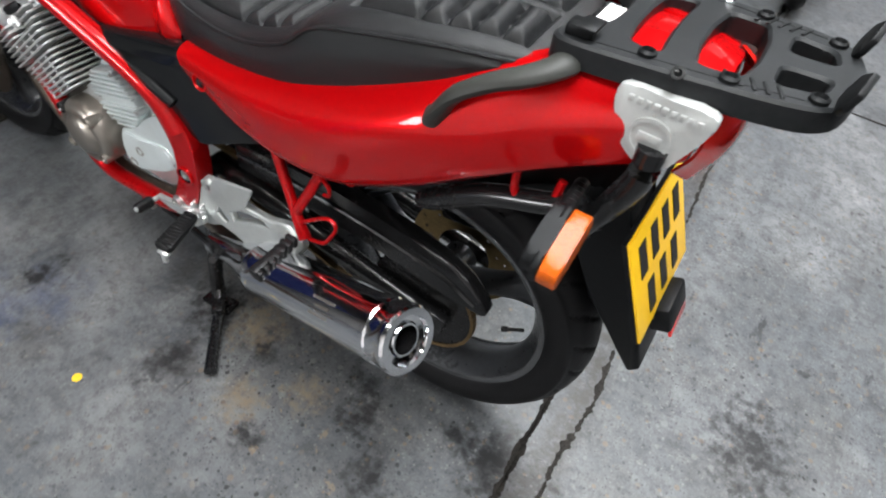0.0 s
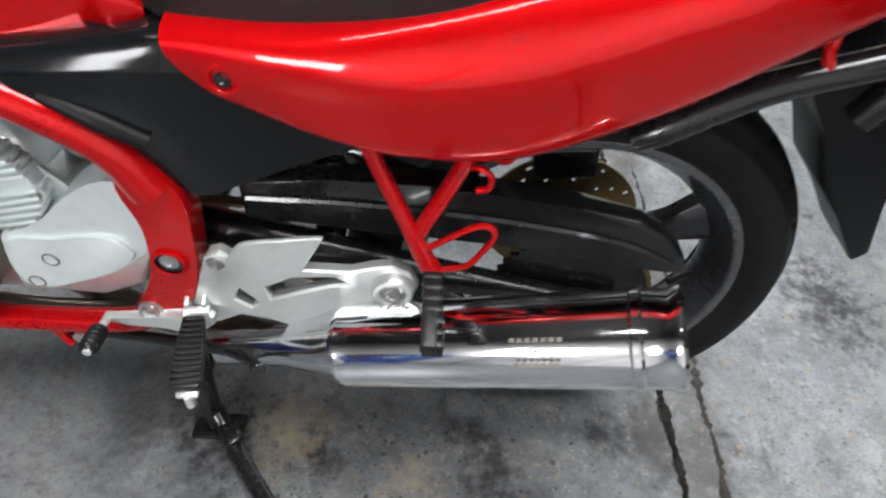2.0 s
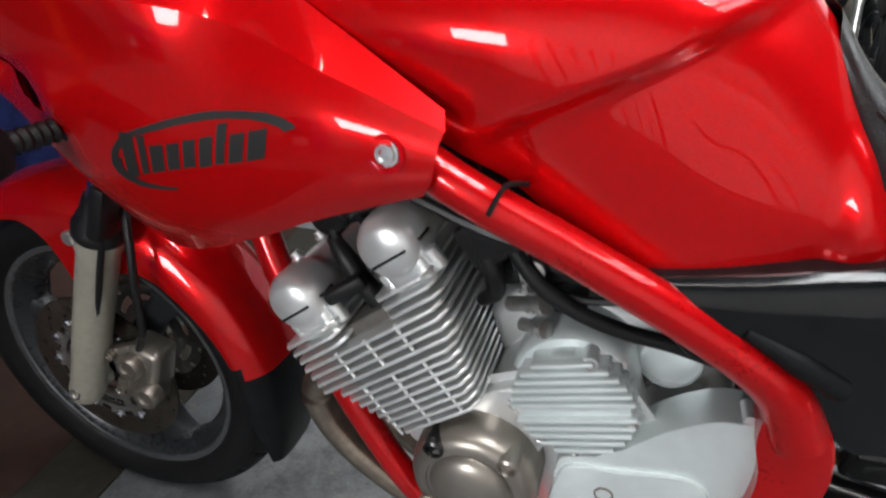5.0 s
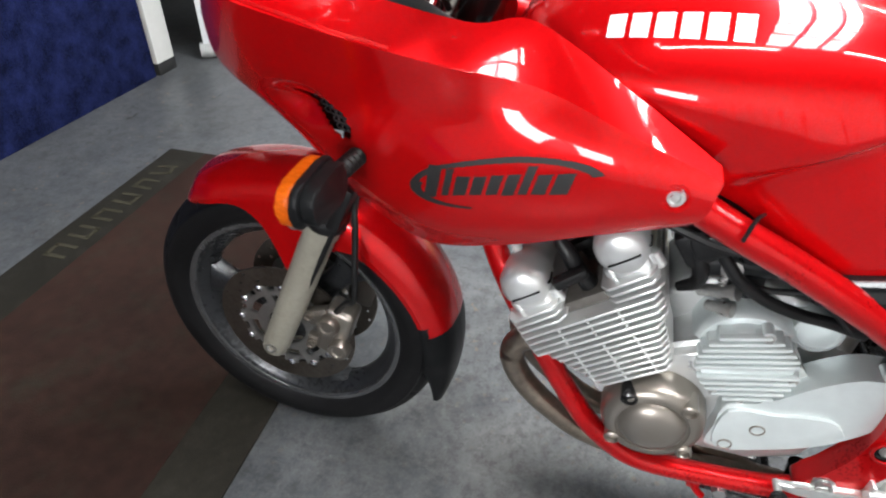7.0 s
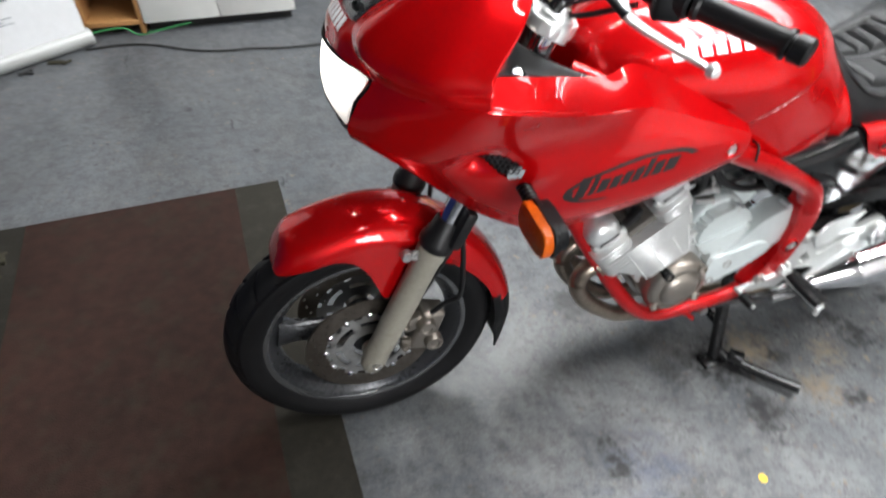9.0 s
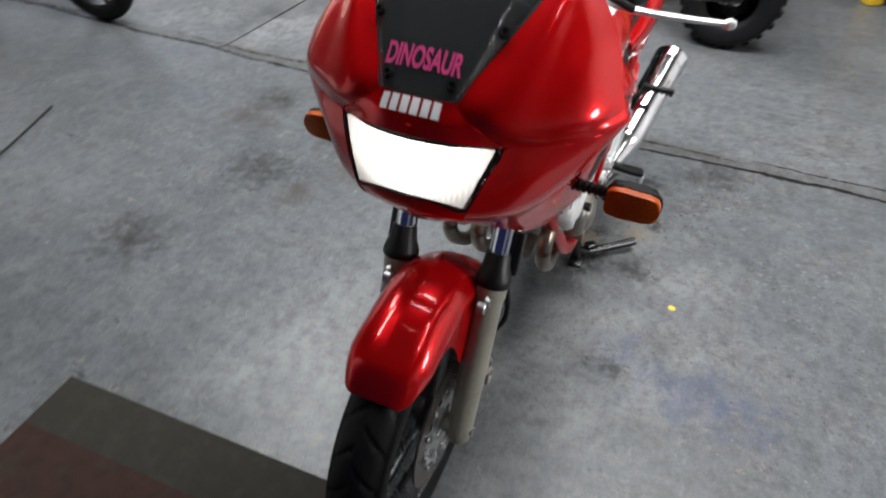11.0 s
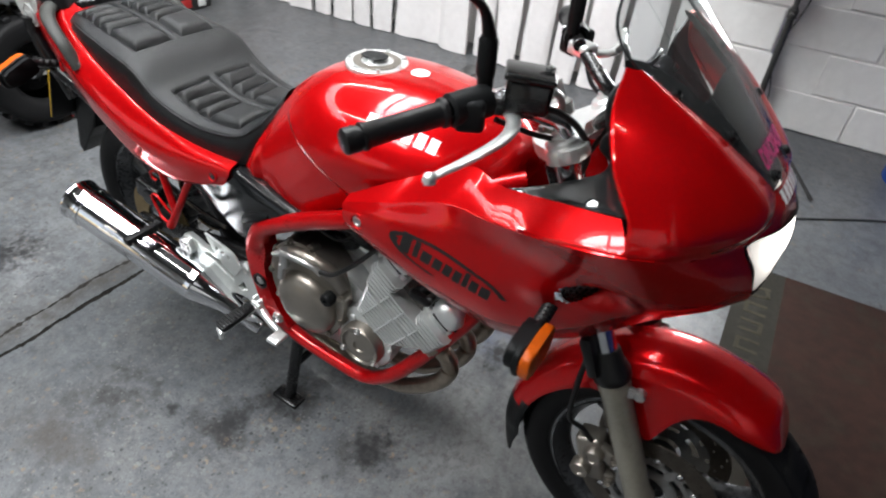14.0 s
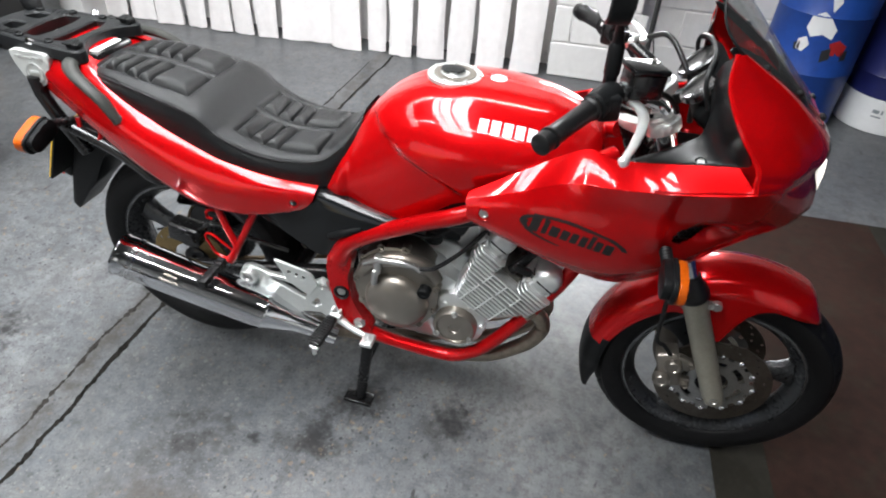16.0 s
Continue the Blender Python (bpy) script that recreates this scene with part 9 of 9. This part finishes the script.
    for s in (1, -1):
        patch(bm, [[(0.92, s * .20, .56), (0.92, s * .36, .54), (0.90, s * .50, .50)], [(0.70, s * .16, .70), (0.68, s * .36, .68), (0.66, s * .52, .62)], [(0.42, s * .14, .74), (0.40, s * .34, .68), (0.36, s * .50, .58)], [(0.25, s * .14, .68), (0.24, s * .26, .58), (0.24, s * .36, .46)]], 5, 0.004)
        patch(bm, [[(-0.20, s * .14, .66), (-0.22, s * .30, .58), (-0.24, s * .40, .44)], [(-0.45, s * .14, .76), (-0.46, s * .34, .72), (-0.46, s * .52, .64)], [(-0.75, s * .12, .76), (-0.76, s * .34, .74), (-0.76, s * .52, .66)], [(-0.95, s * .10, .70), (-0.95, s * .30, .66), (-0.95, s * .46, .58)]], 5, 0.004)
    pieces("wing", bm, BLUE_PAINT, ob, "dark blue plastic wing")
    bm = B()
    slab(bm, [(q[0], q[1]) for q in spline([(0.22, .76), (0.0, .72), (-0.4, .78), (-0.7, .84), (-0.68, .76), (-0.3, .68), (0.1, .66)], 4, True)], -0.13, 0.13, SIDE, 0.03, 3)
    part("seat", bm, VINYL, ob)
    bm = tube(B(), [(0.20, .38, .98), (0.32, .2, 1.02), (0.40, 0, .92), (0.32, -.2, 1.02), (0.20, -.38, .98)], 0.012, 10, 6)
    part("handlebar", bm, BLACK_METAL, ob)
    return ob


quad_bike(pose(-2.74, -0.185, 0, 0, 0, 91))

# clutter by the back pier
bm = B()
box(bm, (-3.28, 2.515, 1.7), (0.16, 0.36, 3.4), 0.004)
structure("wall_return", bm, WALL_WHITE, "white painted block pier at the back")
ex = thing("fire_extinguisher", "red fire extinguisher hung on the white pier", "fire extinguisher", pose(-3.115, 2.33, 0.30))
bm = lathe(B(), [(0, 0), (0.070, 0), (0.078, 0.012), (0.078, 0.36), (0.066, 0.41), (0.03, 0.43), (0.026, 0.45), (0, 0.45)], (0, 0, 0), (0, 0, 1), 32)
part("cylinder", bm, PRINT_RED, ex)
bm = B()
box(bm, (0.0, 0, 0.475), (0.05, 0.035, 0.06), 0.008)
tube(bm, [(0.03, 0, .48), (0.085, 0.02, .46), (0.095, 0.03, .30), (0.088, 0.03, .16)], 0.009, 8, 5)
part("valve", bm, SATIN_BLACK, ex)
bm = patch(B(), [[(0.0795 * math.cos(a), 0.0795 * math.sin(a), z) for a in (-0.9, -0.45, 0, 0.45, 0.9)] for z in (0.13, 0.22, 0.31)], 4, 0.0005)
part("label_sheet", bm, WHITE_DECAL, ex, "white instruction label")
bn_ = thing("waste_bin", "black plastic waste bin", "bin", pose(-3.50, 1.96, 0))
bm = B()
slab(bm, [(-0.17, -0.20), (0.17, -0.20), (0.17, 0.20), (-0.17, 0.20)], 0, 0.80, None, 0.03, 3)
part("body", bm, SATIN_BLACK, bn_)
bm = B()
box(bm, (0, 0, 0.82), (0.37, 0.43, 0.05), 0.02)
part("lid", bm, SATIN_BLACK, bn_)
tb = thing("tool_box", "low black tool box with red and white labels", "tool box", pose(-3.27, 1.95, 0, 0, 0, 4))
bm = B()
box(bm, (0, 0, 0.07), (0.20, 0.38, 0.14), 0.012)
part("body", bm, SATIN_BLACK, tb)
bm = B()
box(bm, (0.1025, -0.06, 0.06), (0.003, 0.13, 0.06), 0.001)
part("red_label", bm, PRINT_RED, tb)
bm = B()
box(bm, (0.1025, 0.10, 0.06), (0.003, 0.07, 0.08), 0.001)
part("white_label", bm, WHITE_DECAL, tb)
jc = thing("oil_can", "dark grey oil can with a yellow label", "can", pose(-3.42, 1.63, 0, 0, 0, 10))
bm = B()
box(bm, (0, 0, 0.14), (0.14, 0.22, 0.28), 0.02, None, 3)
rod(bm, (0, 0.05, 0.27), (0, 0.05, 0.32), 0.022)
tube(bm, [(0, -.08, .27), (0, -.07, .31), (0, -.01, .31), (0, 0.0, .27)], 0.011, 8, 4)
part("body", bm, GREY_PLASTIC, jc)
bm = B()
box(bm, (0.0715, -0.04, 0.15), (0.003, 0.09, 0.13), 0.001)
part("label_sheet", bm, YELLOW, jc)
for k, (x, y, sx3, sy3, sz3, mt, lab) in enumerate(((-3.55, 1.38, .18, .22, .16, SATIN_BLACK, "black parts box on the floor"), (-3.62, 1.15, .16, .20, .10, GREY_PLASTIC, "dark grey parts tray on the floor"), (-3.46, 1.28, .10, .10, .12, YELLOW, "yellow plastic tub on the floor"), (-3.70, 1.60, .20, .20, .30, SATIN_BLACK, "black open crate of tools"))):
    bm = B()
    box(bm, (0, 0, sz3 / 2), (sx3, sy3, sz3), 0.012)
    box(bm, (0, 0, sz3), (sx3 * 0.8, sy3 * 0.25, 0.02), 0.005)
    ob = tagged(finish("parts_box", bm, mt), lab, "box", "boxes at the back")
    ob.matrix_basis = pose(x, y, 0, 0, 0, 15 * k)
lf = thing("bike_lift", "yellow steel lift post", "lift", pose(-4.6, 1.62, 0))
bm = B()
box(bm, (0, 0, 0.55), (0.12, 0.14, 1.1), 0.006)
box(bm, (0.0, 0, 0.02), (0.2, 0.2, 0.04), 0.004)
part("post", bm, YELLOW, lf)
